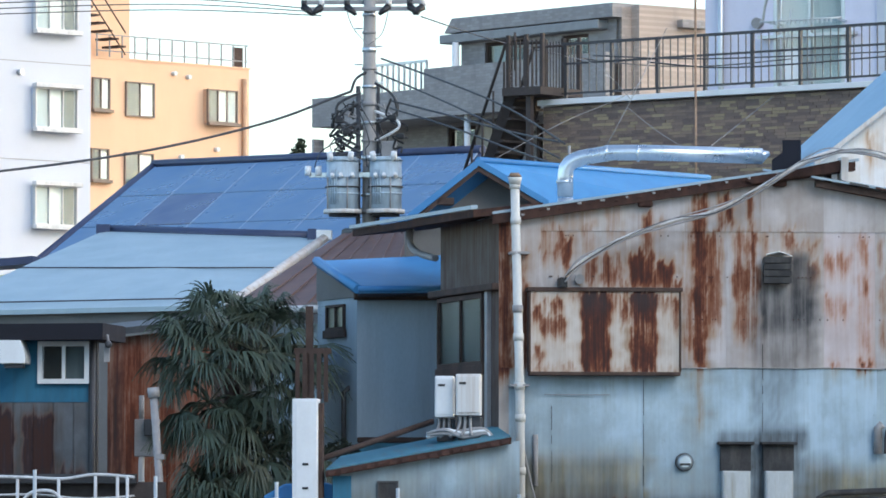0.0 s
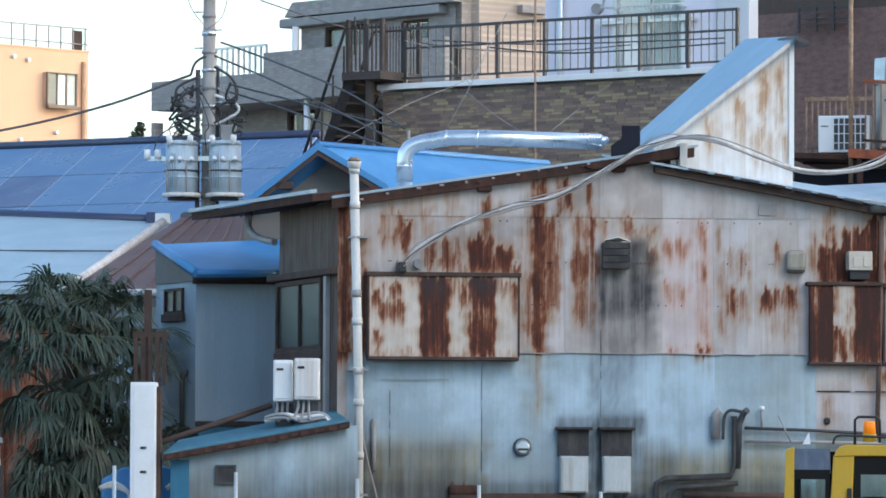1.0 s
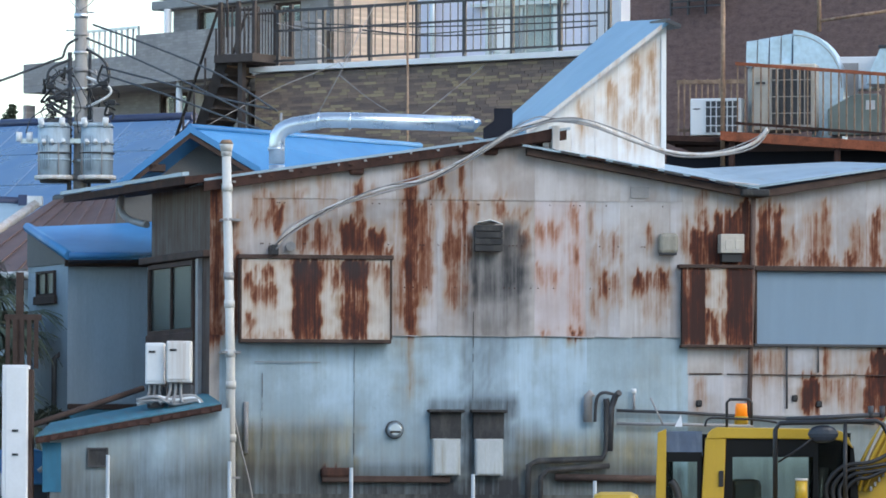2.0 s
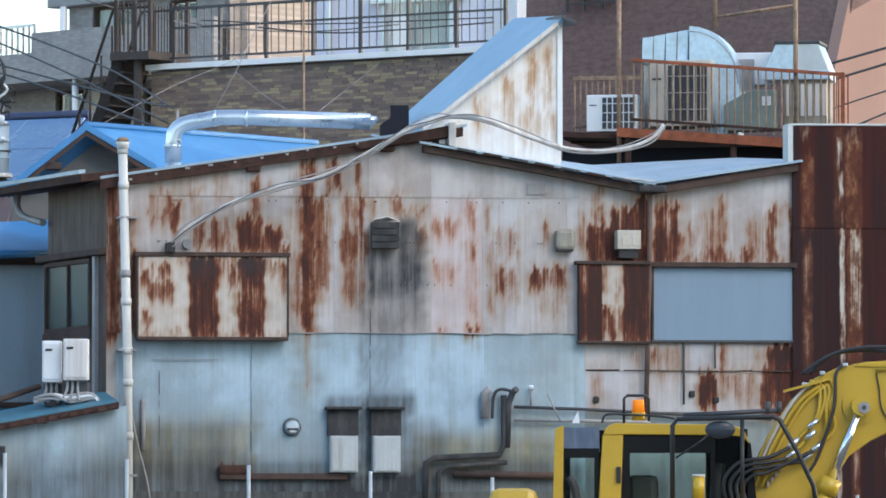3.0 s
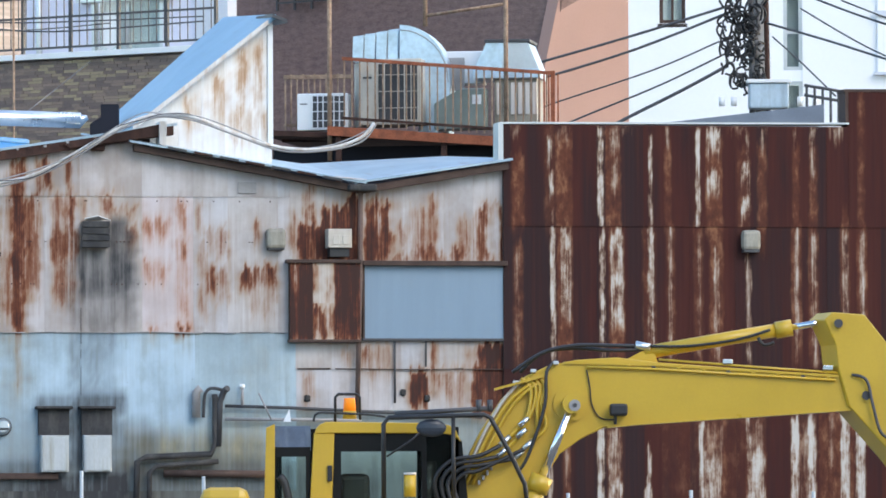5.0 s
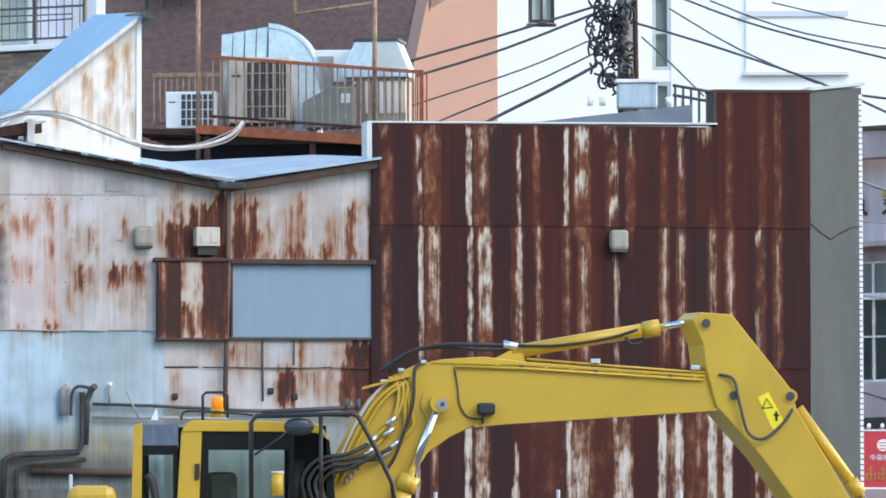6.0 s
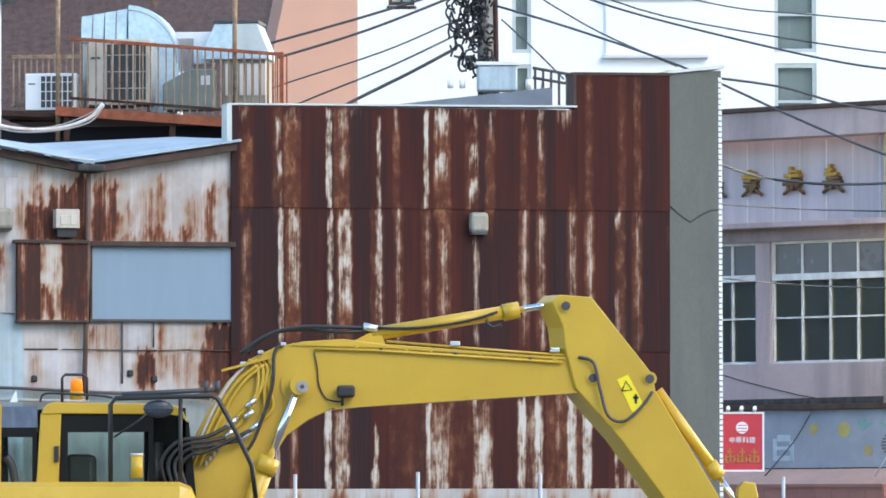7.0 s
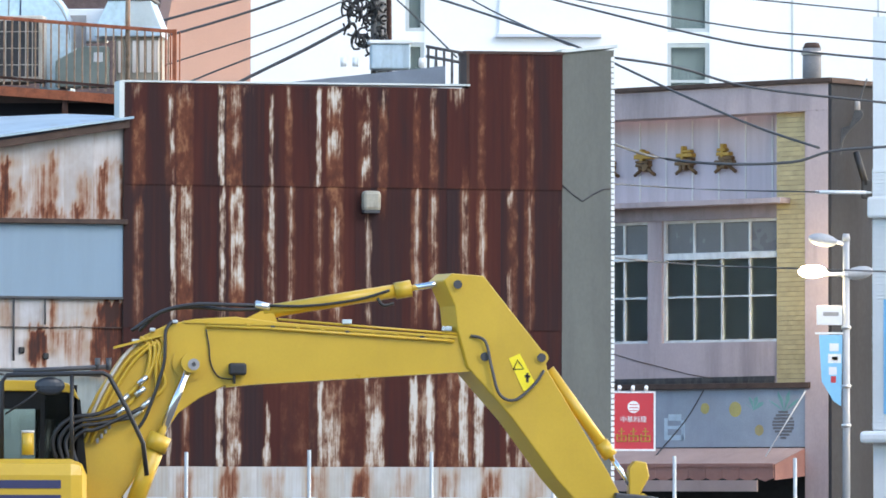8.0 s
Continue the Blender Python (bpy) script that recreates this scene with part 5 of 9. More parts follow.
s2 = on_main("shutter_box", 6.50, 4.27, "dark rusted shutter box with a pale patch", "shutter box")
for a, b, z0, z1 in ((0.0, 0.32, 0.0, 1.05), (0.32, 0.62, 0.0, 0.5), (0.32, 0.62, 0.5, 1.05), (0.62, 0.97, 0.0, 1.05)):
    sheet(s2, a, b, z0, (z1, z1), -0.16, DEEP_RUST if a != 0.32 else PANEL_RUST, [(0.34, 0.0, 0.5, 0.42, 0.75), (0.54, 0.05, 0.64, 0.42, 0.5), (0.30, 0.8, 0.4, 1.02, 0.5), (0.50, 0.5, 0.56, 0.8, 0.55), (0.0, 0.0, 0.32, 1.1, 0.7), (0.64, 0.0, 0.97, 1.1, 0.8)], (), nx=14, nz=20)
part("casing", B(0.0, 0.97, -0.14, -0.03, 0.0, 1.05), RUST_STEEL, s2)
part("lid", B(-0.05, 1.0, -0.2, -0.02, 1.05, 1.10, bevel=0.01), BROWN_TRIM, s2)
part("rim", B(-0.02, 0.99, -0.18, -0.03, -0.04, 0.0, bevel=0.01), BROWN_TRIM, s2)
sh = on_main("blue_shutter", 7.56, 4.29, "plain blue-grey boarded window panel", "panel")
part("board", B(0.0, 1.95, -0.06, -0.02, 0.0, 1.0), BLUE_SHUTTER, sh)
part("head", B(-0.04, 2.0, -0.16, -0.02, 1.0, 1.07, bevel=0.01), BROWN_TRIM, sh)
part("sill", B(-0.04, 1.98, -0.08, -0.02, -0.04, 0.0, bevel=0.008), DARK_METAL, sh)
part("upright", B(-0.03, 0.0, -0.08, -0.02, 0.0, 1.0), BROWN_TRIM, sh)

dp = on_main("drainpipe", 0.19, 0.0, "tall grey-white plastic drainpipe with a funnel head", "pipe")
part("pipe", tube(bmesh.new(), [(0.10, -0.3, 0.0), (0.07, -0.3, 4.0), (0.0, -0.3, 6.80)], 0.062, 12), PVC, dp)
for z, x in ((6.78, 0.0), (6.3, 0.012), (5.1, 0.04), (4.72, 0.05), (4.05, 0.066), (3.62, 0.075), (2.9, 0.08)):
    part("collar", tube(bmesh.new(), [(x, -0.3, z), (x, -0.3, z + 0.1)], 0.073, 12), PVC if z != 5.1 else GREY_CABLE, dp)
part("head", tube(bmesh.new(), [(0, -0.3, 6.84), (0, -0.3, 6.9), (0, -0.3, 6.94)], 0.075, 12, 0.1), PVC, dp)
part("cap", tube(bmesh.new(), [(0, -0.3, 6.95), (0, -0.3, 7.0)], 0.095, 12, 0.06), RAIL_RUST, dp)
for z in (4.1, 5.9, 2.4):
    part("clip", B(-0.06, 0.2, -0.36, 0.0, z, z + 0.03), GREY_CABLE, dp)
v = on_main("louvre_vent", 3.63, 5.52, "dark grey louvred exhaust vent with bent tin flap", "vent")
part("box", B(0.0, 0.36, -0.16, 0.0, 0.0, 0.36, bevel=0.01), DARK_METAL, v)
for k in range(4):
    part("louvre", prism(bmesh.new(), [(0.0, 0.0), (0.38, 0.0), (0.38, 0.08), (0.0, 0.08)], -0.2, -0.155), SOOTY_BOARD, v).location = (-0.01, 0, 0.005 + k * 0.092)
part("flap", slab(bmesh.new(), [(0.02, -0.2, 0.40), (0.2, -0.22, 0.44), (0.38, -0.18, 0.38), (0.3, -0.02, 0.40), (0.05, -0.02, 0.40)], 0.01), WHITE_PAINT, v, "bent pale tin flap")
rv = on_main("round_vent", 2.54, 3.08, "round stainless hooded vent", "vent")
part("ring", tube(bmesh.new(), [(0, 0.0, 0), (0, -0.05, 0)], 0.125, 20), DARK_METAL, rv)
part("dome", tube(bmesh.new(), [(0, -0.05, 0), (0, -0.1, 0), (0, -0.14, 0)], 0.115, 20, 0.075), GALV, rv)
# solid black block, coloured like the dark inside of the dome
part("opening", B(-0.075, 0.075, -0.145, -0.1, -0.05, -0.015, bevel=0.01), BLACK_RUBBER, rv)
for x, mt in ((3.05, METER), (3.64, METER)):
    mb = on_main("meter_box", x, 2.46, "pale metal meter box under a sooty wooden hood", "box")
    part("case", B(0.0, 0.38, -0.18, 0.0, 0.0, 0.50, bevel=0.01), mt, mb)
    part("door", B(0.02, 0.36, -0.195, -0.182, 0.02, 0.48, bevel=0.005), mt, mb)
    part("backboard", B(-0.02, 0.40, -0.1, 0.0, 0.50, 0.86), SOOTY_BOARD, mb, "sooty backboard")
    part("hood", B(-0.06, 0.44, -0.2, 0.0, 0.86, 0.90, bevel=0.01), SOOTY_BOARD, mb)
lb = on_main("light_box", 6.18, 5.50, "beige plastic wall lamp box", "lamp")
part("body", B(0.0, 0.27, -0.18, 0.0, 0.02, 0.30, bevel=0.05), BEIGE_BOX, lb)
part("edge", B(0.02, 0.25, -0.15, 0.0, 0.0, 0.04, bevel=0.01), DARK_METAL, lb)
fl = on_main("hooded_vent", 7.02, 5.45, "small white enamel hood over a vent", "vent")
part("hood", prism(bmesh.new(), [(0.0, 0.08), (0.33, 0.08), (0.33, 0.34), (0.0, 0.34)], -0.25, 0.0), CREAM_METAL, fl, bevel=0.01)
for x in (0.06, 0.2):
    part("face", B(x, x + 0.1, -0.262, -0.25, 0.12, 0.26, bevel=0.01), CREAM_METAL, fl)
# solid black block in place of the dark hollow below the hood
part("opening", B(0.03, 0.3, -0.2, -0.02, -0.04, 0.08), BLACK_RUBBER, fl)

# white conduit that climbs the front and hangs over to the platform
con = on_main("conduit", 0, 0, "bundled white and grey conduit climbing across the workshop front", "conduit")
line = [(0.85, 5.54), (1.08, 5.79), (1.67, 6.12), (2.33, 6.35), (2.91, 6.49), (3.46, 6.77), (4.01, 7.10), (4.40, 7.28), (4.68, 7.33), (5.11, 7.28), (5.66, 7.07), (6.29, 6.88), (6.92, 6.87), (7.39, 7.01), (7.59, 7.22)]
part("conduit", tube(bmesh.new(), curve_pts([(x, -0.36 if i < 9 else -0.4 - 0.02 * i, z) for i, (x, z) in enumerate(line)], 5), 0.025, 8), WHITE_DIRTY, con)
part("wire", tube(bmesh.new(), curve_pts([(x + 0.01, -0.42 if i < 9 else -0.45 - 0.02 * i, z - 0.03 - 0.02 * (i % 2)) for i, (x, z) in enumerate(line)], 5), 0.012, 6), GREY_CABLE, con)
for n, r in ((0, 0.010), (1, 0.008)):
    part("wire", tube(bmesh.new(), curve_pts([(x, -0.40 - 0.02 * i, z + 0.03 + 0.035 * math.sin(2.1 * i + 2 * n) - 0.03 * n) for i, (x, z) in enumerate(line)], 5), r, 5), CABLE if n else GREY_CABLE, con)
part("bracket", B(line[0][0] - 0.05, line[0][0] + 0.05, -0.4, 0.0, line[0][1] - 0.1, line[0][1] + 0.04, bevel=0.01), BLACK_RUBBER, con)
part("gland", tube(bmesh.new(), [(line[0][0] + 0.25, -0.02, line[0][1] + 0.03), (line[0][0] + 0.25, -0.1, line[0][1] + 0.03)], 0.07), GREY_CABLE, con)

# nail heads along the laps, with the odd patch plate
rng = random.Random(63)
nails = on_main("patch_plate", 0, 0, "small weathered patch plates nailed over the sheets", "patch plate")
for x, z, w, h, mt in ((5.80, 6.28, 0.26, 0.16, GREY_CABLE), (0.62, 3.99, 0.9, 0.010, GREY_CABLE)):
    part("plate", B(x, x + w, -0.042, -0.03, z, z + h, bevel=0.003), mt, nails)
for k in range(60):
    x, z = rng.uniform(0.5, 6.4), rng.choice((5.02, 5.6, 6.16))
    part("nail_head", B(x, x + 0.016, -0.04, -0.028, z, z + 0.016), RUST_STEEL, nails)

# pipes low on the wall
lp = on_main("wall_pipework", 0, 0, "grimy grey pipes elbowing along the lower wall", "pipes")
part("thick_pipe", tube(bmesh.new(), [(5.45, -0.12, 3.52), (5.46, -0.12, 3.45), (5.46, -0.12, 2.85), (5.4, -0.12, 2.70), (4.5, -0.12, 2.66), (4.38, -0.12, 2.6), (4.36, -0.12, 1.9)], 0.042, 10), SOOTY_BOARD, lp)
part("thick_pipe", tube(bmesh.new(), [(5.5, -0.12, 2.6), (4.65, -0.12, 2.54), (4.55, -0.12, 2.45), (4.54, -0.12, 1.9)], 0.036, 10), SOOTY_BOARD, lp)
part("rail", tube(bmesh.new(), [(4.75, -0.1, 2.44), (6.3, -0.1, 2.42)], 0.05), BROWN_TRIM, lp)
part("standpipe", tube(bmesh.new(), [(5.5, -0.13, 2.8), (5.52, -0.13, 3.4), (5.58, -0.13, 3.56), (5.62, -0.2, 3.6)], 0.045, 10), DARK_METAL, lp)
part("gas_meter", tube(bmesh.new(), [(5.2, -0.1, 3.2), (5.2, -0.1, 3.55), (5.26, -0.12, 3.6)], 0.06, 10), GREY_CABLE, lp)
part("gas_pipe", tube(bmesh.new(), curve_pts([(5.3, -0.1, 3.2), (5.32, -0.1, 3.5), (5.4, -0.12, 3.6), (5.55, -0.14, 3.58)], 4), 0.022, 6), DARK_METAL, lp)
part("valve", tube(bmesh.new(), [(5.84, -0.1, 3.36), (5.84, -0.1, 3.62)], 0.02), GREY_CABLE, lp)
part("valve_cap", tube(bmesh.new(), [(5.84, -0.1, 3.6), (5.84, -0.1, 3.66)], 0.035), WHITE_PAINT, lp)
part("thin_pipe", tube(bmesh.new(), [(5.6, -0.1, 3.36), (6.6, -0.1, 3.33), (9.2, -0.1, 3.2)], 0.022), DARK_METAL, lp)
part("thin_pipe", tube(bmesh.new(), [(5.6, -0.1, 3.18), (7.5, -0.1, 3.16)], 0.022), GREY_CABLE, lp)
for x, z in ((6.72, 3.42), (8.06, 3.5), (8.4, 3.42)):
    part("knot_hole", B(x, x + 0.08, -0.03, -0.012, z, z + 0.09, bevel=0.02), BLACK_RUBBER, lp)
part("conduit", tube(bmesh.new(), [(7.98, -0.06, 4.25), (7.98, -0.06, 3.4)], 0.016), DARK_METAL, lp)
part("conduit", tube(bmesh.new(), [(8.42, -0.06, 4.25), (8.42, -0.06, 3.9)], 0.013), DARK_METAL, lp)
rng = random.Random(51)
for z, xa, xb, mt in ((4.37, 2.5, 6.5, GREY_CABLE), (3.87, 6.62, 9.55, BROWN_TRIM)):
    x = xa
    while x < xb - 0.1:
        w = min(rng.uniform(0.25, 0.7), xb - x)
        part("lap_edge", slab(bmesh.new(), [(x, -0.036, z + rng.uniform(-0.012, 0.012)), (x + w, -0.036, z + rng.uniform(-0.012, 0.012)), (x + w, -0.02, z), (x, -0.02, z)], 0.008), mt, lp)
        x += w + rng.uniform(0.0, 0.08)
part("ledge", B(1.54, 3.3, -0.1, 0.0, 2.36, 2.45, bevel=0.015), BROWN_TRIM, lp, "rotten brown ledge")
part("ledge_end", B(1.52, 1.95, -0.12, 0.0, 2.42, 2.56, bevel=0.04), RUST_STEEL, lp)
for x, za, zb in ((1.98, 2.75, 3.95), (0.72, 2.8, 3.6), (3.62, 3.5, 4.3)):
    z = za
    while z < zb:
        h = rng.uniform(0.10, 0.5)
        part("open_seam", B(x + rng.uniform(-0.003, 0.003), x + rng.uniform(0.004, 0.008), -0.016, -0.008, z, z + h), SOOTY_BOARD, lp)
        z += h + rng.uniform(0.01, 0.12)
part("slack_cable", tube(bmesh.new(), curve_pts([(0.30, -0.32, 3.3), (0.42, -0.2, 2.8), (0.55, -0.15, 2.3), (0.66, -0.12, 1.6)], 5), 0.013, 6), GREY_CABLE, lp)
part("weep_pipe", tube(bmesh.new(), [(0.5, -0.05, 3.45), (0.5, -0.05, 2.75)], 0.035), GREY_CABLE, lp)

# ---- blue gable house behind, silver duct, slanting blue roof ----
gab = thing("gable_house", -7.32, 93.00, 0, 10, "house with a bright blue gabled roof behind the workshop", "house")
GP, GL, GR = (-0.00, 7.59), (-1.15, 6.71), (1.03, 7.03)
part("wall", prism(bmesh.new(), [(GL[0] + 0.12, 0), (GR[0] + 1.5, 0), (GR[0] + 1.5, GR[1] - 0.5), (GP[0], GP[1] - 0.08), (GL[0] + 0.12, GL[1])], 0.4, 0.6), GABLE_WALL, gab)
part("roof_slope", slab(bmesh.new(), [(GL[0], 0, GL[1]), (GP[0], 0, GP[1] + 0.04), (GP[0] + 4.0, 4.2, GP[1] + 0.06), (GL[0] + 4.0, 4.2, GL[1])], 0.07), BLUE_ROOF, gab)
part("roof_slope", slab(bmesh.new(), [(GP[0], 0, GP[1] + 0.04), (GR[0], 0, GR[1]), (GR[0] + 3.9, 3.0, GR[1] - 0.1), (GP[0] + 4.0, 4.2, GP[1] + 0.06)], 0.07), BLUE_ROOF, gab)
part("verge", slab(bmesh.new(), [(GL[0] - 0.02, -0.04, GL[1] + 0.03), (GP[0], -0.04, GP[1] + 0.08), (GP[0], 0.06, GP[1] + 0.08), (GL[0] - 0.02, 0.06, GL[1] + 0.03)], 0.12), BLUE_ROOF, gab)
part("verge", slab(bmesh.new(), [(GP[0], -0.04, GP[1] + 0.08), (GR[0] + 0.02, -0.04, GR[1] + 0.03), (GR[0] + 0.02, 0.06, GR[1] + 0.03), (GP[0], 0.06, GP[1] + 0.08)], 0.10), BLUE_ROOF, gab)
part("ridge_cap", tube(bmesh.new(), [(GP[0], 0, GP[1] + 0.06), (GP[0] + 4.0, 4.2, GP[1] + 0.08)], 0.05, 6), BLUE_ROOF, gab)
part("soffit", slab(bmesh.new(), [(GL[0] + 0.03, 0.06, GL[1] - 0.08), (GP[0], 0.06, GP[1] - 0.04), (GP[0], 0.42, GP[1] - 0.04), (GL[0] + 0.03, 0.42, GL[1] - 0.08)], 0.03), BROWN_TRIM, gab)
part("bargeboard", slab(bmesh.new(), [(GL[0] + 0.02, -0.02, GL[1] - 0.08), (GP[0], -0.02, GP[1] - 0.035), (GP[0], 0.05, GP[1] - 0.035), (GL[0] + 0.02, 0.05, GL[1] - 0.08)], 0.08), BROWN_TRIM, gab, "dark weathered bargeboard")
part("bargeboard", slab(bmesh.new(), [(GP[0], -0.02, GP[1] - 0.02), (GR[0], -0.02, GR[1] - 0.07), (GR[0], 0.05, GR[1] - 0.07), (GP[0], 0.05, GP[1] - 0.02)], 0.08), BROWN_TRIM, gab, "dark weathered bargeboard")
part("purlin", B(GL[0] + 0.55, GL[0] + 0.8, -0.02, 0.4, GL[1] + 0.28, GL[1] + 0.38), BROWN_TRIM, gab)
duct = thing("silver_duct", 0, 0, 0, 0, "shiny galvanised round duct with elbows over the roofs", "duct")
part("duct_run", tube(bmesh.new(), [(-5.83, 90.00, 6.93), (-5.83, 90.00, 7.22), (-5.82, 90.00, 7.32), (-5.77, 90.00, 7.40), (-5.69, 90.00, 7.45), (-5.59, 90.00, 7.48), (-5.17, 90.00, 7.55), (-4.70, 90.00, 7.55), (-3.02, 90.00, 7.49)], 0.112, 16), GALV, duct)
for p, q in (((-5.24, 90.00, 7.54), 1), ((-4.79, 90.00, 7.54), 1), ((-5.84, 90.00, 7.14), 0)):
    d = Vector((0.02, 0, 0)) if q else Vector((0, 0, 0.02))
    part("seam_band", tube(bmesh.new(), [Vector(p) - d, Vector(p) + d], 0.121, 16), GALV, duct)
part("nozzle", tube(bmesh.new(), [(-3.06, 90.00, 7.49), (-2.92, 90.00, 7.53)], 0.11, 12, 0.03), GALV, duct)
part("rod", tube(bmesh.new(), [(-5.78, 90.10, 7.44), (-5.78, 90.10, 7.66)], 0.02), GREY_CABLE, duct)
part("stay", tube(bmesh.new(), [(-5.83, 90.00, 6.91), (-5.83, 90.00, 6.51)], 0.112, 16), GALV, duct)
chim = thing("roof_box", -2.65, 89.00, 7.36, 0, "black soot-stained roof outlet box", "vent")
part("box", prism(bmesh.new(), [(-0.2, -0.3), (0.2, -0.3), (0.2, 0.28), (-0.05, 0.28), (-0.05, 0.1), (-0.2, 0.0)], -0.2, 0.2), BLACK_EDGE_SHADE, chim)
skew = on_main("slanting_monitor", 0, 0, "white stained gable wall with a steep sky-blue roof", "roof monitor")
K0, K1, K2, K3, K4 = (4.40, 7.20), (6.29, 8.71), (6.39, 8.71), (6.36, 6.94), (4.79, 6.94)
for k in range(6):
    a, b = K0[0] + (K3[0] - K0[0]) * k / 6, K0[0] + (K3[0] - K0[0]) * (k + 1) / 6
    za, zb = (min(K1[1], K0[1] + (K1[1] - K0[1]) * (t - K0[0]) / (K1[0] - K0[0])) for t in (a, b))
    sheet(skew, a, b, 6.9 - 0.05 * k, (za, zb), 0.5, WHITE_RUST, [(5.15, 7.2, 5.3, 7.62, 0.4), (5.55, 7.3, 5.7, 7.9, 0.45), (5.8, 7.0, 5.95, 7.5, 0.5), (5.9, 7.6, 6.02, 8.35, 0.55), (6.12, 7.5, 6.24, 8.4, 0.5), (6.0, 7.1, 6.32, 7.45, 0.4)], (), nx=12, nz=24)
part("core", prism(bmesh.new(), [K0, K1, K2, K3, K4], 0.53, 0.7), WHITE_DIRTY, skew)
part("corner_board", B(K3[0] - 0.05, K3[0] + 0.02, 0.46, 0.56, K3[1], K2[1]), WHITE_PAINT, skew)
part("roof", slab(bmesh.new(), [(K0[0], 0.35, K0[1] + 0.03), (K2[0] + 0.02, 0.35, K2[1] + 0.08), (K2[0] + 0.02, 4.8, K2[1] + 0.40), (K0[0] + 0.1, 4.8, K0[1] + 0.22)], 0.06), SKEW_BLUE, skew)
part("verge", slab(bmesh.new(), [(K0[0], 0.3, K0[1] + 0.02), (K2[0] - 0.1, 0.3, K2[1] + 0.0), (K2[0] - 0.1, 0.42, K2[1] + 0.0), (K0[0], 0.42, K0[1] + 0.02)], 0.07), WHITE_DIRTY, skew)
part("ridge_cap", slab(bmesh.new(), [(K2[0] - 0.05, 0.25, K2[1] + 0.08), (K2[0] + 0.16, 0.25, K2[1] + 0.0), (K2[0] + 0.16, 1.6, K2[1] + 0.06), (K2[0] - 0.05, 1.6, K2[1] + 0.14)], 0.05), DARK_METAL, skew)

# ---- water heaters on the lean-to roof ----
for k, (p, w, h, mt) in enumerate((((-7.27, 85.20, 3.66), 0.26, 0.56, WHITE_PAINT), ((-6.97, 85.00, 3.68), 0.34, 0.56, WHITE_DIRTY))):
    wh = thing("water_heater", *p, 0, "grey-white gas water heater with pipes below", "water heater", "water heaters")
    part("case", B(0, w, -0.2, 0.0, 0, h, bevel=0.02), mt, wh)
    part("cover", B(0.02, w - 0.02, -0.215, -0.2, 0.04, h - 0.03, bevel=0.006), mt, wh)
    part("slot", B(0.05, 0.14, -0.225, -0.21, h - 0.14, h - 0.11), BLACK_RUBBER, wh)
    for i in range(3):
        part("pipe", tube(bmesh.new(), curve_pts([(0.05 + 0.07 * i, -0.1, 0.0), (0.05 + 0.07 * i, -0.1, -0.1), (0.0 + 0.1 * i, -0.12, -0.22), (-0.1 + 0.16 * i, -0.14, -0.27)], 3), 0.02, 6), GREY_CABLE, wh)
    part("bracket", B(0.02, w - 0.02, -0.08, 0.4, -0.32, -0.02), DARK_METAL, wh)
hose = thing("pipe_bundle", -7.37, 84.90, 3.38, 0, "tangle of grey insulated pipes on the teal roof", "pipes")
for i in range(4):
    part("pipe", tube(bmesh.new(), curve_pts([(0, 0, 0.0 + 0.02 * i), (0.25, -0.02 * i, 0.06 + 0.05 * (i % 2)), (0.5, 0, 0.1 - 0.03 * i), (0.78, 0.02, 0.12 - 0.02 * i), (0.86 + 0.1 * (i == 0), 0.02, 0.02 - 0.1 * (i == 0))], 4), 0.022, 6), GREY_CABLE if i != 1 else WHITE_PAINT, hose)

# ---- brick-tiled roof terrace, railing, stair ----
bt = thing("tiled_terrace_block", -4.76, 108.00, 0, -34, "block clad in dark slate-brown tiles under a white coping", "building")
part("wall", B(-3.3, 3.7, 0.02, 0.3, 5.0, 9.66), BRICK_JOINT, bt)
part("lower_wall", B(-3.3, 3.7, 0.31, 1.2, 0.0, 9.6), GABLE_WALL, bt)
verts, faces = [], []
rng = random.Random(3)
for r in range(34):
    z = 9.65 - (r + 1) * 0.053
    x = -3.3 - rng.random() * 0.25
    while x < 3.7:
        w = 0.13 + 0.2 * rng.random()
        y = -rng.random() * 0.012
        a, b, c, d = max(x, -3.3), min(x + w - 0.008, 3.7), z, z + 0.047
        if b > a:
            n = len(verts)
            verts += [(a, y, c), (b, y, c), (b, y, d), (a, y, d), (a, 0.03, c), (b, 0.03, c), (b, 0.03, d), (a, 0.03, d)]
            faces += [tuple(n + i for i in f) for f in ((0, 1, 2, 3), (0, 4, 5, 1), (1, 5, 6, 2), (2, 6, 7, 3), (3, 7, 4, 0))]
        x += w
me = bpy.data.meshes.new("tiles")
me.from_pydata(verts, [], faces)
me.materials.append(BRICK_TILE)
tl = new("tiles", me)
tl.parent = bt
tagged(tl, "dark slate-brown tiles in broken courses", kind="stuff")
part("coping", B(-3.35, 3.75, -0.12, 0.35, 9.68, 9.78, bevel=0.01), WHITE_PAINT, bt, "white coping")
rail = thing("roof_railing", -4.76, 108.00, 9.78, -34, "dark brown iron balustrade on the roof terrace", "railing")
for k in range(8):
    part("post", B(-2.85 + k * 1.0, -2.80 + k * 1.0, 0.0, 0.06, 0.0, 0.98), DARK_METAL, rail)
part("top_rail", B(-2.9, 4.2, -0.01, 0.07, 0.94, 0.985), DARK_METAL, rail)
part("mid_rail", B(-2.9, 4.2, 0.0, 0.05, 0.60, 0.635), DARK_METAL, rail)
part("bottom_rail", B(-2.9, 4.2, 0.0, 0.05, 0.08, 0.115), DARK_METAL, rail)
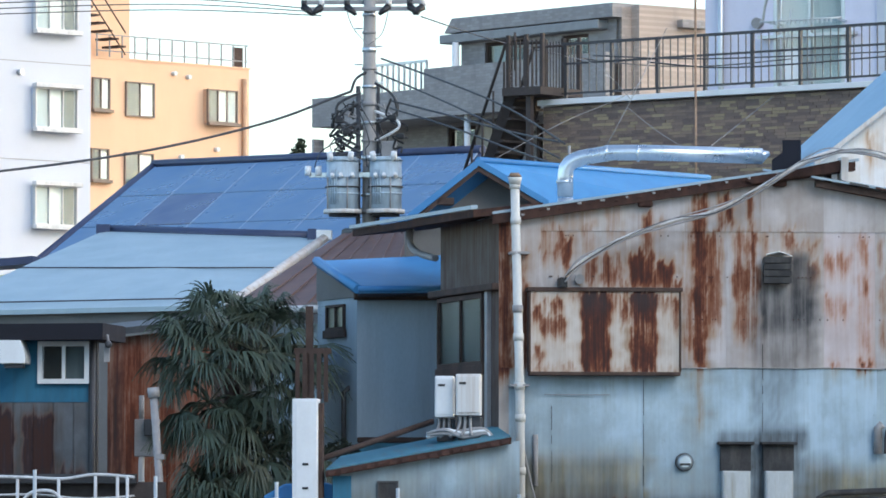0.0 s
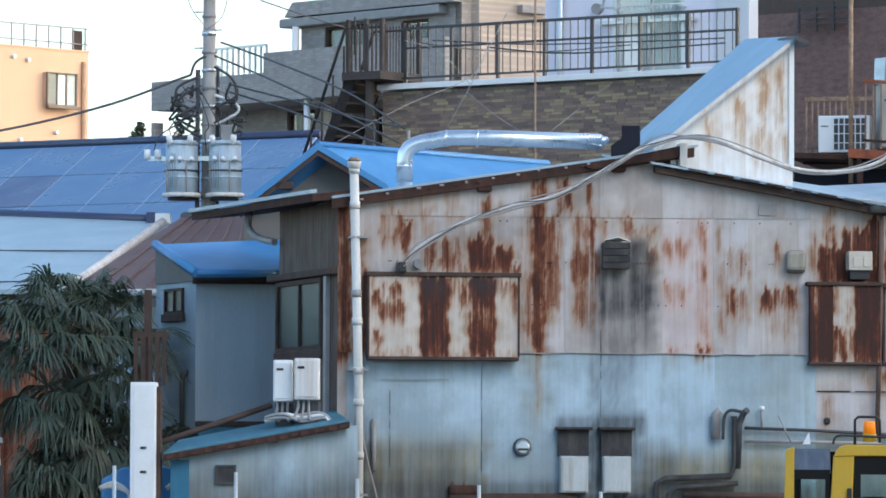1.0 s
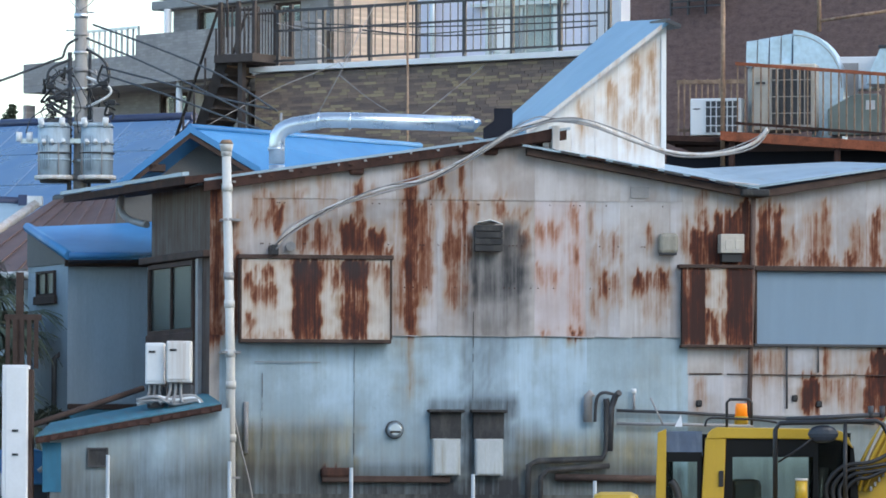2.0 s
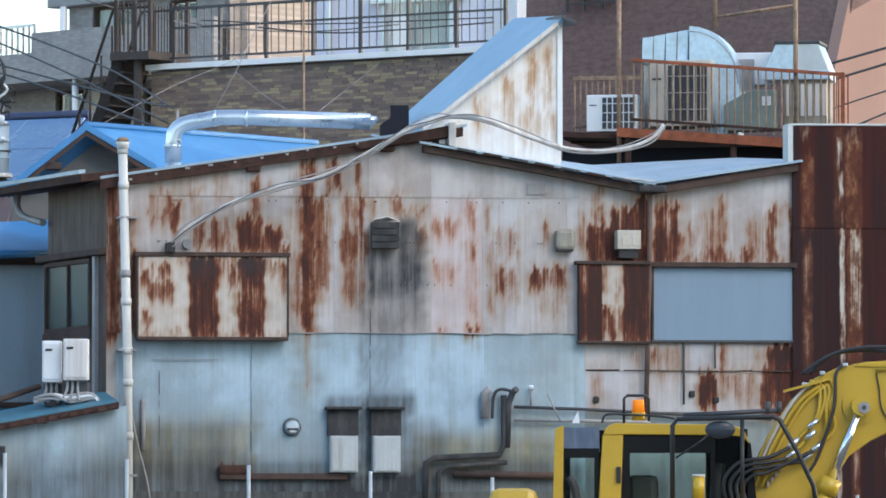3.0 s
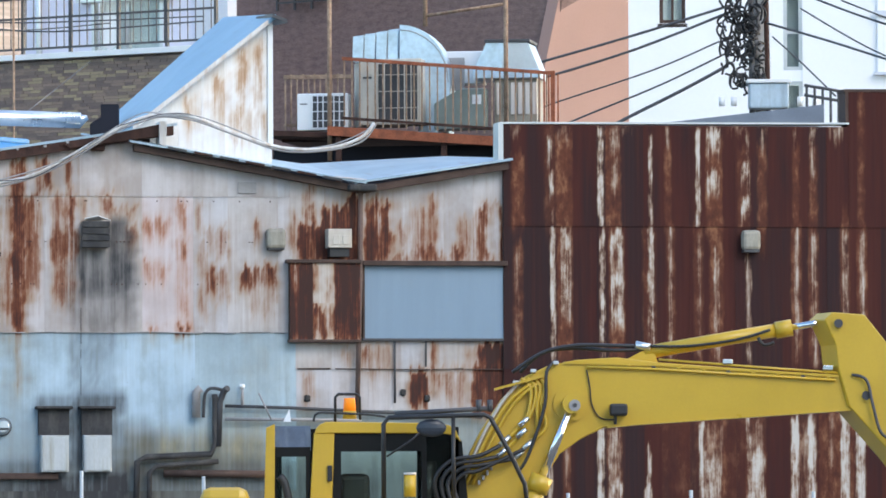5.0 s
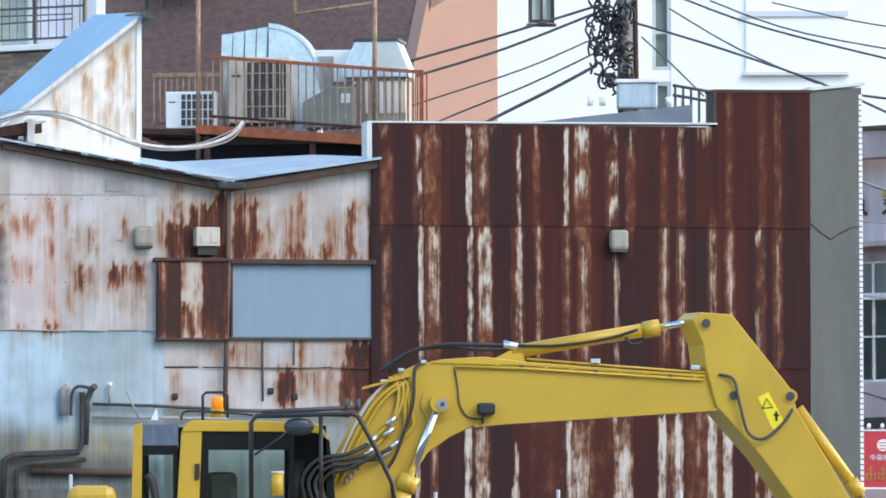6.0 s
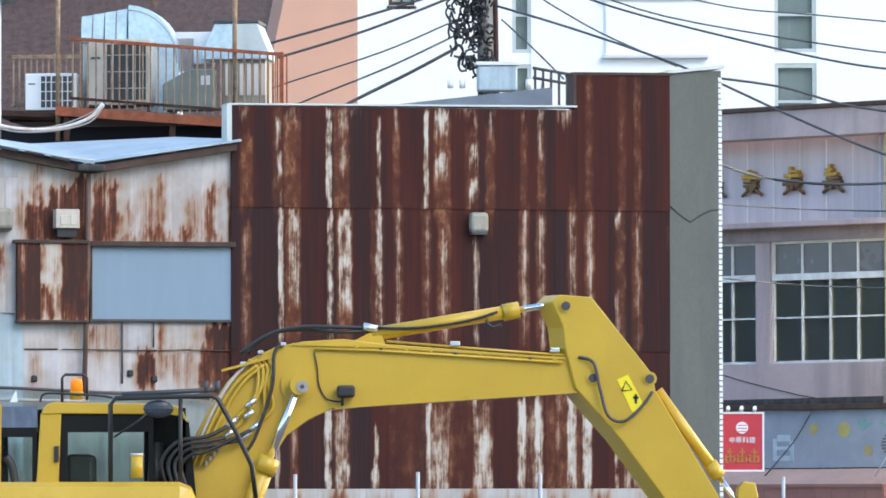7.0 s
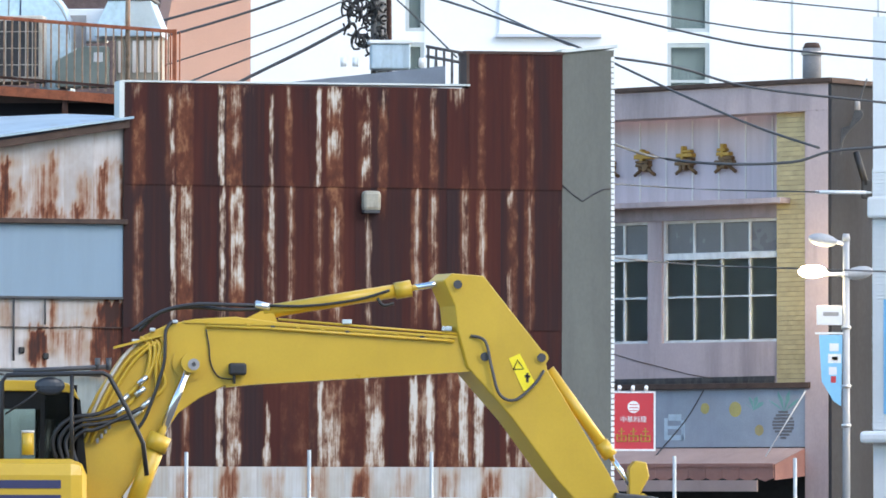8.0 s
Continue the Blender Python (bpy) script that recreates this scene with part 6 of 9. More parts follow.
for k in range(44):
    part("baluster", B(-2.8 + k * 0.16, -2.789 + k * 0.16, 0.01, 0.03, 0.1, 0.95), DARK_METAL, rail)
stair = thing("steel_stair", -4.76, 108.00, 0, -34, "dark steel outside stair with handrails", "stair")
for y in (-0.5, 0.3):
    part("stringer", slab(bmesh.new(), [(-4.55, y, 8.1), (-4.4, y, 8.1), (-3.55, y, 10.0), (-3.7, y, 10.0)], 0.2), STAIR_AND_SHADE, stair)
    part("handrail", tube(bmesh.new(), [(-4.7, y, 8.5), (-3.75, y, 10.75), (-2.9, y, 10.75)], 0.03, 6), STAIR_AND_SHADE, stair)
    for k in range(5):
        x = -4.6 + k * 0.24
        part("rail_post", tube(bmesh.new(), [(x + 0.1, y, 8.2 + k * 0.52), (x + 0.1, y, 8.95 + k * 0.5)], 0.022, 6), STAIR_AND_SHADE, stair)
for k in range(10):
    part("tread", B(-4.5 + k * 0.09, -4.25 + k * 0.09, -0.5, 0.3, 8.1 + k * 0.19, 8.14 + k * 0.19), STAIR_AND_SHADE, stair)
part("landing", B(-3.75, -2.9, -0.6, 0.6, 9.84, 9.98), STAIR_AND_SHADE, stair)
for x in (-3.7, -3.3, -2.95):
    for y in (-0.55, 0.5):
        part("landing_post", B(x, x + 0.06, y, y + 0.06, 9.98, 10.9), STAIR_AND_SHADE, stair)
for k in range(9):
    part("landing_bar", B(-3.68 + k * 0.09, -3.66 + k * 0.09, -0.55, -0.52, 10.0, 10.8), STAIR_AND_SHADE, stair)
for k in range(12):
    part("landing_bar", B(-3.68 + k * 0.065, -3.665 + k * 0.065, 0.5, 0.52, 10.0, 10.85), STAIR_AND_SHADE, stair)
part("leg", B(-3.3, -3.2, -0.5, -0.4, 0.0, 9.85), STAIR_AND_SHADE, stair)
part("leg", B(-4.45, -4.38, -0.5, -0.4, 0.0, 8.2), STAIR_AND_SHADE, stair)
part("soffit_plate", slab(bmesh.new(), [(-4.48, -0.45, 8.0), (-3.58, -0.45, 9.86), (-3.58, 0.28, 9.86), (-4.48, 0.28, 8.0)], 0.1), STAIR_AND_SHADE, stair)

# ---- grey stepped apartment block ----
gr = thing("grey_apartment_block", -8.38, 150.00, 0, -46, "grey stone-clad stepped apartment block with roof terraces", "building")
part("upper_wall", holed(bmesh.new(), -6.0, 0.0, 0.0, 0.3, 12.6, 14.75, [(-5.1, -3.6, 13.75, 14.46), (-2.2, -1.2, 13.7, 14.44)]), GREY_WALL, gr)
part("upper_side", B(-6.0, -5.7, 0.31, 3.0, 12.6, 14.75), GREY_WALL, gr)
window(gr, -5.1, -3.6, 13.75, 14.46, 0.1, 2, (1.0,), BROWN_TRIM, (CURTAIN_PALE, CURTAIN_GREEN), 0.08)
window(gr, -2.2, -1.2, 13.7, 14.44, 0.1, 1, (1.0,), BROWN_TRIM, (CURTAIN_GREEN,), 0.08)
part("eaves_band", B(-6.5, -0.5, -0.3, 0.3, 14.50, 14.72, bevel=0.03), plain("pale_grey_band", (0.30, 0.30, 0.30), 0.7), gr, "pale eaves band")
part("roof", prism(bmesh.new(), [(-6.3, 14.75), (0.02, 14.75), (0.02, 15.08), (-6.0, 15.1)], -0.3, 3.0), GREY_WALL, gr)
part("right_wall", holed(bmesh.new(), 0.0, 0.3, 0.3, 4.0, 10.0, 15.05, []), TAN_WALL, gr, "tan brick side wall")
part("drainpipe", tube(bmesh.new(), [(-5.85, -0.3, 12.8), (-5.85, -0.3, 14.5)], 0.09), WHITE_PAINT, gr)
part("parapet", B(-6.85, 0.0, -0.5, -0.25, 12.86, 13.9), GREY_WALL, gr, "grey terrace parapet")
part("terrace", B(-9.8, 0.0, -0.25, 0.0, 12.72, 12.85), GREY_WALL, gr)
part("lower_parapet", B(-11.3, -6.85, -0.5, -0.25, 12.86, 13.42), GREY_WALL, gr)
part("lower_slab", B(-11.3, 0.0, -0.5, 1.2, 12.70, 12.855), GREY_WALL, gr)
part("lower_wall", holed(bmesh.new(), -11.4, 0.0, 1.2, 1.5, 0.0, 12.7, [(-8.0, -6.9, 11.5, 12.6), (-4.6, -3.8, 10.9, 12.5)]), GREY_WALL, gr)
window(gr, -8.0, -6.9, 11.5, 12.6, 1.3, 2, (1.0,), BROWN_TRIM, (ROOM_SHADE, CURTAIN_PALE), 0.09)
window(gr, -4.6, -3.8, 10.9, 12.5, 1.3, 1, (1.0,), BROWN_TRIM, (ROOM_SHADE,), 0.09)
part("left_wall", B(-11.4, -11.1, 1.5, 6.0, 0.0, 12.7), GREY_WALL, gr)
part("pillar", B(-11.3, -11.2, -0.5, -0.2, 0.0, 12.4), GREY_WALL, gr)
part("balcony_rail", B(-11.4, 0.0, -0.45, -0.3, 11.2, 11.4), GREY_WALL, gr)
part("balcony_front", B(-11.4, 0.0, -0.45, -0.3, 10.0, 11.2), GREY_WALL, gr)
part("door_panel", B(-6.6, -5.9, 1.12, 1.199, 11.3, 12.66), CREAM_METAL, gr)
part("drainpipe", tube(bmesh.new(), [(-5.4, -0.3, 11.0), (-5.4, -0.3, 12.7)], 0.08), WHITE_PAINT, gr)
for k in range(12):
    part("terrace_post", B(-9.3 + k * 0.22, -9.26 + k * 0.22, -0.42, -0.37, 13.42, 14.1), ALU, gr)
part("terrace_rail", B(-9.35, -6.85, -0.43, -0.37, 14.08, 14.14), ALU, gr)
grr = thing("tan_side_wing", -8.38, 150.00, 0, 44, "tan brick-clad side wall with dark recessed window", "building")
part("wall", holed(bmesh.new(), 0.0, 5.5, -0.02, 0.2, 0.0, 15.0, [(1.1, 2.4, 12.9, 14.2)]), TAN_WALL, grr)
window(grr, 1.1, 2.4, 12.9, 14.2, 0.12, 2, (1.0,), BROWN_TRIM, (ROOM_SHADE, CURTAIN_PALE), 0.1)
part("duct_box", B(1.5, 2.3, -0.5, 0.0, 14.55, 14.75, bevel=0.02), GREY_WALL, grr)
tree = thing("distant_tree", -32.14, 300.00, 20.71, 0, "small distant pine crown above the roofs", "tree")
part("trunk", tube(bmesh.new(), [(0, 0, -21.5), (0.05, 0, 0.8)], 0.15, 6), BROWN_TRIM, tree)
bm = bmesh.new()
rng = random.Random(8)
for k in range(260):
    a, r = rng.random() * 6.283, rng.random() ** 0.5
    zz = rng.random()
    c = Vector((math.cos(a) * r * 0.62 * (1.15 - zz) + 0.1 * math.sin(9 * zz), math.sin(a) * r * 0.5, zz * 1.35 + 0.1))
    d = Vector((rng.uniform(-1, 1), rng.uniform(-1, 1), rng.uniform(-0.4, 0.8))).normalized() * 0.14
    e = d.cross(Vector((0.3, 0.8, 0.5))).normalized() * 0.06
    bm.faces.new([bm.verts.new(c + q) for q in (-d, e, d, -e)])
part("crown", bm, plain("far_foliage", (0.045, 0.06, 0.04), 0.8), tree)

# ---- lilac house behind the terrace ----
lv = thing("lilac_house", -5.32, 126.00, 0, -30, "lilac rendered house with glazed balcony doors", "house")
DOORS = ((1.55, 2.35, 11.1, 13.3), (2.4, 3.2, 11.1, 13.3))
part("wall", holed(bmesh.new(), -0.05, 3.95, 0.0, 0.3, 0.0, 16.0, [(1.55, 3.2, 11.1, 13.3)]), LILAC_WALL, lv)
part("white_wall", B(3.96, 4.7, -0.05, 0.3, 0.0, 16.0), WHITE_WALL, lv)
window(lv, 1.55, 3.2, 11.1, 13.3, 0.05, 2, (1.0,), ALU, (WHITE_PAINT, CURTAIN_PALE), 0.08)
part("drainpipe", tube(bmesh.new(), [(0.38, -0.1, 8.0), (0.38, -0.1, 15.0)], 0.06), ALU, lv)
part("meter", tube(bmesh.new(), [(1.2, 0.0, 12.45), (1.2, -0.1, 12.45)], 0.11, 14), GREY_CABLE, lv)
part("sill", B(1.3, 3.5, -0.2, 0.0, 12.12, 12.18), ALU, lv)
towel = thing("hanging_towel", -3.62, 124.70, 11.15, -25, "pale towel hanging on a balcony pole", "towel")
part("cloth", prism(bmesh.new(), [(-0.16, 0.1), (0.0, 0.0), (0.15, 0.08), (0.19, 0.75), (-0.14, 0.75)], 0.0, 0.03), WHITE_PAINT, towel)
part("hanger", tube(bmesh.new(), [(-0.1, 0.0, 0.75), (0.0, 0.0, 1.5)], 0.012, 5), ALU, towel)
pole_l = thing("laundry_pole", -4.23, 124.80, 12.42, -25, "aluminium laundry pole with pegs on a balcony", "pole")
part("pole", tube(bmesh.new(), [(0, 0, 0), (1.8, 0, 0.02)], 0.018, 6), ALU, pole_l)
part("arm", tube(bmesh.new(), curve_pts([(0.0, 0.1, -0.05), (0.08, 0.05, 0.3), (0.2, 0, 0.6)], 4), 0.03, 6), ALU, pole_l)
for x in (0.15, 1.7):
    part("bracket", B(x, x + 0.04, 0.0, 0.9, -0.03, 0.0), ALU, pole_l)
for k in range(14):
    part("peg", B(0.25 + k * 0.1, 0.28 + k * 0.1, -0.02, 0.02, -0.06, 0.02), ALU, pole_l)

# ---- plant platform on the roof ----
ac = thing("plant_platform", 0.54, 95.00, 0, -10, "rusty steel roof platform with flaking railings", "platform")
part("beam", slab(bmesh.new(), [(-0.02, -0.05, 7.72), (2.62, -0.05, 7.52), (2.62, 0.1, 7.52), (-0.02, 0.1, 7.72)], 0.14), ORANGE_STEEL, ac, "orange rusted beam")
part("deck", slab(bmesh.new(), [(-1.0, 0.1, 7.68), (3.5, 0.1, 7.48), (3.5, 3.0, 7.48), (-1.0, 3.0, 7.68)], 0.08), RUST_STEEL, ac)
# added black board: the shade below the deck as colour
part("deck_shade_board", B(-0.95, 2.75, 0.55, 0.65, 6.0, 7.44), BLACK_EDGE_SHADE, ac, "black board standing in for the shade under the deck")
part("low_beam", B(-0.9, 0.1, 1.0, 1.12, 7.55, 7.66), RUST_STEEL, ac)
for x in (0.1, 1.7):
    part("leg", B(x, x + 0.08, 0.0, 0.08, 0.0, 7.6), RUST_STEEL, ac)
for x, z0, z1, mt in ((0.0, 7.2, 10.3, RAIL_RUST), (2.68, 7.6, 10.3, RAIL_RUST), (1.46, 9.2, 10.2, RAIL_RUST)):
    part("tall_post", tube(bmesh.new(), [(x, 0.05, z0), (x, 0.05, z1)], 0.035, 8), mt, ac)
part("tall_rail", tube(bmesh.new(), [(1.46, 0.05, 9.36), (2.66, 0.05, 9.52)], 0.025, 6), RAIL_RUST, ac)
for k in range(27):
    x = 0.22 + k * 0.118
    zt, zb = 8.72 - 0.085 * (x - 0.2), 7.74 - 0.07 * x
    part("bar", B(x, x + 0.022, 0.0, 0.022, zb, zt), RAIL_RUST, ac)
part("top_rail", slab(bmesh.new(), [(0.2, -0.02, 8.76), (3.4, -0.02, 8.49), (3.4, 0.05, 8.49), (0.2, 0.05, 8.76)], 0.05), ORANGE_STEEL, ac)
part("bottom_rail", slab(bmesh.new(), [(0.2, -0.02, 7.86), (2.6, -0.02, 7.66), (2.6, 0.05, 7.66), (0.2, 0.05, 7.86)], 0.04), RUST_STEEL, ac)
part("end_post", B(3.36, 3.42, 0.0, 0.06, 7.6, 8.5), ORANGE_STEEL, ac)
for k in range(5):
    part("end_bar", B(3.1 + k * 0.07, 3.12 + k * 0.07, 0.6, 0.62, 7.6, 8.5), ORANGE_STEEL, ac)
for k in range(11):
    x = -0.84 + k * 0.09
    part("rear_bar", B(x, x + 0.022, 0.9, 0.92, 7.7, 8.52 + 0.06 * (k % 2)), RAIL_RUST, ac)
part("rear_rail", B(-0.85, 0.2, 0.88, 0.94, 8.5, 8.56), RAIL_RUST, ac)
part("rear_rail", B(-0.85, 0.2, 0.88, 0.94, 7.78, 7.82), RAIL_RUST, ac)


def on_ac(name, x, y, z, label, category):
    c, q = math.cos(radians(-10)), math.sin(radians(-10))
    ox, oy = 0.54, 95.00
    return thing(name, ox + x * c - y * q, oy + x * q + y * c, z, -10, label, category)


def condenser(x, y, z, w, h, d, mat, label):
    u = on_ac("condenser_unit", x, y, z, label, "air conditioner")
    part("case", B(0, w, 0, d, 0, h, bevel=0.02), mat, u)
    part("grille_back", B(w * 0.3, w * 0.94, -0.006, 0.0, h * 0.08, h * 0.92), DARK_METAL, u)
    for k in range(7):
        xx = w * 0.3 + k * w * 0.64 / 6
        part("grille_bar", B(xx - 0.008, xx + 0.008, -0.02, -0.006, h * 0.06, h * 0.94), mat, u)
    for k in range(3):
        part("grille_cross", B(w * 0.3, w * 0.94, -0.018, -0.006, h * (0.25 + 0.25 * k), h * (0.25 + 0.25 * k) + 0.012), mat, u)
    part("badge", B(w * 0.06, w * 0.2, -0.008, 0.0, h * 0.7, h * 0.73), DARK_METAL, u)
    return u


condenser(-0.55, 0.35, 7.68, 0.78, 0.56, 0.3, WHITE_PAINT, "small white air conditioner outdoor unit")
condenser(0.42, 0.25, 7.74, 0.95, 1.0, 0.4, CREAM_METAL, "large cream outdoor unit with stained grille")
part("side_case", B(-0.2, 0.0, 0.1, 0.4, 0.0, 0.98, bevel=0.02), CREAM_METAL, condenser(0.45, 0.7, 7.74, 0.6, 0.9, 0.3, CREAM_METAL, "cream outdoor unit standing behind another"))
vd = on_ac("vent_duct", 0, 0, 0, "bulky ribbed zinc duct bending down onto the platform", "duct")
for k in range(4):
    part("rib_box", prism(bmesh.new(), [(0.24 + k * 0.18, 8.74), (0.40 + k * 0.18, 8.70), (0.42 + k * 0.18, 9.14 + 0.03 * k), (0.25 + k * 0.18, 9.12 + 0.03 * k)], 0.7, 1.2), GALV_BLUE, vd, bevel=0.015)
    part("rib_joint", B(0.385 + k * 0.18, 0.43 + k * 0.18, 0.72, 1.16, 8.76, 9.10 + 0.03 * k), NAVY if k % 2 else GREY_CABLE, vd)
arc = [(0.98 + 0.76 * math.sin(a), 8.40 + 0.88 * math.cos(a)) for a in [math.pi / 2 * k / 8 for k in range(9)]]
inner = [(0.98 + 0.26 * math.sin(a), 8.40 + 0.34 * math.cos(a)) for a in [math.pi / 2 * k / 8 for k in range(8, -1, -1)]]
part("elbow", prism(bmesh.new(), arc + [(1.74, 8.0), (1.24, 8.0)] + inner, 0.62, 1.25), GALV_BLUE, vd)
for r0 in (0.30, 0.74):
    part("elbow_seam", tube(bmesh.new(), [(0.98 + r0 * math.sin(a), 0.612, 8.40 + (r0 + 0.06) * math.cos(a)) for a in [math.pi / 2 * k / 8 for k in range(9)]], 0.008, 5), GREY_CABLE, vd)
part("drop", B(1.26, 1.72, 0.64, 1.2, 7.6, 8.1), GALV_BLUE, vd)
mb2 = on_ac("fan_box", 1.55, 0.3, 7.66, "green-grey painted fan housing", "fan housing")
part("case", prism(bmesh.new(), [(0.0, 0.0), (0.78, 0.0), (0.78, 0.62), (0.4, 0.62), (0.0, 0.4)], 0.0, 0.3), plain("green_grey_enamel", (0.20, 0.24, 0.22), 0.5), mb2, bevel=0.02)
part("plate", B(0.58, 0.72, -0.012, 0.0, 0.38, 0.52), WHITE_PAINT, mb2)
hd = on_ac("roof_cowl", 2.2, 0.6, 7.6, "zinc roof cowl with sloping sides", "vent")
part("cowl", prism(bmesh.new(), [(-0.08, 0.98), (0.90, 0.98), (0.74, 1.38), (0.10, 1.38)], 0.0, 0.8), GALV_BLUE, hd)
# flat plate in brighter metal than the rest of the cowl
part("cowl_bright_plate", prism(bmesh.new(), [(0.34, 0.985), (0.90, 0.985), (0.74, 1.375), (0.38, 1.375)], -0.012, -0.002), ALU, hd, "brighter metal plate on the cowl front")
part("cap", B(0.08, 0.77, -0.04, 0.84, 1.38, 1.43, bevel=0.01), DARK_METAL, hd)
part("skirt", B(-0.1, 0.92, -0.04, 0.84, 0.84, 0.98, bevel=0.01), GALV_BLUE, hd)
part("body", B(0.22, 0.86, 0.05, 0.75, 0.0, 0.84), BEIGE_BOX, hd)
for k in range(6):
    part("body_slat", B(0.25 + k * 0.11, 0.31 + k * 0.11, 0.03, 0.05, 0.3, 0.78), WHITE_DIRTY, hd)
part("duct_box", B(-0.68, -0.02, 0.5, 0.9, 0.8, 1.3, bevel=0.02), WHITE_PAINT, hd)
part("duct_panel", B(-0.66, -0.3, 0.48, 0.5, 0.7, 1.2), GREY_CABLE, hd)

# ---- brown mansard building with its salmon side, white block beyond ----
ms = thing("brown_mansard_building", 5.30, 125.00, 0, -40, "building with a dark brown shingled mansard roof", "building")
part("mansard", prism(bmesh.new(), [(-9.0, 9.3), (-0.62, 9.3), (0.18, 12.7), (-9.0, 12.7)], 0.0, 1.2), MANSARD, ms, "dark brown shingles")
part("wall", B(-9.0, -0.6, 0.2, 1.2, 0.0, 9.3), SALMON, ms)
part("roof_wall", B(-9.0, 0.2, 0.3, 1.2, 12.7, 16.0), BRICK_JOINT, ms)
for k in range(34):
    z = 9.35 + 0.1 * k
    part("shingle_course", prism(bmesh.new(), [(-9.0, z), (-0.62 + 0.8 * (z - 9.3) / 3.4, z), (-0.60 + 0.8 * (z - 9.2) / 3.4, z + 0.099), (-9.0, z + 0.099)], -0.012, 0.0), MANSARD, ms)
for k in range(4):
    part("roof_grille", B(-7.2, -5.8, -0.2, -0.15, 12.45 + 0.12 * k, 12.48 + 0.12 * k), DARK_METAL, ms)
for k in range(4):
    part("roof_grille_post", B(-7.2 + k * 0.46, -7.16 + k * 0.46, -0.2, -0.15, 12.3, 12.9), DARK_METAL, ms)
sm = thing("salmon_building", 5.30, 125.00, 0, 44, "salmon rendered building side with a high dark window", "building")
part("wall", prism(bmesh.new(), [(-0.9, 0.0), (1.97, 0.0), (1.97, 16.0), (0.35, 16.0), (0.02, 12.4), (-0.9, 9.3)], 0.0, 0.3), SALMON, sm)
part("window_band", B(0.15, 1.2, -0.03, 0.0, 12.42, 12.9), DARK_METAL, sm)
w2 = thing("white_block", 9.03, 170.00, 0, -4, "large white rendered block with tall grey stair windows", "building")
STRIPS = ((4.17, 15.73, 4.68, 13.67), (11.23, 15.69, 12.36, 12.49), (0.84, 16.85, 1.54, 15.29))
HOLES = [(STRIPS[0][0], STRIPS[0][2], 9.0, 22.0), (STRIPS[1][0], STRIPS[1][2], 9.0, 22.0), (STRIPS[2][0], STRIPS[2][2], STRIPS[2][3], STRIPS[2][3] + 2.2)]
part("wall", holed(bmesh.new(), 0.0, 30.0, 0.0, 0.4, 0.0, 24.0, HOLES), WHITE_FAR, w2)
for k, (a, b, z0, z1) in enumerate(HOLES):
    if k == 2:
        window(w2, a, b, z0, z1, 0.15, 2, (1.0,), BROWN_TRIM, (CURTAIN_PALE,), 0.1, 0.15)
        continue
    for zz in (9.0, 11.35, 13.7, 16.05, 18.4):
        window(w2, a, b, zz + 0.3, zz + 2.35, 0.15, 1, (1.0, 1.0), ALU, (CURTAIN_GREEN,), 0.1)
        part("spandrel", B(a, b, 0.05, 0.35, zz, zz + 0.3), WHITE_FAR, w2)
PX = (6.70, 13.92, 9.34, 15.70)
part("pale_panel", B(PX[0], PX[2], -0.12, 0.0, PX[1], 22.0), WHITE_FAR, w2, "pale wall panel")
part("panel_sill", B(PX[0] - 0.1, PX[2] + 0.1, -0.2, 0.0, PX[1] - 0.08, PX[1]), WHITE_WALL, w2)
part("panel_sill", B(PX[0] - 0.1, PX[2] + 0.1, -0.2, -0.12, PX[1] + 1.5, PX[1] + 1.65), WHITE_WALL, w2)
for x in (14.57, 13.96, 16.89, 13.96):
    if x > 14:
        part("joint", B(x, x + 0.05, -0.02, 0.0, 8.0, 22.0), ALU, w2)


# ---- mauve corner building across the street ----
pk = thing("mauve_corner_building", 16.43, 112.00, 0, -46, "old mauve two-storey corner shop building with metal windows", "building")
W1, W2 = (-5.6, -4.36, 4.32, 6.55), (-4.03, -1.35, 4.32, 6.55)
part("wall", holed(bmesh.new(), -7.5, -1.32, 0.0, 0.3, 3.55, 6.78, [W1, W2]), PINK_WALL, pk)
for a, b, c, d in (W1, W2):
    window(pk, a, b, c, d, 0.12, 2 if a < -5 else 4, (1.05, 1.05, 0.75), STEEL_SASH, (ROOM_SHADE,), 0.05, 0.1, 0, 0.06, deep=0.06, pane_mat=DIM_GLASS, top_mat=SKY_PANE)
    part("sash_bar", B(a + 0.03, b - 0.03, 0.03, 0.13, d - 0.72, d - 0.60, bevel=0.01), STEEL_SASH, pk)
# darker mauve strip: shade of the canopy painted above the windows
part("canopy_shade_strip", B(-7.5, -1.32, -0.04, -0.001, 6.55, 6.79), plain("mauve_with_painted_shade", (0.26, 0.21, 0.22), 0.8, dirt=0.3), pk)
part("canopy", B(-7.5, -1.0, -0.35, 0.1, 6.79, 6.89, bevel=0.01), PINK_WALL, pk, "thin mauve canopy")
part("sign_back", B(-7.5, -1.32, 0.45, 0.6, 6.89, 8.45), LILAC_SIGN, pk, "faded lilac sign panel")
for k in range(10):
    part("sign_joint", B(-7.4 + k * 0.62, -7.37 + k * 0.62, 0.438, 0.45, 6.89, 8.4), WHITE_DIRTY, pk)
part("top_band", B(-7.5, 0.0, -0.25, 0.3, 8.42, 8.92, bevel=0.01), PINK_WALL, pk, "mauve parapet band")
part("coping", B(-7.6, 0.1, -0.32, 0.4, 8.92, 9.0, bevel=0.01), BROWN_TRIM, pk)
part("pier", B(-0.52, 0.0, -0.25, 0.3, 0.0, 8.42), PINK_WALL, pk)
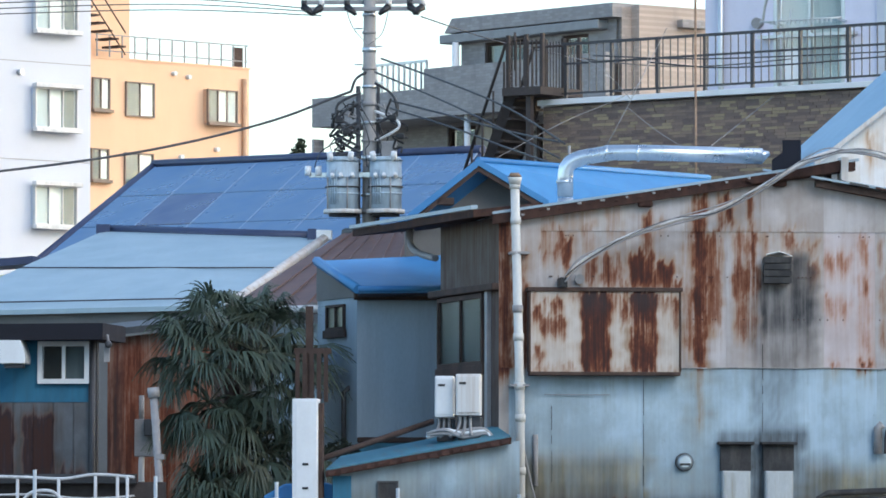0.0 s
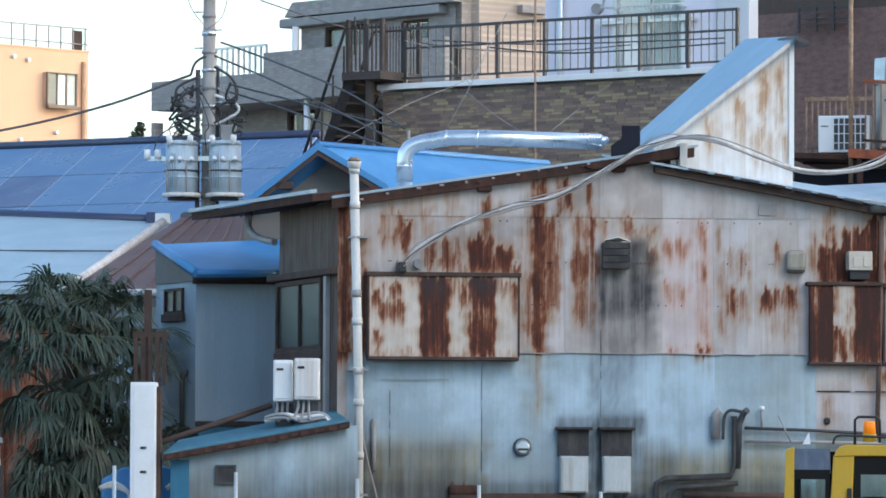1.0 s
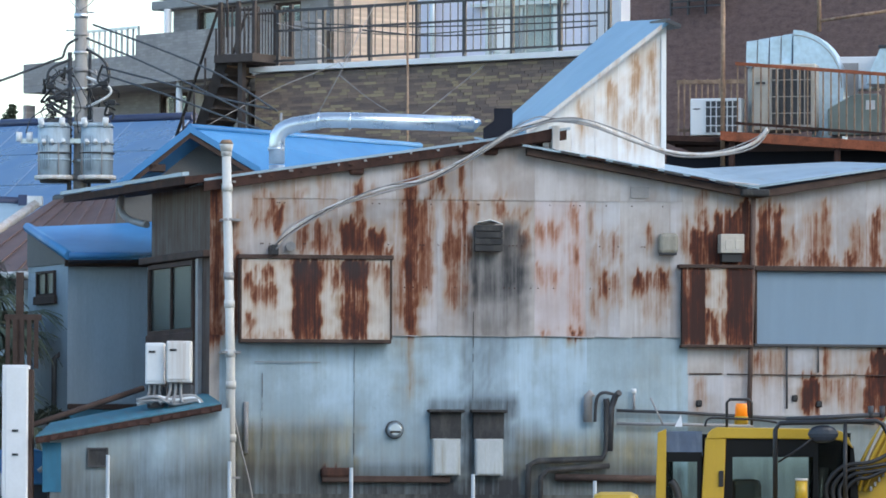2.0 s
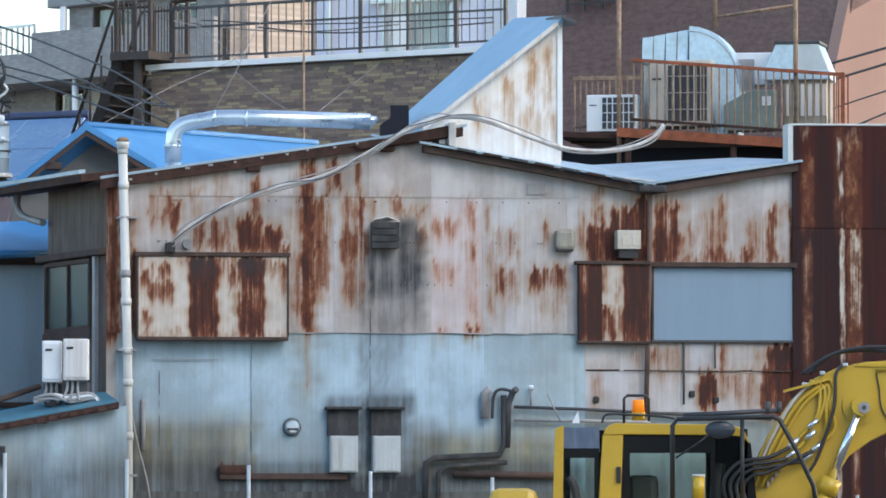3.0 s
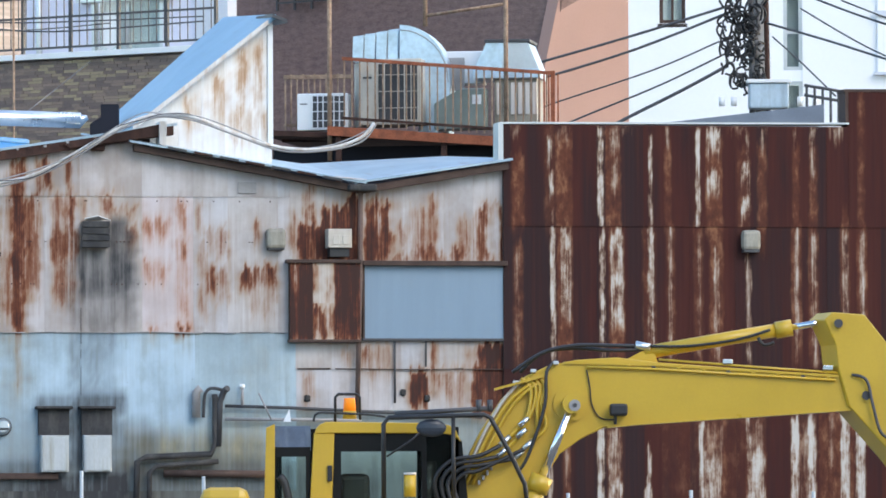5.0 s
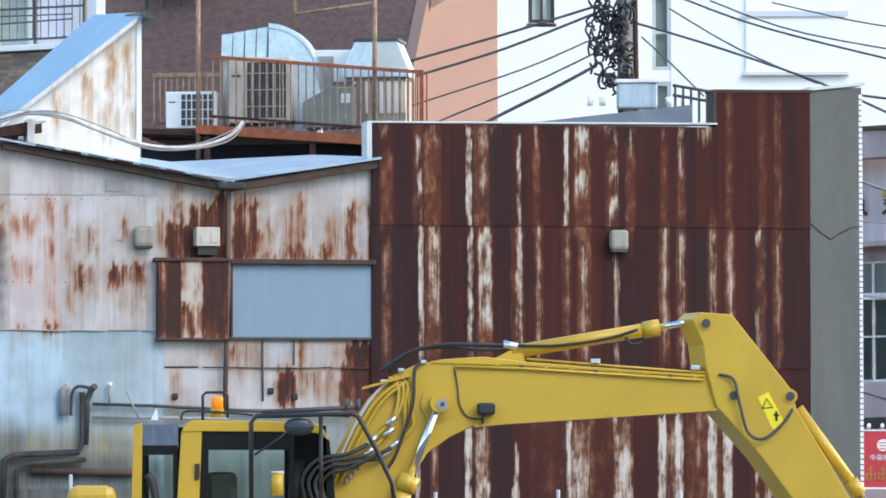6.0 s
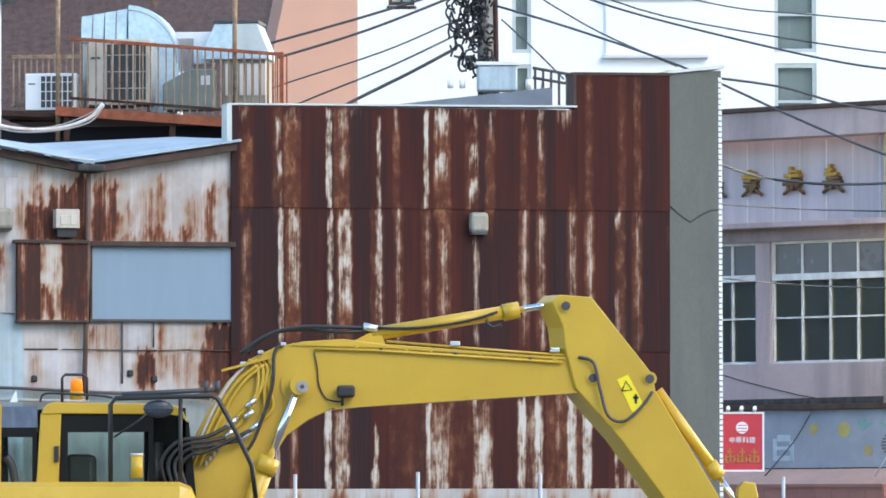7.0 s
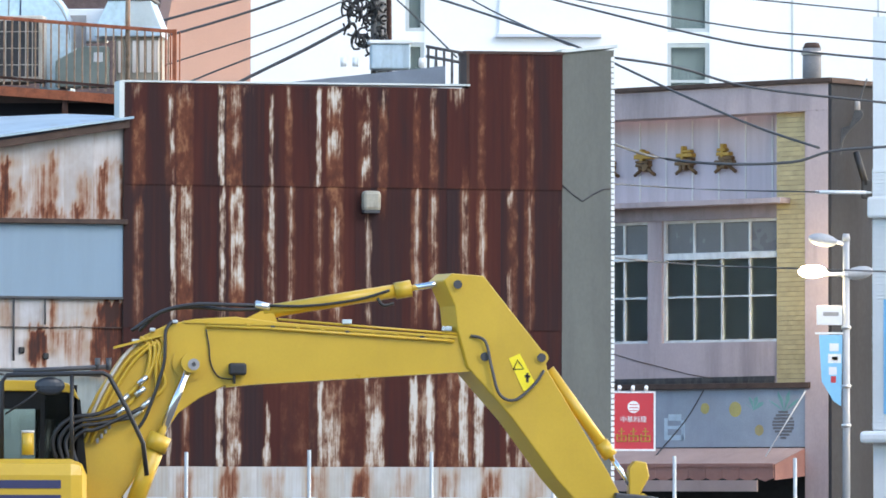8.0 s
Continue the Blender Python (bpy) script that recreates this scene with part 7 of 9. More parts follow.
for r in range(56):
    part("ochre_tile", B(-1.31, -0.54, -0.06 - 0.004 * (r % 2), 0.3, 3.56 + r * 0.0868, 3.56 + r * 0.0868 + 0.08), YELLOW_TILE, pk)
part("ochre_backing", B(-1.31, -0.53, -0.03, 0.29, 3.5, 8.42), BROWN_TRIM, pk)
part("cornice", B(-7.5, -0.4, -0.3, 0.1, 3.47, 3.57, bevel=0.01), BROWN_TRIM, pk)
part("shop_board", B(-7.5, -0.53, -0.2, 0.1, 2.42, 3.47), PAINTED_BLUE, pk, "faded painted grey-blue shop board")
# near-black board paints the shade beneath the awning
part("shop_wall", B(-7.5, -0.53, 0.1, 0.3, 0.0, 3.5), ROOM_SHADE, pk, "dark board with the shade under the awning painted in")
# faded fruit painted on the board
for x, z, r, mt in ((-2.15, 3.1, 0.14, plain("faded_yellow_paint", (0.42, 0.36, 0.14), 0.8)), (-1.6, 2.72, 0.1, plain("faded_ochre_paint", (0.40, 0.33, 0.16), 0.8)), (-2.85, 3.12, 0.1, plain("faded_yellow_paint", (0.42, 0.36, 0.14), 0.8))):
    part("painted_lemon", tube(bmesh.new(), [(x, -0.2, z), (x, -0.206, z)], r, 14), mt, pk)
teal = plain("faded_teal_paint", (0.18, 0.36, 0.33), 0.8)
pine = plain("faded_brown_paint", (0.15, 0.15, 0.16), 0.8)
for k in range(4):
    a = -1.0 + 0.65 * k
    part("painted_leaf", prism(bmesh.new(), [(-1.72, 3.08), (-1.72 + 0.2 * math.sin(a) - 0.05, 3.1 + 0.2 * math.cos(a)), (-1.72 + 0.28 * math.sin(a), 3.08 + 0.26 * math.cos(a)), (-1.68 + 0.18 * math.sin(a), 3.06 + 0.18 * math.cos(a))], -0.206, -0.2), teal, pk)
    part("painted_leaf", prism(bmesh.new(), [(-1.03, 3.05), (-1.03 + 0.3 * math.sin(a) - 0.04, 3.05 + 0.3 * math.cos(a)), (-1.03 + 0.42 * math.sin(a), 3.05 + 0.4 * math.cos(a)), (-0.98 + 0.26 * math.sin(a), 3.05 + 0.24 * math.cos(a))], -0.206, -0.2), teal, pk)
for r in range(9):
    z, hw = 2.56 + r * 0.058, 0.25 * math.sin(math.pi * (r + 0.9) / 10.4)
    part("painted_pineapple_row", B(-1.05 - hw, -1.05 + hw, -0.205, -0.2, z, z + 0.04), pine, pk)
for x, z, w, h in ((-3.75, 2.55, 0.42, 0.09), (-3.75, 2.75, 0.42, 0.06), (-3.7, 2.9, 0.3, 0.12), (-3.8, 2.55, 0.08, 0.4), (-3.4, 2.55, 0.08, 0.36)):
    part("painted_mark", B(x, x + w, -0.206, -0.2, z, z + h), plain("pale_blue_paint", (0.42, 0.52, 0.6), 0.8), pk)
# awning
part("hanging_cable", tube(bmesh.new(), curve_pts([(-2.8, -0.3, 3.45), (-3.2, -0.34, 2.9), (-3.75, -0.6, 2.2)], 4), 0.014, 6), CABLE, pk)
part("stay_rope", tube(bmesh.new(), [(-0.45, -0.32, 3.42), (-0.98, -0.8, 2.25)], 0.012, 6), STEEL_SASH, pk)
part("wall_crack", tube(bmesh.new(), [(-5.4, -0.006, 4.2), (-4.6, -0.006, 4.0), (-3.4, -0.006, 3.75), (-2.4, -0.006, 3.6)], 0.008, 5), BROWN_TRIM, pk)
part("wall_stain", slab(bmesh.new(), [(-7.4, -0.02, 3.62), (-1.4, -0.02, 3.62), (-1.4, -0.004, 3.70), (-7.4, -0.004, 3.66)], 0.05), SOOTY_BOARD, pk, "sooty ledge of grime")
part("awning_lip", B(-7.5, -0.9, -1.16, -1.12, 1.62, 1.82), AWNING_TOP, pk, "pale lower awning lip")
part("awning_top", slab(bmesh.new(), [(-7.5, -1.1, 2.1), (-0.55, -1.1, 2.1), (-0.55, -0.2, 2.4), (-7.5, -0.2, 2.4)], 0.03), AWNING_TOP, pk, "dusty pink awning cloth")
bm = bmesh.new()
tri = [[bm.verts.new((x, y, z)) for y, z in ((-1.1, 1.82), (-1.1, 2.1), (-0.2, 2.4), (-0.2, 1.9))] for x in (-0.56, -0.53)]
bm.faces.new(tri[0])
bm.faces.new(tri[1][::-1])
for k in range(4):
    bm.faces.new((tri[0][k - 1], tri[0][k], tri[1][k], tri[1][k - 1]))
part("awning_end", bm, AWNING, pk)
for k in range(18):
    part("awning_flap", prism(bmesh.new(), [(-7.5 + k * 0.386, 1.86), (-7.31 + k * 0.386, 1.8), (-7.12 + k * 0.386, 1.86), (-7.12 + k * 0.386, 2.08), (-7.5 + k * 0.386, 2.08)], -1.12, -1.09), AWNING, pk)
part("awning_strip", B(-7.5, -0.55, -1.14, -1.10, 2.06, 2.12), AWNING, pk)
# raised letters of the name, reduced to plain strokes
rng = random.Random(12)
for x in (-5.85, -4.98, -4.0, -3.08):
    g = part("sign_character", bmesh.new(), BRONZE, pk, "weathered gold raised sign character")
    for n, (dx, dz, w, h) in enumerate(((0.10, 0.46, 0.24, 0.05), (0.04, 0.36, 0.40, 0.06), (0.17, 0.30, 0.08, 0.24), (0.06, 0.27, 0.34, 0.05), (0.03, 0.19, 0.42, 0.06), (0.18, 0.08, 0.09, 0.14), (0.10, 0.10, 0.06, 0.10), (0.30, 0.12, 0.07, 0.12))):
        dx, w, dz, h = dx + rng.uniform(-0.04, 0.04), w * rng.uniform(0.75, 1.05), 0.85 * dz, h * rng.uniform(0.9, 1.4)
        part("stroke", B(x + dx, x + dx + w, 0.33, 0.46, 7.42 + dz, 7.42 + dz + h, bevel=0.015), GOLD if n < 3 else BRONZE, g)
    for side in (-1, 1):
        part("stroke", tube(bmesh.new(), [(x + 0.24 + side * 0.05, 0.38, 7.56), (x + 0.24 + side * 0.13, 0.38, 7.50), (x + 0.24 + side * 0.24, 0.38, 7.43)], 0.035, 6), BRONZE, g)
pkr = thing("corner_building_side", 16.43, 112.00, 0, 46, "near-black side wall of the corner building", "wall")
# near-black mottled colour, carried forward over the pier's mauve side face
part("wall", B(-0.24, 4.5, -0.06, 0.28, 0.0, 8.9), plain("near_black_mottled_render", (0.036, 0.037, 0.042), 0.9, 0, 0.35, 0.8, 20, (1, 1, 0.5), dirt=0.8, dirt_colour=(0.02, 0.02, 0.023)), pkr)
part("coping", B(-0.3, 4.6, -0.12, 0.35, 8.905, 8.985), BROWN_TRIM, pkr)
part("flue", tube(bmesh.new(), [(0.5, 0.9, 8.9), (0.5, 0.9, 9.6)], 0.17, 14), plain("weathered_flue", (0.2, 0.2, 0.21), 0.85, 0, 0.25, 4, 30), pkr)
part("flue_band", tube(bmesh.new(), [(0.5, 0.9, 9.48), (0.5, 0.9, 9.54)], 0.20, 14), WHITE_DIRTY, pkr)
part("flue_cap", tube(bmesh.new(), [(0.5, 0.9, 9.6), (0.5, 0.9, 9.7)], 0.17, 14, 0.12), BROWN_TRIM, pkr)
wirebox = thing("service_wires", 16.78, 112.00, 8.59, 0, "tangled service wires and insulators on the corner", "cables")
for k in range(6):
    part("wire", tube(bmesh.new(), curve_pts([(0.04 * k, 0, 0.1 * k - 0.1), (0.12 - 0.05 * k, -0.02, -0.25 - 0.05 * k), (-0.1 - 0.03 * k, 0, -0.5), (-0.3, 0, -0.75 - 0.1 * k)], 4), 0.014, 5), CABLE, wirebox)
part("insulator", tube(bmesh.new(), [(0.03, 0, 0.02), (0.03, 0, -0.16)], 0.05, 8), GREY_CABLE, wirebox)
part("splice_box", B(0.1, 0.3, -0.05, 0.05, -1.75, -1.4, bevel=0.03), BLACK_RUBBER, wirebox)
part("splice", tube(bmesh.new(), [(0.0, 0, -0.9), (0.18, 0, -1.5)], 0.06, 8), BLACK_RUBBER, wirebox)

# red restaurant sign on the street corner
sg = thing("restaurant_sign", 9.85, 88.90, 2.20, 0, "red projecting restaurant sign with gold characters", "sign")
part("board", B(0.0, 0.63, 0.0, 0.12, 0.0, 0.86, bevel=0.008), RED_SIGN, sg)
part("rim", holed(bmesh.new(), -0.015, 0.645, -0.012, 0.1, -0.015, 0.875, [(0.012, 0.618, 0.012, 0.848)]), WHITE_PAINT, sg)
part("emblem", tube(bmesh.new(), [(0.315, 0.0, 0.64), (0.315, -0.008, 0.64)], 0.09, 18), WHITE_PAINT, sg)
for k in range(3):
    part("emblem_line", B(0.25, 0.38, -0.012, -0.007, 0.58 + k * 0.045, 0.592 + k * 0.045), RED_SIGN, sg)
txt = new("lettering", bpy.data.curves.new("lettering", "FONT"))
txt.data.body, txt.data.size, txt.data.extrude, txt.data.align_x = "中華料理", 0.1, 0.003, "CENTER"
txt.data.materials.append(WHITE_PAINT)
txt.parent, txt.location, txt.rotation_euler = sg, (0.315, -0.006, 0.42), (radians(90), 0, 0)
for i, x in enumerate((0.06, 0.24, 0.42)):
    ch = part("name_character", B(x, x + 0.15, -0.008, -0.001, 0.12, 0.135), GOLD, sg)
    for a, b, c, d in ((0.0, 0.15, 0.2, 0.215), (0.03, 0.12, 0.27, 0.285), (0.065, 0.085, 0.12, 0.33), (0.0, 0.02, 0.14, 0.24), (0.13, 0.15, 0.12, 0.22)):
        part("stroke", B(x + a, x + b, -0.008, -0.001, c, d), GOLD, ch)
for x in (0.1, 0.3, 0.5):
    part("lamp", tube(bmesh.new(), [(x, 0.0, 0.9), (x, -0.08, 0.94)], 0.03, 8), WHITE_PAINT, sg)
part("bracket", B(-0.35, 0.0, 0.04, 0.08, 0.7, 0.74), DARK_METAL, sg)
part("bracket", B(-0.35, 0.0, 0.04, 0.08, 0.1, 0.14), DARK_METAL, sg)

sg.scale = (0.945, 0.945, 0.945)

# street lamp with banner
lm = thing("street_lamp", 14.23, 96.00, 0, 0, "white steel street lamp with three lamp heads, one lit", "street lamp")
part("pole", tube(bmesh.new(), [(0, 0, 0), (0, 0, 5.45)], 0.062, 12, 0.05), LAMP_POST, lm)
part("pole_cap", tube(bmesh.new(), [(0, 0, 5.45), (0, 0, 5.56)], 0.065, 12, 0.05), LAMP_POST, lm)
for z in (1.2, 2.6, 3.2, 4.1, 4.9):
    part("band", tube(bmesh.new(), [(0, 0, z), (0, 0, z + 0.05)], 0.075, 12), ALU, lm)


def lamp_head(x, z, mat, flip):
    bm = bmesh.new()
    bmesh.ops.create_uvsphere(bm, u_segments=14, v_segments=8, radius=0.12)
    for v in bm.verts:
        v.co = Vector((v.co.x * 1.9 + x, v.co.y, v.co.z * 0.85 + z + 0.25 * flip * (v.co.x)))
    return part("lamp_head", bm, mat, lm)


lamp_head(-0.36, 5.46, LAMP_POST, -1)
lamp_head(0.2, 4.96, LAMP_POST, 1)
lamp_head(-0.52, 4.98, LAMP_ON, 0)
part("arm", tube(bmesh.new(), [(-0.34, 0, 4.94), (0.1, 0, 4.94)], 0.03), WHITE_PAINT, lm)
part("arm", tube(bmesh.new(), [(-0.16, 0, 5.44), (0.0, 0, 5.4)], 0.03), WHITE_PAINT, lm)
part("plate", B(-0.46, -0.06, -0.02, 0.02, 4.16, 4.46, bevel=0.01), WHITE_PAINT, lm, "small white name plate")
part("plate_text", B(-0.36, -0.12, -0.026, -0.021, 4.3, 4.36), GREY_CABLE, lm)
part("banner_arm", B(-0.48, 0.0, -0.015, 0.015, 4.02, 4.05), WHITE_PAINT, lm)
part("banner", prism(bmesh.new(), [(-0.42, 4.01), (-0.38, 3.3), (-0.2, 3.0), (-0.08, 2.92), (-0.06, 4.01)], -0.01, 0.006), BANNER, lm, "sky-blue cloth banner")
lampglow = new("street_lamp_bulb", bpy.data.lights.new("street_lamp_bulb", "POINT"))
lampglow.data.energy, lampglow.data.color, lampglow.data.shadow_soft_size = 24, (1.0, 0.80, 0.46), 0.14
lampglow.location = (15.66, 110.30, 5.40)
# the lamp stands close to the corner of the mauve building
lm.location, lm.scale = (16.306, 110.0, -0.233), (1.146, 1.146, 1.146)
for x, z, w, h, mt in ((-0.26, 3.76, 0.14, 0.12, WHITE_PAINT), (-0.28, 3.58, 0.2, 0.14, WHITE_PAINT), (-0.22, 3.62, 0.09, 0.06, RED_SIGN), (-0.27, 3.4, 0.12, 0.12, LILAC_WALL), (-0.24, 3.28, 0.08, 0.1, RED_SIGN)):
    part("banner_print", B(x, x + w, -0.014, -0.011, z, z + h, bevel=0.001), mt, lm)
arm2 = thing("fluorescent_arm", 14.82, 103.40, 6.55, 0, "thin white lamp tube on an arm", "lamp")
part("tube", tube(bmesh.new(), [(0, 0, 0), (0.84, 0, 0)], 0.03, 8), WHITE_PAINT, arm2)
part("mount", tube(bmesh.new(), [(0.8, 0, 0.0), (1.02, 0.7, 0.03)], 0.02, 6), ALU, arm2)
rwb = thing("white_tiled_shop", 15.86, 104.00, 0, -30, "narrow white tiled shop front with a rounded ledge", "building")
part("wall", B(0.0, 4.0, 0.02, 0.4, 0.0, 9.5), WHITE_PAINT, rwb)
for r in range(72):
    part("tile_course", B(0.0, 1.2, -0.012, 0.02, 2.65 + r * 0.06, 2.65 + r * 0.06 + 0.05), WHITE_PAINT, rwb)
part("ledge", B(-0.15, 2.0, -0.25, 0.0, 2.42, 2.62, bevel=0.06), WHITE_PAINT, rwb)
part("ledge", B(-0.05, 2.0, -0.15, 0.0, 6.15, 6.5, bevel=0.04), WHITE_PAINT, rwb)
part("window", B(0.2, 1.5, -0.02, 0.0, 2.9, 4.8), BANNER, rwb)

# ---- utility pole with two transformers ----
P0 = (-10.38, 108.00)
up = thing("utility_pole", *P0, 0, 0, "concrete utility pole with crossarms, bands and cables", "utility pole")
part("shaft", tube(bmesh.new(), [(0, 0, 0), (0.02, 0, 13.5)], 0.15, 14, 0.095), CONCRETE, up)
for k in range(14):
    z = 7.7 + k * 0.31
    part("band", tube(bmesh.new(), [(0.01, 0, z), (0.01, 0, z + 0.05 + 0.03 * (k % 3 == 0))], 0.142 - 0.002 * k, 12), GALV if k % 2 else GREY_CABLE, up)
    part("step_bolt", tube(bmesh.new(), [(0.1 if k % 2 else -0.1, 0, z + 0.1), (0.24 if k % 2 else -0.24, 0, z + 0.1)], 0.014, 5), GALV, up)
for dy, z in ((-0.14, 11.16), (0.1, 11.3)):
    part("crossarm", B(-1.15, 0.9, dy - 0.04, dy + 0.04, z + 0.03, z + 0.1), GREY_CABLE, up)
for k, x in enumerate((-1.1, -0.8, -0.36, 0.36, 0.72, 0.95)):
    part("insulator", tube(bmesh.new(), [(x, -0.15, 11.26), (x + 0.1 * (-1) ** k, -0.2, 11.18), (x + 0.16 * (-1) ** k, -0.22, 11.12)], 0.07, 8, 0.03), BLACK_RUBBER, up)
    part("insulator_cap", tube(bmesh.new(), [(x, -0.15, 11.26), (x, -0.15, 11.38)], 0.05, 8), WHITE_DIRTY if k % 2 else BLACK_RUBBER, up)
    part("dropper", tube(bmesh.new(), curve_pts([(x, -0.2, 11.2), (x * 0.7, -0.2, 10.9 - 0.1 * (k % 2)), (0.0, -0.16, 10.6)], 4), 0.008, 4), GREY_CABLE, up) if k in (2, 3) else None
part("low_arm", B(-1.0, 0.55, -0.2, -0.12, 8.33, 8.41), GALV, up)
for x in (-1.02, -0.84, -0.62, -0.25, 0.14, 0.5):
    part("cutout", tube(bmesh.new(), [(x, -0.22, 8.36), (x, -0.22, 8.52)], 0.055, 8), WHITE_PAINT, up)
part("riser", tube(bmesh.new(), [(-0.17, -0.1, 6.5), (-0.17, -0.08, 9.9)], 0.04, 8), CABLE, up)
part("riser", tube(bmesh.new(), [(0.16, 0.02, 7.0), (0.17, 0.02, 9.95)], 0.03, 8), CABLE, up)
for k in range(9):
    s = -1 if k % 3 else 1
    part("cable_loop", tube(bmesh.new(), curve_pts([(0.12 * s, -0.1, 9.95 - 0.16 * k), (0.42 * s + 0.08 * s * (k % 2), -0.15, 9.75 - 0.15 * k), (0.5 * s, -0.12, 9.45 - 0.1 * k), (0.12 * s, -0.12, 9.25 - 0.1 * k)], 5), 0.024, 6), CABLE if k != 3 else WHITE_PAINT, up)
part("splice_box", B(0.22, 0.5, -0.2, 0.0, 8.55, 8.95, bevel=0.03), GREY_CABLE, up)
rng = random.Random(77)
for k in range(24):
    side = -1 if k < 15 else 1
    c = Vector((side * rng.uniform(0.2, 0.62), -0.2 + 0.15 * rng.random(), rng.uniform(8.75, 9.6)))
    pts = [c + Vector((rng.uniform(-0.16, 0.16), rng.uniform(-0.04, 0.04), rng.uniform(-0.16, 0.16))) for n in range(4)]
    part("jumper_wire", tube(bmesh.new(), curve_pts(pts, 4), rng.choice((0.010, 0.014, 0.020)), 6), GREY_CABLE if k % 9 == 4 else BLACK_RUBBER, up)
for x, z in ((-0.55, 9.25), (-0.42, 9.05), (0.36, 9.3), (0.5, 8.98)):
    part("clamp", B(x, x + 0.14, -0.3, -0.15, z, z + 0.09, bevel=0.02), BLACK_RUBBER, up)
for k in range(5):
    part("lead", tube(bmesh.new(), curve_pts([(-0.9 + 0.3 * k, -0.24, 8.5), (-0.8 + 0.26 * k, -0.3, 8.75 + 0.05 * (k % 2)), (-0.5 + 0.18 * k, -0.28, 8.95), (-0.15, -0.15, 9.2 + 0.1 * k)], 4), 0.011, 5), CABLE, up)


def transformer(x):
    tr = thing("pole_transformer", P0[0] + x, P0[1] - 0.25, 7.7, 0, "pale blue-grey cylindrical pole transformer with cooling ribs", "transformer", "pole transformers")
    part("tank", tube(bmesh.new(), [(0, 0, 0.06), (0, 0, 0.9)], 0.275, 20), TANK, tr)
    part("lid", tube(bmesh.new(), [(0, 0, 0.9), (0, 0, 0.97)], 0.30, 20, 0.24), TANK, tr)
    part("base", tube(bmesh.new(), [(0, 0, 0.0), (0, 0, 0.07)], 0.33, 20), WHITE_DIRTY, tr)
    for z in (0.32, 0.6):
        part("hoop", tube(bmesh.new(), [(0, 0, z), (0, 0, z + 0.035)], 0.288, 20), TANK, tr)
    for k in range(4):
        a = -2.3 + k * 0.16
        part("cooling_rib", tube(bmesh.new(), [(0.29 * math.cos(a), 0.29 * math.sin(a), 0.15), (0.29 * math.cos(a), 0.29 * math.sin(a), 0.75)], 0.012, 5), TANK, tr)
    for a in (-0.6, 0.5):
        part("bushing", tube(bmesh.new(), [(a * 0.3, -0.2, 0.9), (a * 0.34, -0.26, 1.04)], 0.05, 8), WHITE_PAINT, tr)
    part("hanger", B(-0.06, 0.06, 0.2, 0.5, 0.2, 0.8), GALV, tr)
    # black disc: shade beneath the tank, given as colour
    part("underside_shade", tube(bmesh.new(), [(0, 0, -0.05), (0, 0, 0.0)], 0.24, 16), BLACK_RUBBER, tr)
    for a in (-2.5, -1.2):
        part("frame_strut", tube(bmesh.new(), [(0.30 * math.cos(a), 0.30 * math.sin(a), 0.02), (0.30 * math.cos(a), 0.30 * math.sin(a), 0.62)], 0.014, 5), GREY_CABLE, tr)
    part("frame_hoop", tube(bmesh.new(), [(0, 0, 0.44), (0, 0, 0.465)], 0.305, 20), DARK_METAL, tr)
    for a in (-0.45, 0.0, 0.62):
        part("bushing", tube(bmesh.new(), [(a * 0.32, -0.27, 0.62), (a * 0.32, -0.36, 0.66)], 0.045, 8, 0.03), WHITE_PAINT, tr)


transformer(-0.42)
transformer(0.32)

# ---- second pole, wrapped in cables ----
P2 = (7.75, 105.00)
u2 = thing("utility_pole", *P2, 0, 0, "concrete utility pole hidden behind a tangle of black cable loops", "utility pole")
part("shaft", tube(bmesh.new(), [(0.05, 0, 0), (0, 0, 12.5)], 0.14, 12, 0.09), CONCRETE, u2)
rng = random.Random(21)
for k in range(90):
    z, a = rng.uniform(8.95, 10.5), rng.uniform(-0.62, 0.05)
    r = rng.uniform(0.05, 0.14)
    ph = rng.random() * 6.28
    part("cable_loop", tube(bmesh.new(), curve_pts([(a + r * math.cos(ph + t) * (0.7 + 0.6 * rng.random()), -0.1 - 0.2 * rng.random(), z + r * 1.25 * math.sin(ph + t)) for t in (0, 1.1, 2.2, 3.3, 4.4)], 3), 0.02, 5), BLACK_RUBBER, u2)
part("trunk_cable", tube(bmesh.new(), [(-0.12, -0.15, 7.3), (-0.14, -0.15, 10.9)], 0.05, 8), CABLE, u2)
part("conduit", tube(bmesh.new(), [(0.16, -0.05, 7.3), (0.12, -0.05, 10.6)], 0.045, 8), RUST_STEEL, u2)
t2 = thing("pole_transformer", P2[0] + 0.1, P2[1] - 0.4, 8.6, 0, "pale grey-blue transformer box behind the brown wall", "transformer", "pole transformers")
part("tank", B(-0.3, 0.35, -0.2, 0.25, 0.0, 0.42, bevel=0.03), TANK, t2)
part("lid", B(-0.34, 0.39, -0.24, 0.29, 0.42, 0.48, bevel=0.01), WHITE_PAINT, t2)
for x in (-0.75, -0.55, 0.55, 0.8):
    part("insulator", tube(bmesh.new(), [(x, 0, 0.05), (x, 0, 0.2)], 0.05, 8), WHITE_PAINT, t2)
rk = thing("roof_rack", 8.34, 103.00, 8.62, 0, "low dark steel rack on a rear roof", "rack")
for z in (0.0, 0.16):
    part("rail", tube(bmesh.new(), [(0, 0, z + 0.1), (0.7, 0, z - 0.02)], 0.025, 6), DARK_METAL, rk)
for k in range(6):
    part("upright", B(0.02 + k * 0.13, 0.06 + k * 0.13, -0.02, 0.02, -0.35, 0.26 - 0.02 * k), DARK_METAL, rk)

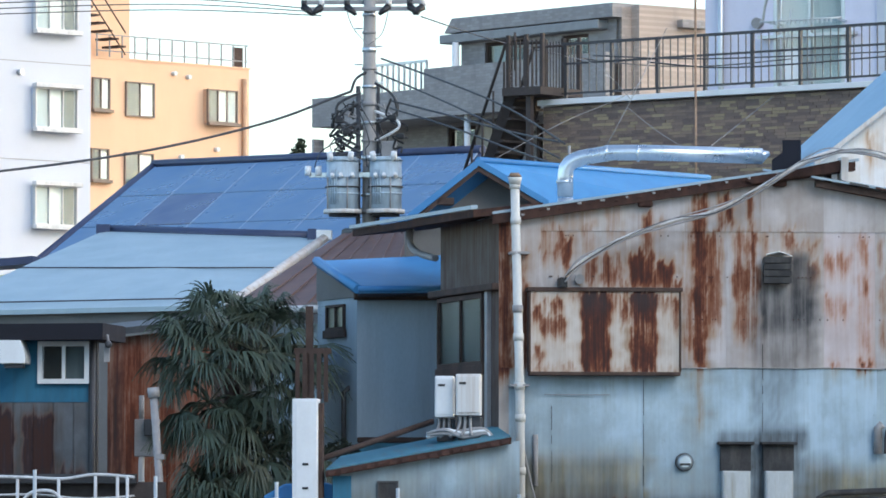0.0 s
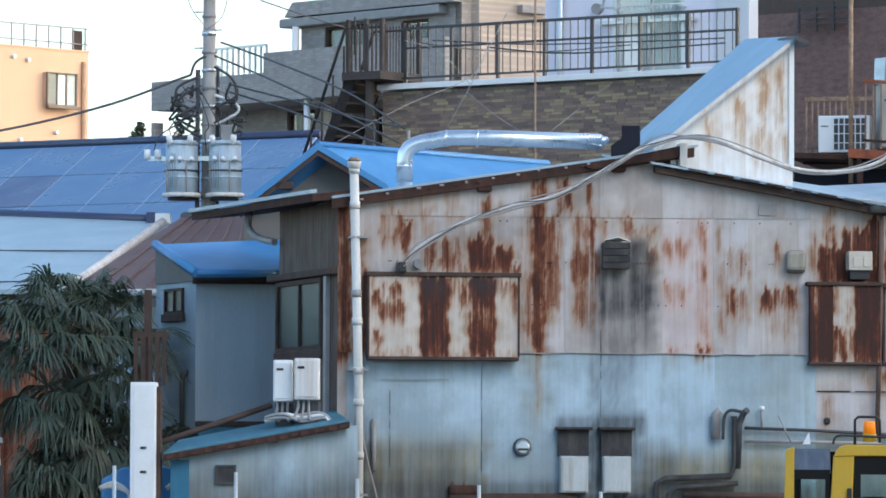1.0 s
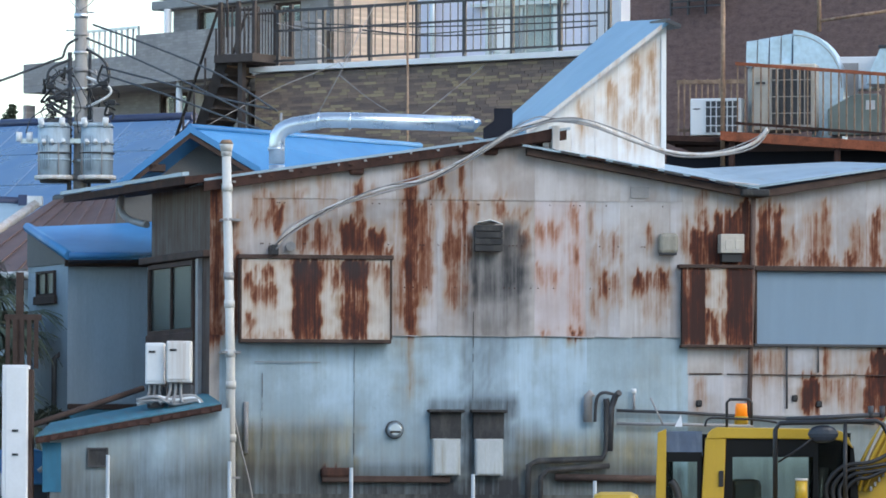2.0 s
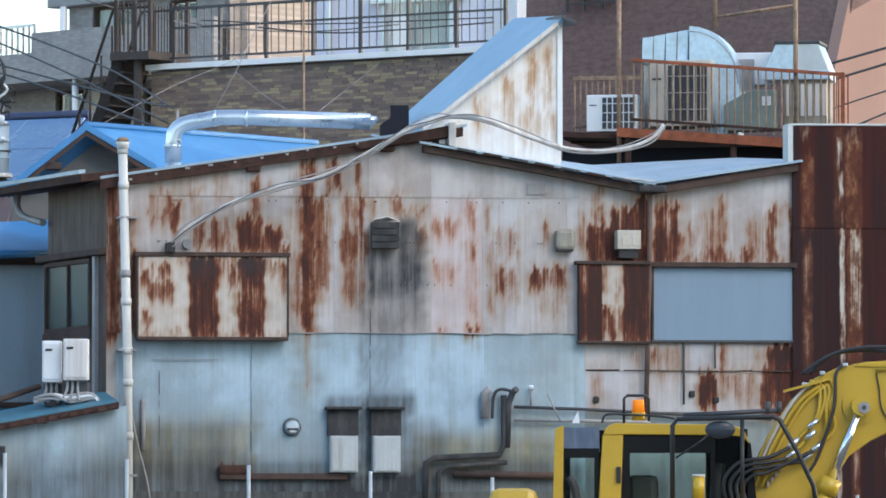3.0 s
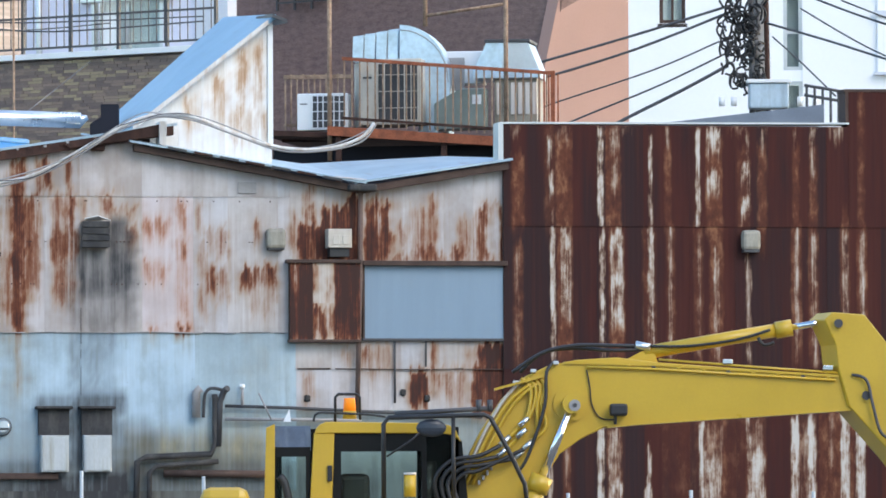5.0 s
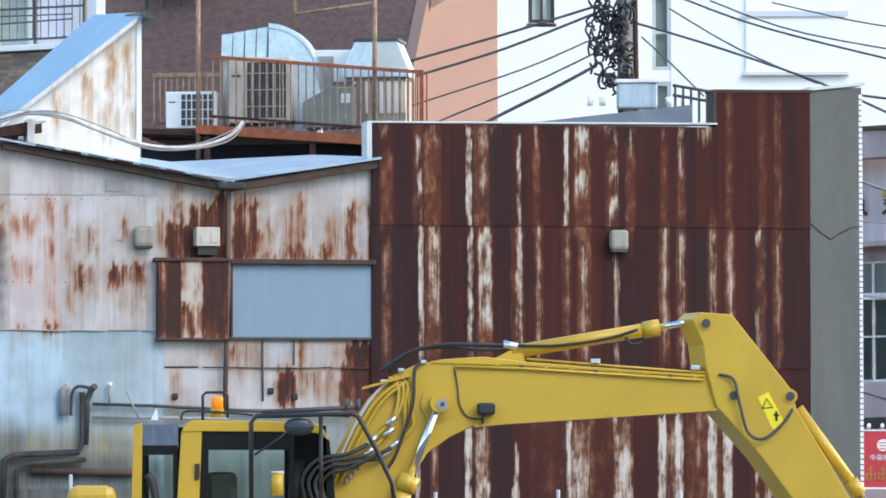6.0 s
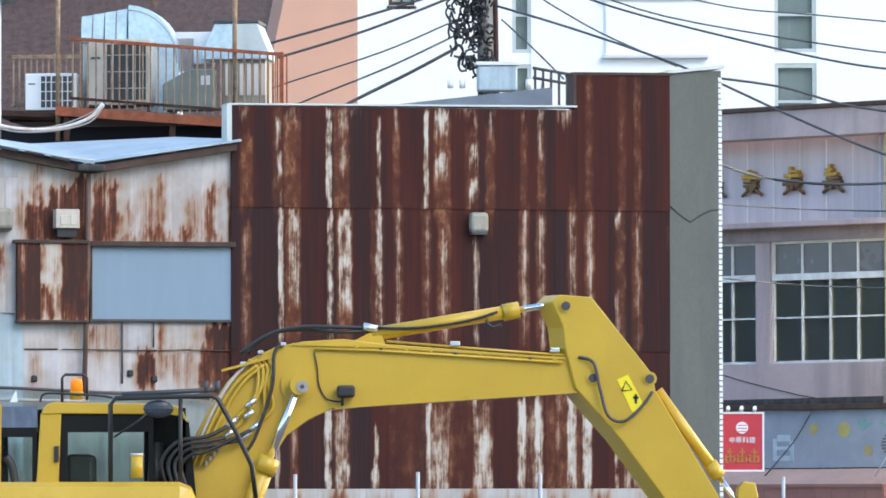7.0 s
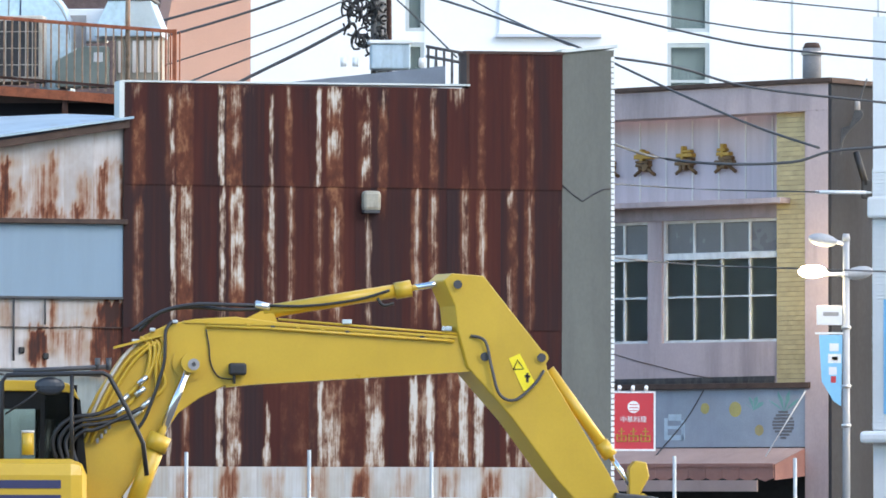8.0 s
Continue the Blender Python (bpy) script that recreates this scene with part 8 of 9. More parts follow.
# ---- overhead cables ----
cable([(-17.03, 106.00, 8.28), (-15.08, 106.50, 8.55), (-13.50, 107.00, 8.86), (-12.00, 107.50, 9.28), (-10.97, 107.80, 9.69), (-10.67, 107.90, 9.81)], 0.022)
cable([(-10.67, 107.90, 9.81), (-10.59, 107.90, 10.02), (-10.41, 107.90, 10.14)], 0.022)
for y0, y1 in ((32, 14), (42, 26), (52, 36)):
    cable([(-17.6, 110, 11.55 - (y0 - 32) * 0.0098), (-14.0, 109, 11.53 - (y0 - 32) * 0.0098), (P0[0] - 1.1 + 0.3 * (y1 > 20), P0[1] - 0.2, 11.24 - (y1 - 14) * 0.006)], 0.009)
for pts in ([(-10.15, 107.90, 10.37), (-8.97, 106.00, 9.85), (-7.68, 104.00, 9.22), (-6.61, 102.00, 8.49)],
            [(-10.26, 107.90, 10.14), (-9.16, 106.00, 9.60), (-8.05, 104.00, 9.01), (-6.70, 102.00, 8.26)],
            [(-10.00, 107.90, 9.65), (-8.78, 106.00, 9.24), (-7.68, 104.00, 8.84), (-6.70, 102.00, 8.52)],
            [(-10.00, 107.90, 9.52), (-8.78, 106.00, 9.05), (-7.68, 104.00, 8.56), (-6.75, 102.00, 8.15)]):
    cable(pts, 0.017, label="dark service cable running down from the pole")
for pts, r in (([(-9.46, 107.80, 11.08), (-8.27, 112.00, 10.95), (-6.69, 116.00, 10.94), (-5.11, 118.00, 11.01), (-3.42, 118.00, 11.14)], 0.012),
               ([(-5.50, 107.00, 10.21), (-4.02, 106.00, 10.03), (-1.47, 105.00, 10.12)], 0.014),
               ([(-6.43, 106.50, 10.29), (-4.50, 106.00, 10.18), (-1.47, 105.00, 10.20)], 0.012)):
    cable(pts, r)
for pts in ([(-7.96, 104.00, 8.35), (-6.81, 105.00, 9.07), (-5.73, 106.00, 9.66), (-5.47, 106.50, 10.36)],
            [(-6.15, 105.00, 8.60), (-5.77, 105.00, 9.30), (-5.30, 106.00, 10.42), (-5.16, 106.00, 10.70)],
            [(-5.77, 105.00, 9.30), (-5.30, 105.00, 8.92), (-4.83, 105.00, 8.62)],
            [(-5.72, 105.00, 9.44), (-6.27, 105.50, 10.02), (-6.87, 106.00, 10.24)],
            [(-4.41, 104.00, 8.52), (-3.80, 105.00, 9.10), (-3.40, 107.15, 9.64)]):
    cable(pts, 0.006, GREY_CABLE, "guy_wire", "thin pale guy wire braced over the roofs", "guy wires")
mast = thing("antenna_mast", -4.58, 104.00, 8.52, 0, "thin rusty antenna mast", "mast")
part("mast", tube(bmesh.new(), [(0, 0, -8.6), (-0.01, 0, 3.2)], 0.019, 8), RAIL_RUST, mast)
for pts, r in (([(4.12, 105.00, 9.42), (5.62, 104.90, 9.84), (7.27, 104.80, 10.34)], 0.022),
               ([(4.22, 105.00, 9.17), (5.72, 104.90, 9.63), (7.31, 104.80, 10.25)], 0.022),
               ([(3.60, 105.00, 8.48), (4.50, 105.00, 8.79), (6.00, 104.90, 9.28), (7.08, 104.80, 9.74)], 0.014),
               ([(4.02, 105.00, 8.16), (4.87, 105.00, 8.53), (6.09, 104.90, 9.02), (7.17, 104.80, 9.53)], 0.016),
               ([(4.87, 105.00, 8.12), (5.58, 105.00, 8.50), (6.47, 104.90, 8.94), (7.22, 104.80, 9.34)], 0.028)):
    cable(pts, r)
for pts, r in (([(7.88, 104.80, 10.04), (9.04, 103.00, 9.51), (10.59, 101.00, 8.76), (12.13, 100.00, 7.95), (13.26, 99.00, 7.36), (14.18, 98.50, 7.01)], 0.020),
               ([(8.44, 104.80, 10.28), (9.41, 103.00, 9.48), (10.50, 101.00, 8.77)], 0.014),
               ([(7.97, 104.80, 9.81), (8.38, 104.00, 9.32), (8.85, 103.00, 8.70)], 0.014),
               ([(8.26, 104.80, 10.61), (9.60, 103.00, 9.90), (11.34, 102.00, 9.34), (13.16, 101.00, 8.84), (14.47, 100.50, 8.64), (15.76, 100.00, 8.49)], 0.018)):
    cable(pts, r)
for pts, r in (([(9.04, 104.00, 10.35), (10.52, 103.00, 9.73), (13.39, 102.00, 9.15), (14.54, 101.00, 8.95), (15.94, 100.00, 8.75)], 0.014),
               ([(10.07, 104.00, 10.32), (11.64, 103.00, 9.88), (12.89, 102.00, 9.68), (15.76, 100.00, 9.24)], 0.012),
               ([(11.09, 100.00, 8.51), (12.13, 100.00, 8.36), (13.31, 100.00, 8.05), (15.47, 100.00, 7.82)], 0.02)):
    cable(pts, r)
for pts, r in (([(9.73, 89.40, 6.65), (10.20, 92.00, 6.70), (11.77, 100.00, 6.93), (12.76, 100.00, 6.83), (13.94, 100.00, 6.86), (14.58, 100.00, 7.04), (15.49, 100.00, 7.12)], 0.022),
               ([(9.73, 89.40, 5.99), (10.20, 92.00, 6.11), (12.58, 100.00, 6.42), (14.39, 100.00, 6.39)], 0.012),
               ([(9.73, 89.40, 4.97), (10.20, 92.00, 5.03), (12.58, 100.00, 5.21), (14.67, 100.00, 5.15), (15.48, 100.00, 5.12)], 0.012)):
    cable(pts, r)

# ---- excavator ----
ex = thing("excavator", 3.44, 79.00, 0, 0, "yellow hydraulic excavator with a raised boom and chromed rods", "excavator")
boom = part("boom", prism(bmesh.new(), [(-1.59, 1.82), (-1.43, 2.26), (-1.13, 2.86), (-0.86, 3.27), (-0.56, 3.55), (-0.28, 3.68), (0.07, 3.75), (0.57, 3.78), (1.06, 3.72), (3.40, 3.54), (3.65, 3.56), (3.79, 3.39), (3.75, 3.20), (3.54, 3.12), (0.78, 2.95), (0.42, 2.91), (0.13, 2.77), (-0.14, 2.58), (-0.64, 1.82), (-0.92, 1.40), (-1.49, 1.40)], -0.2, 0.2), YELLOW, ex, bevel=0.015)
part("bottom_flange", slab(bmesh.new(), [(0.45, -0.225, 2.93), (0.8, -0.225, 2.965), (3.5, -0.225, 3.135), (3.5, 0.2, 3.135), (0.8, 0.2, 2.965), (0.45, 0.2, 2.93)], 0.03), YELLOW, boom)
for x, z, r in ((3.66, 3.3, 0.15), (-0.42, 3.42, 0.05)):
    part("weld_boss", tube(bmesh.new(), [(x, -0.215, z), (x, -0.19, z)], r, 16), YELLOW, boom)
for k in range(9):
    x = 0.7 + k * 0.31
    part("pipe_clip", B(x, x + 0.05, -0.25, -0.19, 3.66 - 0.065 * (x - 0.7), 3.69 - 0.065 * (x - 0.7), bevel=0.008), DARK_METAL if k % 3 == 1 else YELLOW, boom)
part("side_pipe", tube(bmesh.new(), [(0.2, -0.24, 3.66), (1.05, -0.24, 3.63), (3.3, -0.24, 3.485)], 0.018, 6), YELLOW, boom)
part("top_flange", slab(bmesh.new(), [(-0.07, -0.225, 3.73), (1.05, -0.225, 3.70), (3.35, -0.225, 3.55), (3.35, 0.225, 3.55), (1.05, 0.225, 3.70), (-0.07, 0.225, 3.73)], 0.03), YELLOW, boom)
arm = part("arm", prism(bmesh.new(), [(3.17, 4.24), (3.27, 4.33), (3.67, 4.30), (4.43, 3.34), (4.47, 3.13), (5.25, 1.83), (5.58, 1.20), (5.09, 1.20), (4.59, 1.76), (4.04, 2.51), (3.47, 3.16), (3.34, 3.64), (3.31, 3.92)], -0.26, 0.14), YELLOW, ex, bevel=0.015)
for v in arm.data.vertices:
    v.co.x -= 0.42 * (v.co.y + 0.26)
for name, t in (("a", (3.68, 3.29)), ("b", (3.34, 4.19)), ("c", (4.39, 3.28))):
    part("pin", tube(bmesh.new(), [(t[0], -0.3, t[1]), (t[0], 0.2, t[1])], 0.055, 14), DARK_METAL, arm)
    part("boss", tube(bmesh.new(), [(t[0], -0.275, t[1]), (t[0], 0.16, t[1])], 0.09, 14), YELLOW, arm)
part("sticker", prism(bmesh.new(), [(3.98, 3.27), (4.12, 3.33), (4.33, 2.93), (4.17, 2.86)], -0.268, -0.262), plain("bright_yellow_sticker", (0.85, 0.68, 0.02), 0.5, 0, 0.04), arm, "bright yellow warning sticker")
q = (4.10, 3.17)
part("sticker_triangle", tube(bmesh.new(), [(q[0] - 0.06, -0.272, q[1] - 0.04), (q[0] + 0.07, -0.272, q[1] - 0.03), (q[0] - 0.01, -0.272, q[1] + 0.08), (q[0] - 0.06, -0.272, q[1] - 0.04)], 0.008, 5), BLACK_RUBBER, arm)
part("sticker_mark", B(q[0] + 0.08, q[0] + 0.15, -0.272, -0.268, q[1] - 0.14, q[1] - 0.11), BLACK_RUBBER, arm)
part("sticker_mark", B(q[0] + 0.1, q[0] + 0.13, -0.272, -0.268, q[1] - 0.2, q[1] - 0.08), BLACK_RUBBER, arm)


def ram(name, a, b, c, r, y):
    """A hydraulic cylinder: barrel from a to b, chromed rod on to c."""
    f = lambda p, yy=y: (p[0], yy, p[1])
    h = part(name, tube(bmesh.new(), [f(a), f(b)], r, 14), YELLOW, ex)
    d = (Vector(f(c)) - Vector(f(b))).normalized()
    part("gland", tube(bmesh.new(), [Vector(f(b)) - d * 0.16, Vector(f(b)) + d * 0.05], r * 1.25, 14), YELLOW, h)
    part("rod", tube(bmesh.new(), [f(b), f(c)], r * 0.48, 12), CHROME, h)
    part("eye", tube(bmesh.new(), [f(c, y - 0.08), f(c, y + 0.08)], r * 1.1, 14), YELLOW, h)
    return h


ac1 = ram("arm_cylinder", (0.93, 3.84), (2.73, 4.14), (3.30, 4.24), 0.085, 0.0)
ram("boom_cylinder", (-0.75, 1.29), (-0.38, 2.26), (0.01, 3.20), 0.112, -0.36)
ram("bucket_cylinder", (4.50, 3.13), (5.25, 2.09), (5.66, 1.51), 0.075, -0.1)
part("pin_cap", tube(bmesh.new(), [(0.04, -0.46, 3.18), (0.04, -0.2, 3.18)], 0.072, 16), GREY_CABLE, boom)
part("pin_bolt", tube(bmesh.new(), [(0.04, -0.475, 3.18), (0.04, -0.45, 3.18)], 0.03, 6), DARK_METAL, boom)
part("boss_plate", tube(bmesh.new(), [(0.0, -0.23, 3.2), (0.0, -0.19, 3.2)], 0.22, 18), YELLOW, boom)
lampb = part("work_light", B(0.48, 0.70, -0.4, -0.22, 3.05, 3.20, bevel=0.03), BLACK_RUBBER, boom, "black work light")
part("light_stalk", tube(bmesh.new(), [(0.55, -0.3, 3.05), (0.55, -0.26, 2.95)], 0.02, 6), DARK_METAL, boom)
# hoses along the boom
ENDS = ((-0.82, 2.74), (-0.85, 2.60), (-0.65, 2.57), (-0.53, 2.69))
for k, (x, z) in enumerate(ENDS):
    part("hose", tube(bmesh.new(), curve_pts([(-1.62 + 0.08 * k, -0.35 - 0.05 * k, 1.9), (-1.7 + 0.08 * k, -0.4, 2.25 - 0.02 * k), (-1.5 + 0.06 * k, -0.42, 2.5 - 0.05 * k), (-1.15, -0.4, 2.56 - 0.06 * k), (x - 0.06, -0.32, z - 0.05)], 5), 0.026, 7), BLACK_RUBBER, boom)
    part("coupling", tube(bmesh.new(), [(x - 0.07, -0.31, z - 0.05), (x + 0.06, -0.28, z + 0.06)], 0.034, 8), GALV, boom)
    part("steel_pipe", tube(bmesh.new(), curve_pts([(x + 0.05, -0.28, z + 0.05), (x + 0.22, -0.27, z + 0.24), (-0.52 + 0.05 * k, -0.27, 3.12 + 0.03 * k), (-0.5 + 0.06 * k, -0.26, 3.4), (-0.62 + 0.08 * k, -0.25, 3.52)], 4), 0.024, 7), YELLOW, boom)
for x, z in ((-0.59, 2.98), (-0.62, 2.84)):
    part("coupling", tube(bmesh.new(), [(x - 0.06, -0.3, z - 0.05), (x + 0.06, -0.3, z + 0.05)], 0.034, 8), GALV, boom)
part("long_hose", tube(bmesh.new(), curve_pts([(-0.18, -0.24, 3.74), (-0.3, -0.3, 3.6), (-0.33, -0.32, 3.17), (-0.53, -0.34, 2.58), (-0.66, -0.34, 2.36)], 5), 0.022, 7), BLACK_RUBBER, boom)
for off in (0.05, 0.13):
    part("edge_pipe", tube(bmesh.new(), curve_pts([(-1.36 + off, -0.26, 2.2), (-1.1 + off, -0.26, 2.78), (-0.83 + off, -0.26, 3.22), (-0.55 + off, -0.26, 3.46)], 4), 0.024, 7), YELLOW, boom)
for x, z in ((-0.72, 3.46), (-0.5, 3.6), (-0.22, 3.7)):
    part("pipe_clamp", B(x, x + 0.07, -0.28, -0.18, z - 0.01, z + 0.035, bevel=0.01), ALU, boom)
part("pipe_guard", slab(bmesh.new(), [(-0.95, -0.32, 3.4), (-0.35, -0.32, 3.56), (-0.35, -0.2, 3.56), (-0.95, -0.2, 3.4)], 0.03), YELLOW, boom)
part("cylinder_bracket", prism(bmesh.new(), [(0.55, 3.68), (0.9, 3.86), (1.06, 3.82), (1.12, 3.66)], -0.08, 0.08), YELLOW, boom)
for k in range(2):
    part("hose", tube(bmesh.new(), curve_pts([(-0.72 + 0.1 * k, -0.1 + 0.1 * k, 3.6), (-0.35, -0.1 + 0.1 * k, 3.84), (0.05, -0.1 + 0.1 * k, 3.93 - 0.03 * k), (0.5, -0.1, 3.93 - 0.06 * k), (0.92, -0.05, 3.92 - 0.04 * k)], 5), 0.025, 7), BLACK_RUBBER, boom)
part("hose_end", tube(bmesh.new(), [(0.82, -0.08, 3.94), (1.0, -0.06, 3.90)], 0.05, 8), GALV, boom)
part("arm_hose", tube(bmesh.new(), curve_pts([(3.5, -0.28, 3.55), (3.68, -0.32, 3.48), (3.76, -0.34, 3.15), (3.86, -0.34, 2.82), (4.06, -0.34, 2.75), (4.3, -0.32, 2.95), (4.42, -0.3, 3.12)], 5), 0.02, 7), DARK_METAL, arm)
part("top_hose", tube(bmesh.new(), [(1.1, -0.2, 3.75), (2.2, -0.2, 3.66), (3.4, -0.2, 3.57)], 0.016, 6), YELLOW, boom)
part("cylinder_hose", tube(bmesh.new(), curve_pts([(1.0, -0.1, 3.92), (1.5, -0.12, 3.92), (2.1, -0.12, 4.0), (2.5, -0.1, 4.12)], 4), 0.018, 6), BLACK_RUBBER, ac1)
part("elbow", tube(bmesh.new(), curve_pts([(2.35, -0.1, 4.02), (2.42, -0.12, 3.93), (2.55, -0.1, 3.96)], 4), 0.022, 6), BLACK_RUBBER, ac1)
for x, z in ((1.9, 3.69), (3.15, 3.61)):
    part("pipe_clamp", B(x, x + 0.12, -0.24, -0.12, z, z + 0.06, bevel=0.01), GALV, boom)
for k in range(4):
    part("valve_tab", B(-1.16 + 0.05 * k, -1.13 + 0.05 * k, -0.3, -0.2, 2.2 + 0.06 * k, 2.26 + 0.06 * k, bevel=0.005), GREY_CABLE, boom)
part("cable", tube(bmesh.new(), curve_pts([(0.2, -0.22, 3.62), (0.24, -0.22, 3.4), (0.26, -0.22, 3.2), (0.36, -0.22, 3.03), (0.55, -0.24, 3.0)], 4), 0.01, 5), BLACK_RUBBER, boom)
# cream tube paints the highlight along the boom's front edge
part("boom_edge_highlight", tube(bmesh.new(), curve_pts([(-1.36, -0.24, 2.2), (-1.1, -0.24, 2.8), (-0.83, -0.24, 3.26), (-0.6, -0.24, 3.5)], 4), 0.022, 6), CREAM_METAL, boom)
# cab
cab = part("cab", prism(bmesh.new(), [(-3.82, 1.83), (-3.79, 2.92), (-3.68, 2.97), (-3.69, 1.83)], -0.32, -0.22), YELLOW, ex, "yellow cab frame", bevel=0.01)
part("pillar", prism(bmesh.new(), [(-3.26, 1.83), (-3.20, 2.86), (-2.94, 2.86), (-2.98, 1.83)], -0.36, 0.7), YELLOW, cab, bevel=0.02)
part("roof", prism(bmesh.new(), [(-3.19, 2.84), (-3.17, 2.91), (-3.12, 2.96), (-3.05, 2.99), (-1.64, 2.97), (-1.51, 2.94), (-1.43, 2.87), (-1.37, 2.73), (-1.48, 2.82), (-1.62, 2.84), (-2.93, 2.85)], -0.375, 0.71), YELLOW, cab, bevel=0.012)
part("rear_roof", prism(bmesh.new(), [(-3.75, 2.64), (-3.69, 2.94), (-3.24, 2.94), (-3.23, 2.64)], -0.28, 0.7), plain("slate_blue_cover", (0.09, 0.12, 0.18), 0.5, 0, 0.2, 4, 30, dirt=0.4, dirt_colour=(0.3, 0.33, 0.38)), cab, "slate-blue roof cover")
part("front_pillar", prism(bmesh.new(), [(-1.48, 2.84), (-1.36, 2.74), (-1.27, 1.82), (-1.43, 1.82)], -0.34, 0.7), CAB_BLACK, cab)
part("door_frame", holed(bmesh.new(), -2.98, -1.4, -0.34, -0.30, 1.9, 2.92, [(-2.86, -1.86, 1.9, 2.62), (-1.8, -1.46, 1.9, 2.8)]), CAB_BLACK, cab)
part("rear_frame", holed(bmesh.new(), -3.74, -3.24, -0.30, -0.27, 1.9, 2.68, [(-3.66, -3.3, 1.9, 2.56)]), CAB_BLACK, cab)
for a, b, c, d in ((-2.86, -1.86, 1.9, 2.62), (-1.8, -1.46, 1.9, 2.8), (-3.66, -3.3, 1.9, 2.56)):
    pane = part("pane", B(a, b, -0.31, -0.302, c, d), CAB_GLASS, cab)
    pane.visible_shadow = False
part("far_frame", holed(bmesh.new(), -3.74, -1.4, 0.62, 0.66, 1.2, 2.92, [(-3.6, -3.28, 1.9, 2.6), (-2.86, -1.9, 1.6, 2.66)]), CAB_BLACK, cab)
part("floor", B(-3.7, -1.4, -0.3, 0.6, 1.1, 1.2), BLACK_RUBBER, cab)
part("seat", B(-2.9, -2.5, 0.0, 0.45, 1.4, 2.35, bevel=0.08), BLACK_RUBBER, cab)
part("control_column", tube(bmesh.new(), [(-1.8, 0.1, 1.6), (-1.75, 0.1, 2.5)], 0.09, 8), BLACK_RUBBER, cab)
part("handle", B(-3.03, -2.97, -0.40, -0.36, 2.25, 2.45, bevel=0.01), BLACK_RUBBER, cab)
part("rear_hose", tube(bmesh.new(), curve_pts([(-3.62, -0.33, 2.32), (-3.55, -0.34, 2.2), (-3.5, -0.34, 1.9)], 4), 0.05, 8), BLACK_RUBBER, cab)
bc = part("beacon_base", tube(bmesh.new(), [(-2.75, 0.0, 3.03), (-2.75, 0.0, 3.13)], 0.085, 14), YELLOW, cab)
part("beacon_lens", tube(bmesh.new(), [(-2.75, 0.0, 3.13), (-2.75, 0.0, 3.26), (-2.75, 0.0, 3.29)], 0.078, 14, 0.068), AMBER, bc, "lit amber beacon")
part("beacon_guard", tube(bmesh.new(), [(-2.93, -0.05, 2.98), (-2.93, -0.05, 3.3), (-2.89, -0.05, 3.34), (-2.66, -0.05, 3.34), (-2.62, -0.05, 3.3), (-2.62, -0.05, 3.02)], 0.018, 6), BLACK_RUBBER, bc)
part("antenna", tube(bmesh.new(), [(-3.72, 0.1, 3.02), (-3.88, 0.1, 3.36)], 0.012, 5), GREY_CABLE, cab)
part("fin_antenna", prism(bmesh.new(), [(-3.58, 3.0), (-3.48, 3.0), (-3.5, 3.16)], 0.08, 0.11), WHITE_PAINT, cab)
part("wiring", tube(bmesh.new(), curve_pts([(-3.2, -0.1, 3.0), (-3.15, -0.1, 3.1), (-2.9, -0.1, 3.1), (-2.5, -0.1, 3.08), (-2.3, -0.1, 3.05)], 4), 0.016, 5), BLACK_RUBBER, cab)
# guard rail and mirror in front of the cab
part("guard", tube(bmesh.new(), [(-2.34, -0.9, 1.9), (-2.34, -0.9, 2.95), (-2.28, -0.9, 3.03), (-1.1, -0.9, 3.06), (-1.02, -0.9, 3.02), (-0.8, -0.9, 2.62), (-0.6, -0.85, 2.2), (-0.55, -0.8, 1.8)], 0.03, 8), BLACK_RUBBER, ex, "black guard rail")
part("guard_rail", tube(bmesh.new(), [(-2.2, -0.7, 3.08), (-1.05, -0.7, 3.14)], 0.03, 8), DARK_METAL, ex)
for x in (-1.16, -1.02):
    part("rail_socket", tube(bmesh.new(), [(x, -0.7, 3.1), (x, -0.7, 3.25)], 0.035, 8), DARK_METAL, ex)
part("guard_post", tube(bmesh.new(), [(-1.48, -0.9, 1.9), (-1.48, -0.9, 3.04)], 0.026, 8), BLACK_RUBBER, ex)
bm = bmesh.new()
bmesh.ops.create_uvsphere(bm, u_segments=16, v_segments=8, radius=0.18)
for v in bm.verts:
    v.co = Vector((v.co.x * 1.05 - 1.75, v.co.y * 0.3 - 0.85, v.co.z * 0.62 + 2.9))
mir = part("mirror", bm, plain("dark_blue_plastic", (0.025, 0.032, 0.045), 0.4),  ex, "round dark mirror")
part("mirror_arm", tube(bmesh.new(), [(-2.3, -0.9, 2.55), (-2.0, -0.88, 2.75), (-1.85, -0.85, 2.88)], 0.012, 6), BLACK_RUBBER, mir)
# body, hood, exhaust, undercarriage
part("upper_body", B(-3.9, -1.35, -0.7, 1.2, 0.95, 1.95, bevel=0.08), YELLOW, ex)
hd2 = part("engine_hood", B(-4.2, -1.30, -1.35, -0.72, 1.0, 2.0, bevel=0.2), YELLOW, ex, "rounded yellow hood")
for z in (1.46, 1.64):
    part("stripe", B(-3.2, -1.62, -1.36, -1.345, z, z + 0.10), STRIPE, hd2)
part("exhaust", tube(bmesh.new(), [(-2.02, -1.0, 2.05), (-2.02, -1.0, 2.32)], 0.075, 12), YELLOW, ex)
part("exhaust_cap", tube(bmesh.new(), [(-2.02, -1.0, 2.32), (-2.02, -1.0, 2.35)], 0.08, 12), WHITE_DIRTY, ex)
